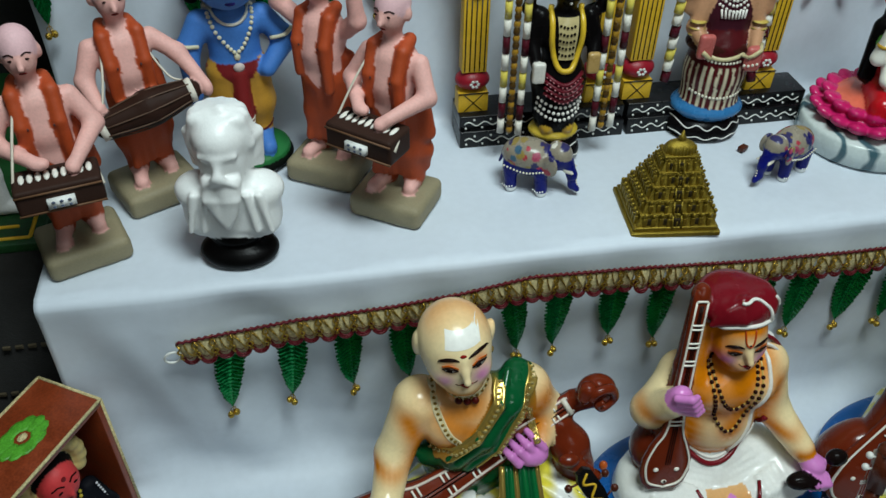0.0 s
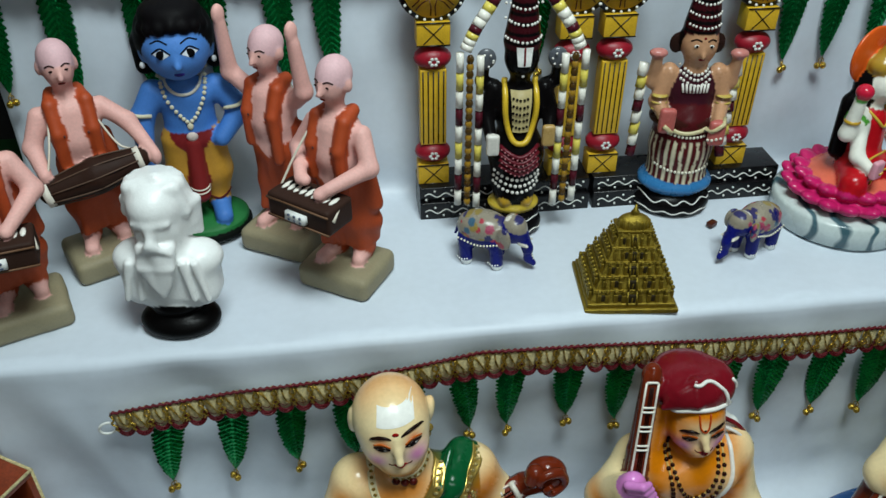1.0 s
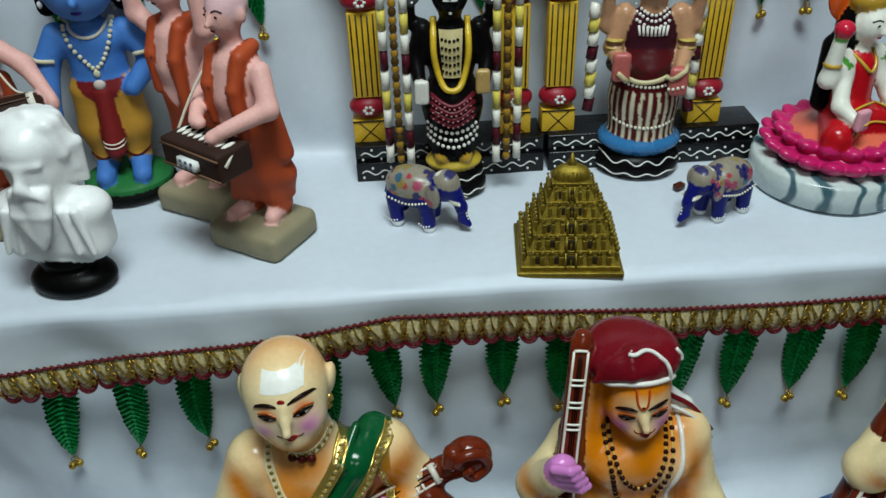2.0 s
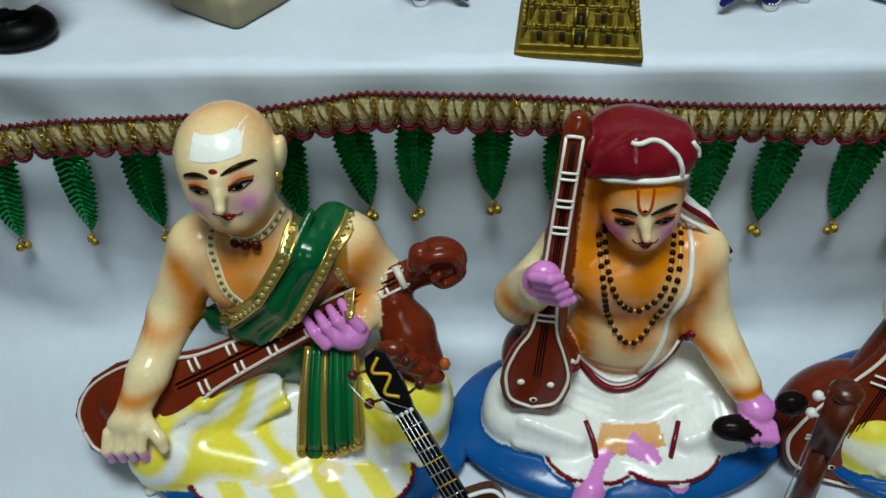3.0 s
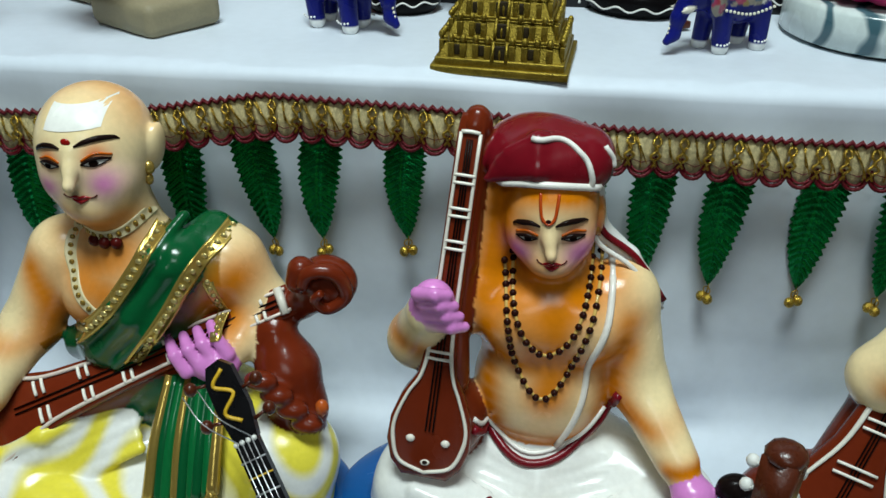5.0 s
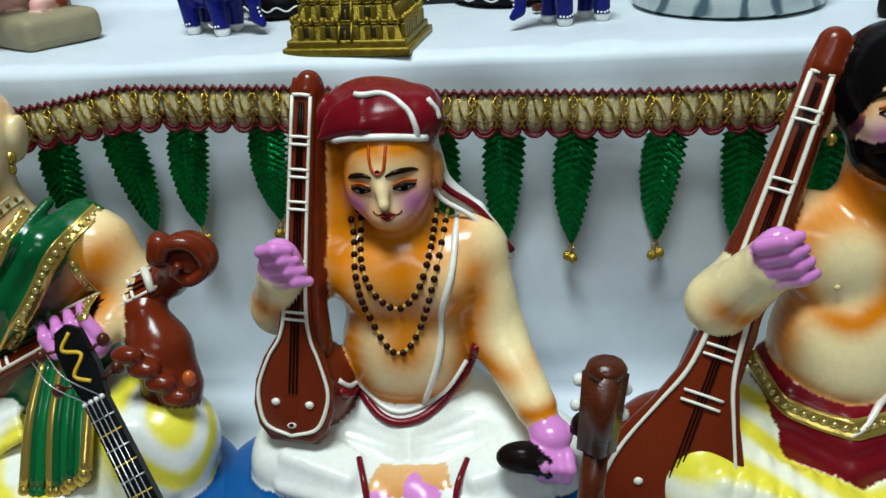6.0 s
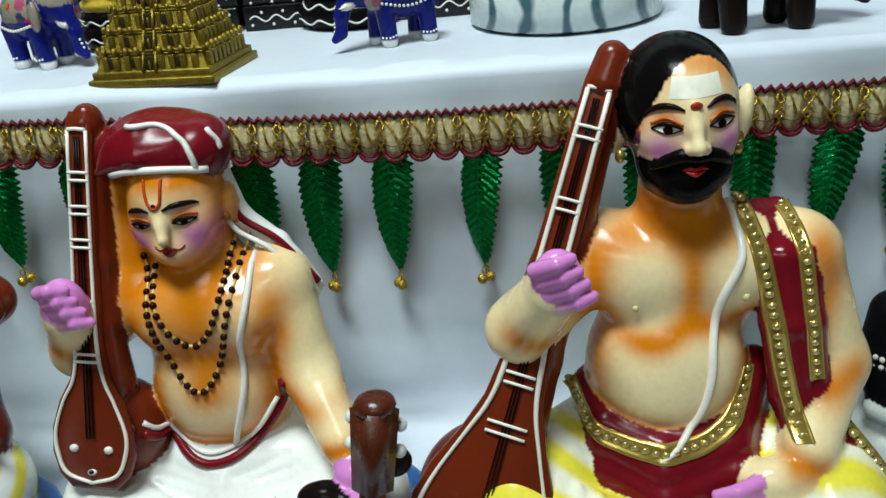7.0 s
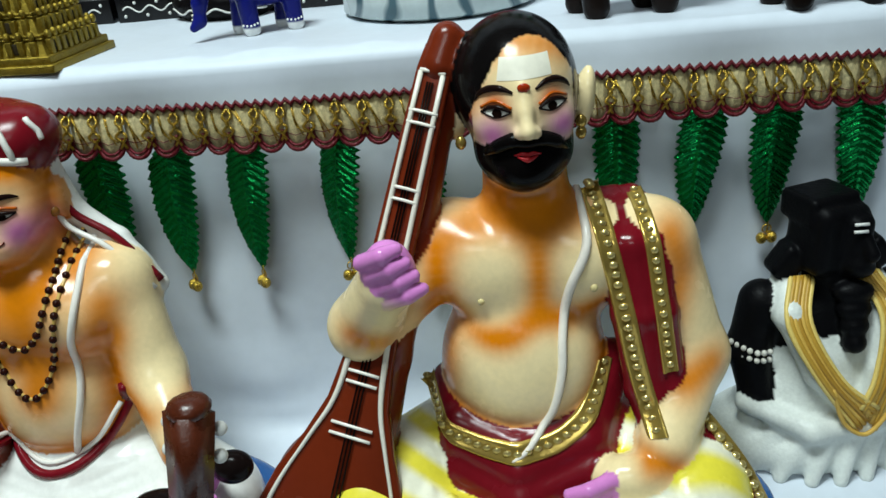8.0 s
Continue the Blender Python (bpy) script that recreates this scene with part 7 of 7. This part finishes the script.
MARBLE = marble()
lotus_goddess()
bm = bmesh.new()
bm_box(bm, (0, 0, 0.003), (0.006, 0.004, 0.003), 0.001)
cap = part("paint_chip", bm, BROWNWOOD, None)
cap.location, cap.rotation_euler = (0.443, 0.204, TOP + 0.001), (0, 0, 0.5)
tagged(cap, "small brown wooden chip lying on the cloth", "chip")

# ---- miniature instruments, side things and the dark figure ----
def mini_guitar():
    N, H, d = Vector((0.157, -0.172, 0.122)), None, Vector((0.033, -0.03, -0.053)).normalized()
    nrm = Vector((0.05, -0.85, 0.5))
    nrm = (nrm - nrm.dot(d) * d).normalized()
    side = d.cross(nrm).normalized()
    t = thing("miniature_guitar", N, "miniature brown guitar with black fingerboard leaning upright", "guitar")

    def at(a, c, lift=0.0):
        return a * side + c * d + lift * nrm

    def board(name, outline, z0, z1, mat, parent, label=""):
        bm = bmesh.new()
        lo = [bm.verts.new(at(a, c, z0)) for a, c in outline]
        hi = [bm.verts.new(at(a, c, z1)) for a, c in outline]
        n = len(outline)
        bm.faces.new(hi)
        bm.faces.new(lo[::-1])
        for i in range(n):
            bm.faces.new((lo[i], lo[(i + 1) % n], hi[(i + 1) % n], hi[i]))
        bmesh.ops.recalc_face_normals(bm, faces=bm.faces)
        ob = part(name, bm, mat, parent, label)
        ob.data.shade_flat()
        return ob
    half = spline([(0.0, 0.082), (0.026, 0.088), (0.03, 0.104), (0.021, 0.122), (0.034, 0.146), (0.026, 0.17), (0.0, 0.178)], 6)
    ring = [(p[0], p[1]) for p in half] + [(-p[0], p[1]) for p in half[-2:0:-1]]
    body = board("body", ring, -0.016, -0.001, BROWNWOOD, t)
    bm = bmesh.new()
    bm_tube(bm, [at(a * 0.985, c, -0.0005) for a, c in ring + ring[:1]], 0.0018, 6)
    part("binding", bm, WHITEPAINT, body, "white edge binding")
    neck = board("fingerboard", [(-0.0075, 0.0), (0.0075, 0.0), (0.009, 0.115), (-0.009, 0.115)], -0.004, 0.003, BLACKWOOD, t, "black fingerboard")
    for i in range(11):
        bm = bmesh.new()
        bm_tube(bm, [at(-0.0082, 0.012 + 0.0105 * i, 0.0034), at(0.0082, 0.012 + 0.0105 * i, 0.0034)], 0.0006, 4)
        part("fret", bm, YELLOWPAINT if i % 2 else STRING, neck)
    head = board("headstock", [(-0.0075, 0.0), (-0.011, -0.02), (-0.01, -0.046), (-0.004, -0.052), (0.005, -0.05), (0.0095, -0.04), (0.01, -0.02), (0.0075, 0.0)], -0.006, 0.001, BLACKWOOD, t)
    bm = bmesh.new()
    bm_tube(bm, spline([at(-0.004, -0.046, 0.0015), at(0.005, -0.038, 0.0015), at(-0.005, -0.03, 0.0015), at(0.005, -0.02, 0.0015), at(-0.003, -0.012, 0.0015)], 6), 0.0014, 5)
    part("inlay", bm, YELLOWPAINT, head, "yellow painted scroll")
    bm = bmesh.new()
    for a in (-0.006, -0.002, 0.002, 0.006):
        bm_ball(bm, at(a, 0.0, 0.004), 0.0018, 8, 5)
    part("nut", bm, WHITEPAINT, neck)
    for a in (-0.005, -0.0017, 0.0017, 0.005):
        bm = bmesh.new()
        bm_tube(bm, [at(a, -0.002, 0.0052), at(a * 1.2, 0.15, 0.0052)], 0.0004, 4)
        part("string", bm, STRING, t)
    for sg, c in ((1, -0.04), (1, -0.015), (-1, -0.03), (-1, -0.01)):
        bm = bmesh.new()
        bm_tube(bm, [at(sg * 0.009, c, -0.002), at(sg * 0.018, c - 0.002, -0.002)], 0.0012, 5)
        bm_ball(bm, at(sg * 0.02, c - 0.002, -0.002), (0.0042, 0.0042, 0.0048), 10, 6)
        part("tuning_peg", bm, BROWNWOOD, head)
    for a in ((0.004, 0.0), (-0.006, 0.0)):
        bm = bmesh.new()
        bm_tube(bm, spline([at(a[0], 0.0, 0.004), at(a[0] + 0.012, -0.02, 0.012), at(a[0] + 0.02, -0.04, 0.004)], 5), 0.0004, 4)
        part("loose_string", bm, STRING, t)


def mini_fiddle():
    T, B = Vector((0.472, -0.168, 0.14)), Vector((0.458, -0.198, 0.015))
    t = thing("miniature_fiddle", (0.456, -0.205, LOW), "miniature dark wooden fiddle with white tuning pegs", "fiddle")
    o = Vector((0.456, -0.205, LOW))
    d = (T - B).normalized()
    side = Vector((1, 0, 0))
    nrm = side.cross(d).normalized()
    T, B = T - o, B - o
    bm = bmesh.new()
    bm_tube(bm, [T - d * 0.05, T], [0.012, 0.014], 4)
    bm_ball(bm, T + d * 0.002, (0.0125, 0.012, 0.007), 12, 6)
    box = part("peg_box", bm, BROWNWOOD, t)
    bm = bmesh.new()
    bm_tube(bm, [B, T - d * 0.04], [0.009, 0.0075], 8)
    part("neck", bm, BROWNWOOD, t)
    bm = bmesh.new()
    bm_ball(bm, (0, 0, 0.026), (0.036, 0.024, 0.026), 24, 14)
    part("bowl", bm, BROWNWOOD, t, "dark rounded wooden bowl")
    for i, (sg, k) in enumerate(((-1, 0.008), (1, 0.014), (-1, 0.024), (1, 0.03))):
        p = T - d * k
        bm = bmesh.new()
        bm_tube(bm, [p, p + sg * side * 0.014 - nrm * 0.006], 0.0015, 6)
        bm_ball(bm, p + sg * side * 0.014 - nrm * 0.008, 0.0042, 10, 7)
        part("tuning_peg", bm, WHITEPAINT, box, "round white peg")
    for p in (T - d * 0.012 - nrm * 0.014, T - d * 0.024 - nrm * 0.012):
        bm = bmesh.new()
        bm_ball(bm, p, 0.0042, 10, 7)
        part("tuning_peg", bm, WHITEPAINT, box, "round white peg")
    for x in (-0.0045, -0.0015, 0.0015, 0.0045):
        bm = bmesh.new()
        bm_tube(bm, [T - d * 0.015 + side * x - nrm * 0.0125, B + side * x * 1.4 - nrm * 0.012], 0.0006, 4)
        part("string", bm, STRING, t)
    bm = bmesh.new()
    for k in (0.05, 0.053):
        bm_tube(bm, [T - d * k - side * 0.008 - nrm * 0.0125, T - d * k + side * 0.008 - nrm * 0.0125], 0.0012, 5)
    part("nut", bm, WHITEPAINT, t)


mini_guitar()
mini_fiddle()


def dark_figure():
    """A black stone figure wrapped in white cloth with a gold-edged stole."""
    s = Sculpt(0.0018)
    K, W, G = "08080a", "d4d8d2", "b58d34"
    s.ball((0, 0, 0.012), (0.085, 0.05, 0.028), W, 0.006)
    s.ball((0.005, 0, 0.04), (0.06, 0.042, 0.045), W, 0.012)
    s.ball((0.005, -0.002, 0.075), (0.046, 0.032, 0.04), W, 0.01)
    s.ball((0.004, 0, 0.1), (0.05, 0.026, 0.03), K, 0.006)
    s.chain([(-0.045, 0, 0.118), (-0.054, -0.004, 0.085), (-0.05, -0.016, 0.052)], [0.016, 0.0145, 0.012], K, 0.005)
    s.chain([(0.052, 0, 0.118), (0.06, -0.004, 0.085), (0.056, -0.016, 0.052)], [0.016, 0.0145, 0.012], K, 0.005)
    s.limb((0.0, 0, 0.12), (0.0, -0.002, 0.14), 0.02, 0.018, K, 0.006)
    s.box((-0.004, -0.002, 0.166), (0.021, 0.019, 0.024), K, 0.008, 0.004, rz=16, ry=4)
    s.box((-0.008, 0.004, 0.186), (0.02, 0.017, 0.01), K, 0.004, 0.003, rz=16)
    s.box((0.009, -0.017, 0.166), (0.009, 0.009, 0.018), K, 0.006, 0.006, rz=25)
    s.limb((0.012, -0.026, 0.17), (0.014, -0.03, 0.161), 0.0035, 0.005, K, 0.004)
    s.ball((0.011, -0.022, 0.15), (0.01, 0.009, 0.008), K, 0.005)
    s.box((-0.03, 0, 0.148), (0.009, 0.01, 0.012), K, 0.004, 0.003, ry=35)
    s.box((0.03, -0.004, 0.152), (0.008, 0.009, 0.011), K, 0.004, 0.003, ry=-35)
    for i in range(4):
        s.ball((0.008, -0.024 - 0.003 * i, 0.132 - 0.011 * i), (0.014 - 0.002 * i, 0.008, 0.008), K, 0.003)
    for sg, x1 in ((-1, 0.012), (1, 0.016)):
        s.chain([(sg * 0.028, 0.004, 0.138), (sg * 0.034, -0.022, 0.118), (sg * 0.022 + 0.006, -0.036, 0.08), (x1, -0.044, 0.042)], [0.009, 0.0105, 0.0105, 0.006], W, 0.004)
    for i in range(9):
        a = -1 + i / 4
        s.chain([(0.05 * a, -0.026 + 0.02 * a * a, 0.06), (0.065 * a + 0.01, -0.045 + 0.03 * a * a, 0.03), (0.08 * a, -0.054 + 0.04 * a * a, 0.0)], [0.005, 0.006, 0.005], W, 0.006)
    s.chain([(-0.06, -0.02, 0.05), (-0.02, -0.045, 0.038), (0.04, -0.045, 0.045), (0.07, -0.02, 0.06)], [0.007, 0.008, 0.008, 0.006], W, 0.006)
    s.solve()
    for sg in (-1, 1):
        for k in range(7):
            dx = (0.0026 * k - 0.004) * sg
            col = ("d8bd6a", G, "c9a24a", "a57c28", "c9a24a", G, "d8bd6a")[k]
            s.line([(sg * 0.026 - dx, -0.01, 0.14), (sg * 0.036 - dx, -0.034, 0.117), (sg * 0.023 + 0.006 - dx, -0.048 - 0.001 * (k % 2), 0.08), (0.014 + sg * 0.003 - dx * 0.8, -0.0525, 0.04 + 0.003 * k)], 0.0019, col, n=6)
    s.line([(-0.012, -0.05, 0.075), (-0.004, -0.054, 0.05), (0.012, -0.056, 0.04), (0.028, -0.054, 0.055)], 0.0016, "c9a24a", n=6)
    for z in (0.09, 0.084):
        s.beads([(-0.068, -0.008, z + 0.003), (-0.055, -0.021, z), (-0.04, -0.018, z - 0.002)], 0.0022, 0.0046, "c9c6bc")
    for z in (0.183, 0.188):
        s.line([(0.001, -0.0275, z - 0.006), (0.01, -0.028, z - 0.006)], 0.0012, "d8d8d4", n=2)
    s.make("black_stone_figure", material("black_stone_and_cloth", None, 0.45, 0, 50, 0.08, 0.3), None, "black stone figure wrapped in white cloth with gold stole", "statue", "", pose(0.868, -0.005, LOW + 0.002, 0, 0, 4) @ Matrix.Diagonal((0.98, 1.0, 1.02, 1)))


dark_figure()


def painted_box():
    """An open-fronted painted box with a small doll inside."""
    t = thing("painted_box", (-0.4145, -0.0335, LOW), "red-brown painted wooden box with gold edges, open in front", "box")
    t.rotation_euler = (0, 0, radians(59))
    L, D, H, w = 0.0685, 0.04, 0.212, 0.004
    for name, c, half in (("top_panel", (0, 0, H - w), (L, D, w)), ("back_panel", (0, D - w, H / 2 - w), (L, w, H / 2 - w)), ("floor_panel", (0, 0, w), (L - 2 * w, D - 2 * w, w)),
                          ("side_panel", (L - w, -w, H / 2 - w), (w, D - w, H / 2 - w)), ("side_panel", (-L + w, -w, H / 2 - w), (w, D - w, H / 2 - w))):
        bm = bmesh.new()
        bm_box(bm, c, half, 0.0012)
        part(name, bm, REDWOOD, t)
    for pts in ([(-L, -D, H), (L, -D, H)], [(-L, D, H), (L, D, H)], [(L, -D, H), (L, D, H)], [(-L, -D, H), (-L, D, H)], [(L, -D, 0.004), (L, -D, H)], [(-L, -D, 0.004), (-L, -D, H)]):
        bm = bmesh.new()
        bm_tube(bm, pts, 0.0018, 6)
        part("edge_trim", bm, CREAM, t, "pale gold edge trim")
    bm = bmesh.new()
    for k in range(10):
        a = k * math.pi / 5
        bm_ball(bm, (0.019 * math.cos(a), 0.014 * math.sin(a), H + 0.0004), (0.012, 0.007, 0.0008), 10, 5)
    part("flower", bm, GREENPAINT, t, "green painted flower")
    bm = bmesh.new()
    bm_ball(bm, (0, 0, H + 0.0008), (0.006, 0.0045, 0.0012), 10, 5)
    part("flower_heart", bm, CREAM, t)
    s = Sculpt(0.0019)
    s.ball((0, 0, 0.05), (0.034, 0.022, 0.06), "0f1016", 0.01, tag="dress")
    s.ball((0, -0.006, 0.135), (0.02, 0.018, 0.024), "c8383a", 0.006)
    s.limb((0, 0, 0.1), (0, -0.003, 0.12), 0.011, 0.011, "c8383a", 0.006)
    s.ball((0, 0.005, 0.145), (0.023, 0.016, 0.026), "0c0a0b", 0.004)
    s.limb((0, -0.022, 0.136), (0, -0.025, 0.13), 0.002, 0.003, "c8383a", 0.003)
    for i in range(14):
        a = -0.5 + (math.pi + 1.0) * i / 13
        s.ball((0.031 * math.cos(a), 0.002, 0.145 + 0.033 * math.sin(a)), (0.0085, 0.009, 0.0085), "b8a468", 0.003)
    for sg in (-1, 1):
        s.chain([(sg * 0.028, 0, 0.09), (sg * 0.036, -0.012, 0.06), (sg * 0.012, -0.024, 0.05)], [0.009, 0.008, 0.007], "0f1016", 0.005, "dress")
    s.solve()
    for sg in (-1, 1):
        s.line([(sg * 0.003, 0.144), (sg * 0.008, 0.146), (sg * 0.014, 0.143)], 0.0008, "1c0a0a", 0.0002)
        s.dot(sg * 0.008, 0.139, (0.003, 0.0014), "120808", 0.0002)
        s.beads([(sg * 0.03, -0.012, 0.1), (sg * 0.034, -0.014, 0.07), (sg * 0.03, -0.02, 0.03)], 0.0013, 0.004, "dcdce0")
    s.dot(0, 0.1265, (0.004, 0.0016), "7a0f14", 0.0003)
    s.dot(0, 0.15, (0.0025, 0.004), "7a0f14", 0.0003)
    s.beads([(-0.014, 0.102), (0, 0.09), (0.014, 0.102)], 0.002, 0.0045, "c9b23c", 0.0006)
    s.make("small_doll", MATTE, None, "small red-faced doll with gilt crown inside the box", "doll", "", pose(-0.4145, -0.0335, LOW + 0.009, 0, 0, 0) @ pose(0.016, -0.012, 0, 0, 0, 48) @ Matrix.Scale(1.08, 4))


painted_box()


def side_table():
    t = thing("side_table", (-0.62, 0.35, -0.75), "side table under dark woven cloth with a green top", "table")
    bm = bmesh.new()
    n, hx, hy = 240, 0.222, 0.2
    rows = []
    for k, z in enumerate(np.linspace(0.001, 1.018, 26)):
        row = []
        for i in range(n):
            u = i / n * 4
            s_, f = int(u), u - int(u)
            x, y = ((-hx + 2 * hx * f, -hy), (hx, -hy + 2 * hy * f), (hx - 2 * hx * f, hy), (-hx, hy - 2 * hy * f))[s_]
            w = 0.006 * (1 - z / 1.1) * math.sin(i * 0.7) + 0.003 * noise.noise(Vector((i * 0.2, z * 3, 0)))
            row.append(bm.verts.new((x + (w if s_ % 2 else 0), y + (0 if s_ % 2 else w), z)))
        rows.append(row)
    for a, b in zip(rows, rows[1:]):
        for i in range(n):
            bm.faces.new((a[i], a[(i + 1) % n], b[(i + 1) % n], b[i]))
    bm.faces.new(rows[-1])
    part("table_cloth", bm, BLACKCLOTH, t, "dark woven table cloth")
    bm = bmesh.new()
    bm_box(bm, (0, 0.002, 1.024), (0.219, 0.198, 0.006), 0.002)
    part("green_top", bm, material("dark_green_paint", "123a18", 0.5, 0, 30, 0.3, 0.2), t, "dark green painted top")
    for a, b in (((-0.21, -0.186), (0.205, -0.186)), ((0.205, -0.186), (0.205, 0.186)), ((-0.21, -0.165), (0.19, -0.165))):
        bm = bmesh.new()
        bm_tube(bm, [(a[0], a[1], 1.0305), (b[0], b[1], 1.0305)], 0.0022, 5)
        part("yellow_line", bm, YELLOWPAINT, t, "yellow border line")
    for z in (0.72, 0.8, 0.88):
        for k in range(30):
            bm = bmesh.new()
            bm_box(bm, (-0.21 + 0.0145 * k, -hy - 0.003, z), (0.0045, 0.0016, 0.0025), 0.0006)
            part("woven_band", bm, CLOTHBAND, t)
    bm = bmesh.new()
    bm_box(bm, (-1.0, 0.62, 0.3), (0.6, 0.012, 1.05), 0.004)
    c = part("dark_curtain", bm, BLACKCLOTH, None)
    tagged(c, "plain dark cloth hung behind the side table", "curtain", kind="structure")
    bm = bmesh.new()
    bm_box(bm, (-0.6, 0.02, -0.39), (0.2, 0.11, 0.36), 0.01)
    b = part("dark_drape", bm, BLACKCLOTH, None)
    tagged(b, "black woven cloth over the low side bench", "drape", kind="structure")
    s = Sculpt(0.002)
    s.chain([(0, 0, 0.012), (0.0, 0.002, 0.05), (-0.006, 0.004, 0.1)], [0.012, 0.012, 0.02], "dcdcd8", 0.006)
    s.limb((0, 0, 0.009), (0.022, -0.014, 0.007), 0.009, 0.006, "dcdcd8", 0.005)
    s.ball((-0.012, 0.004, 0.11), (0.024, 0.02, 0.035), "dcdcd8", 0.008)
    s.ball((-0.014, 0.004, 0.16), (0.02, 0.02, 0.024), "dcdcd8", 0.008)
    s.solve()
    for z in (0.06, 0.066):
        s.line([(-0.012, z), (0.0, z - 0.001), (0.012, z)], 0.001, "222222", 0.0004)
    s.make("white_figurine", MATTE, None, "plain white glazed figurine on the dark green table", "figurine", "", pose(-0.452, 0.215, 0.2802, 0, 0, 20))


CLOTHBAND = material("faded_gold_weave", "4a4130", 0.8, 0, 200, 0.4, 0.4)
side_table()
bm = bmesh.new()
bm_tube(bm, [(0.0085 * math.cos(a), 0, 0.0085 * math.sin(a)) for a in np.linspace(0, 2 * math.pi, 28)], 0.0014, 8)
ring = part("plastic_ring", bm, WHITEPAINT, None)
ring.location, ring.rotation_euler = (-0.268, 0.029, 0.206), (0.1, 0, 0.2)
tagged(ring, "small white plastic ring at the garland's end", "ring")
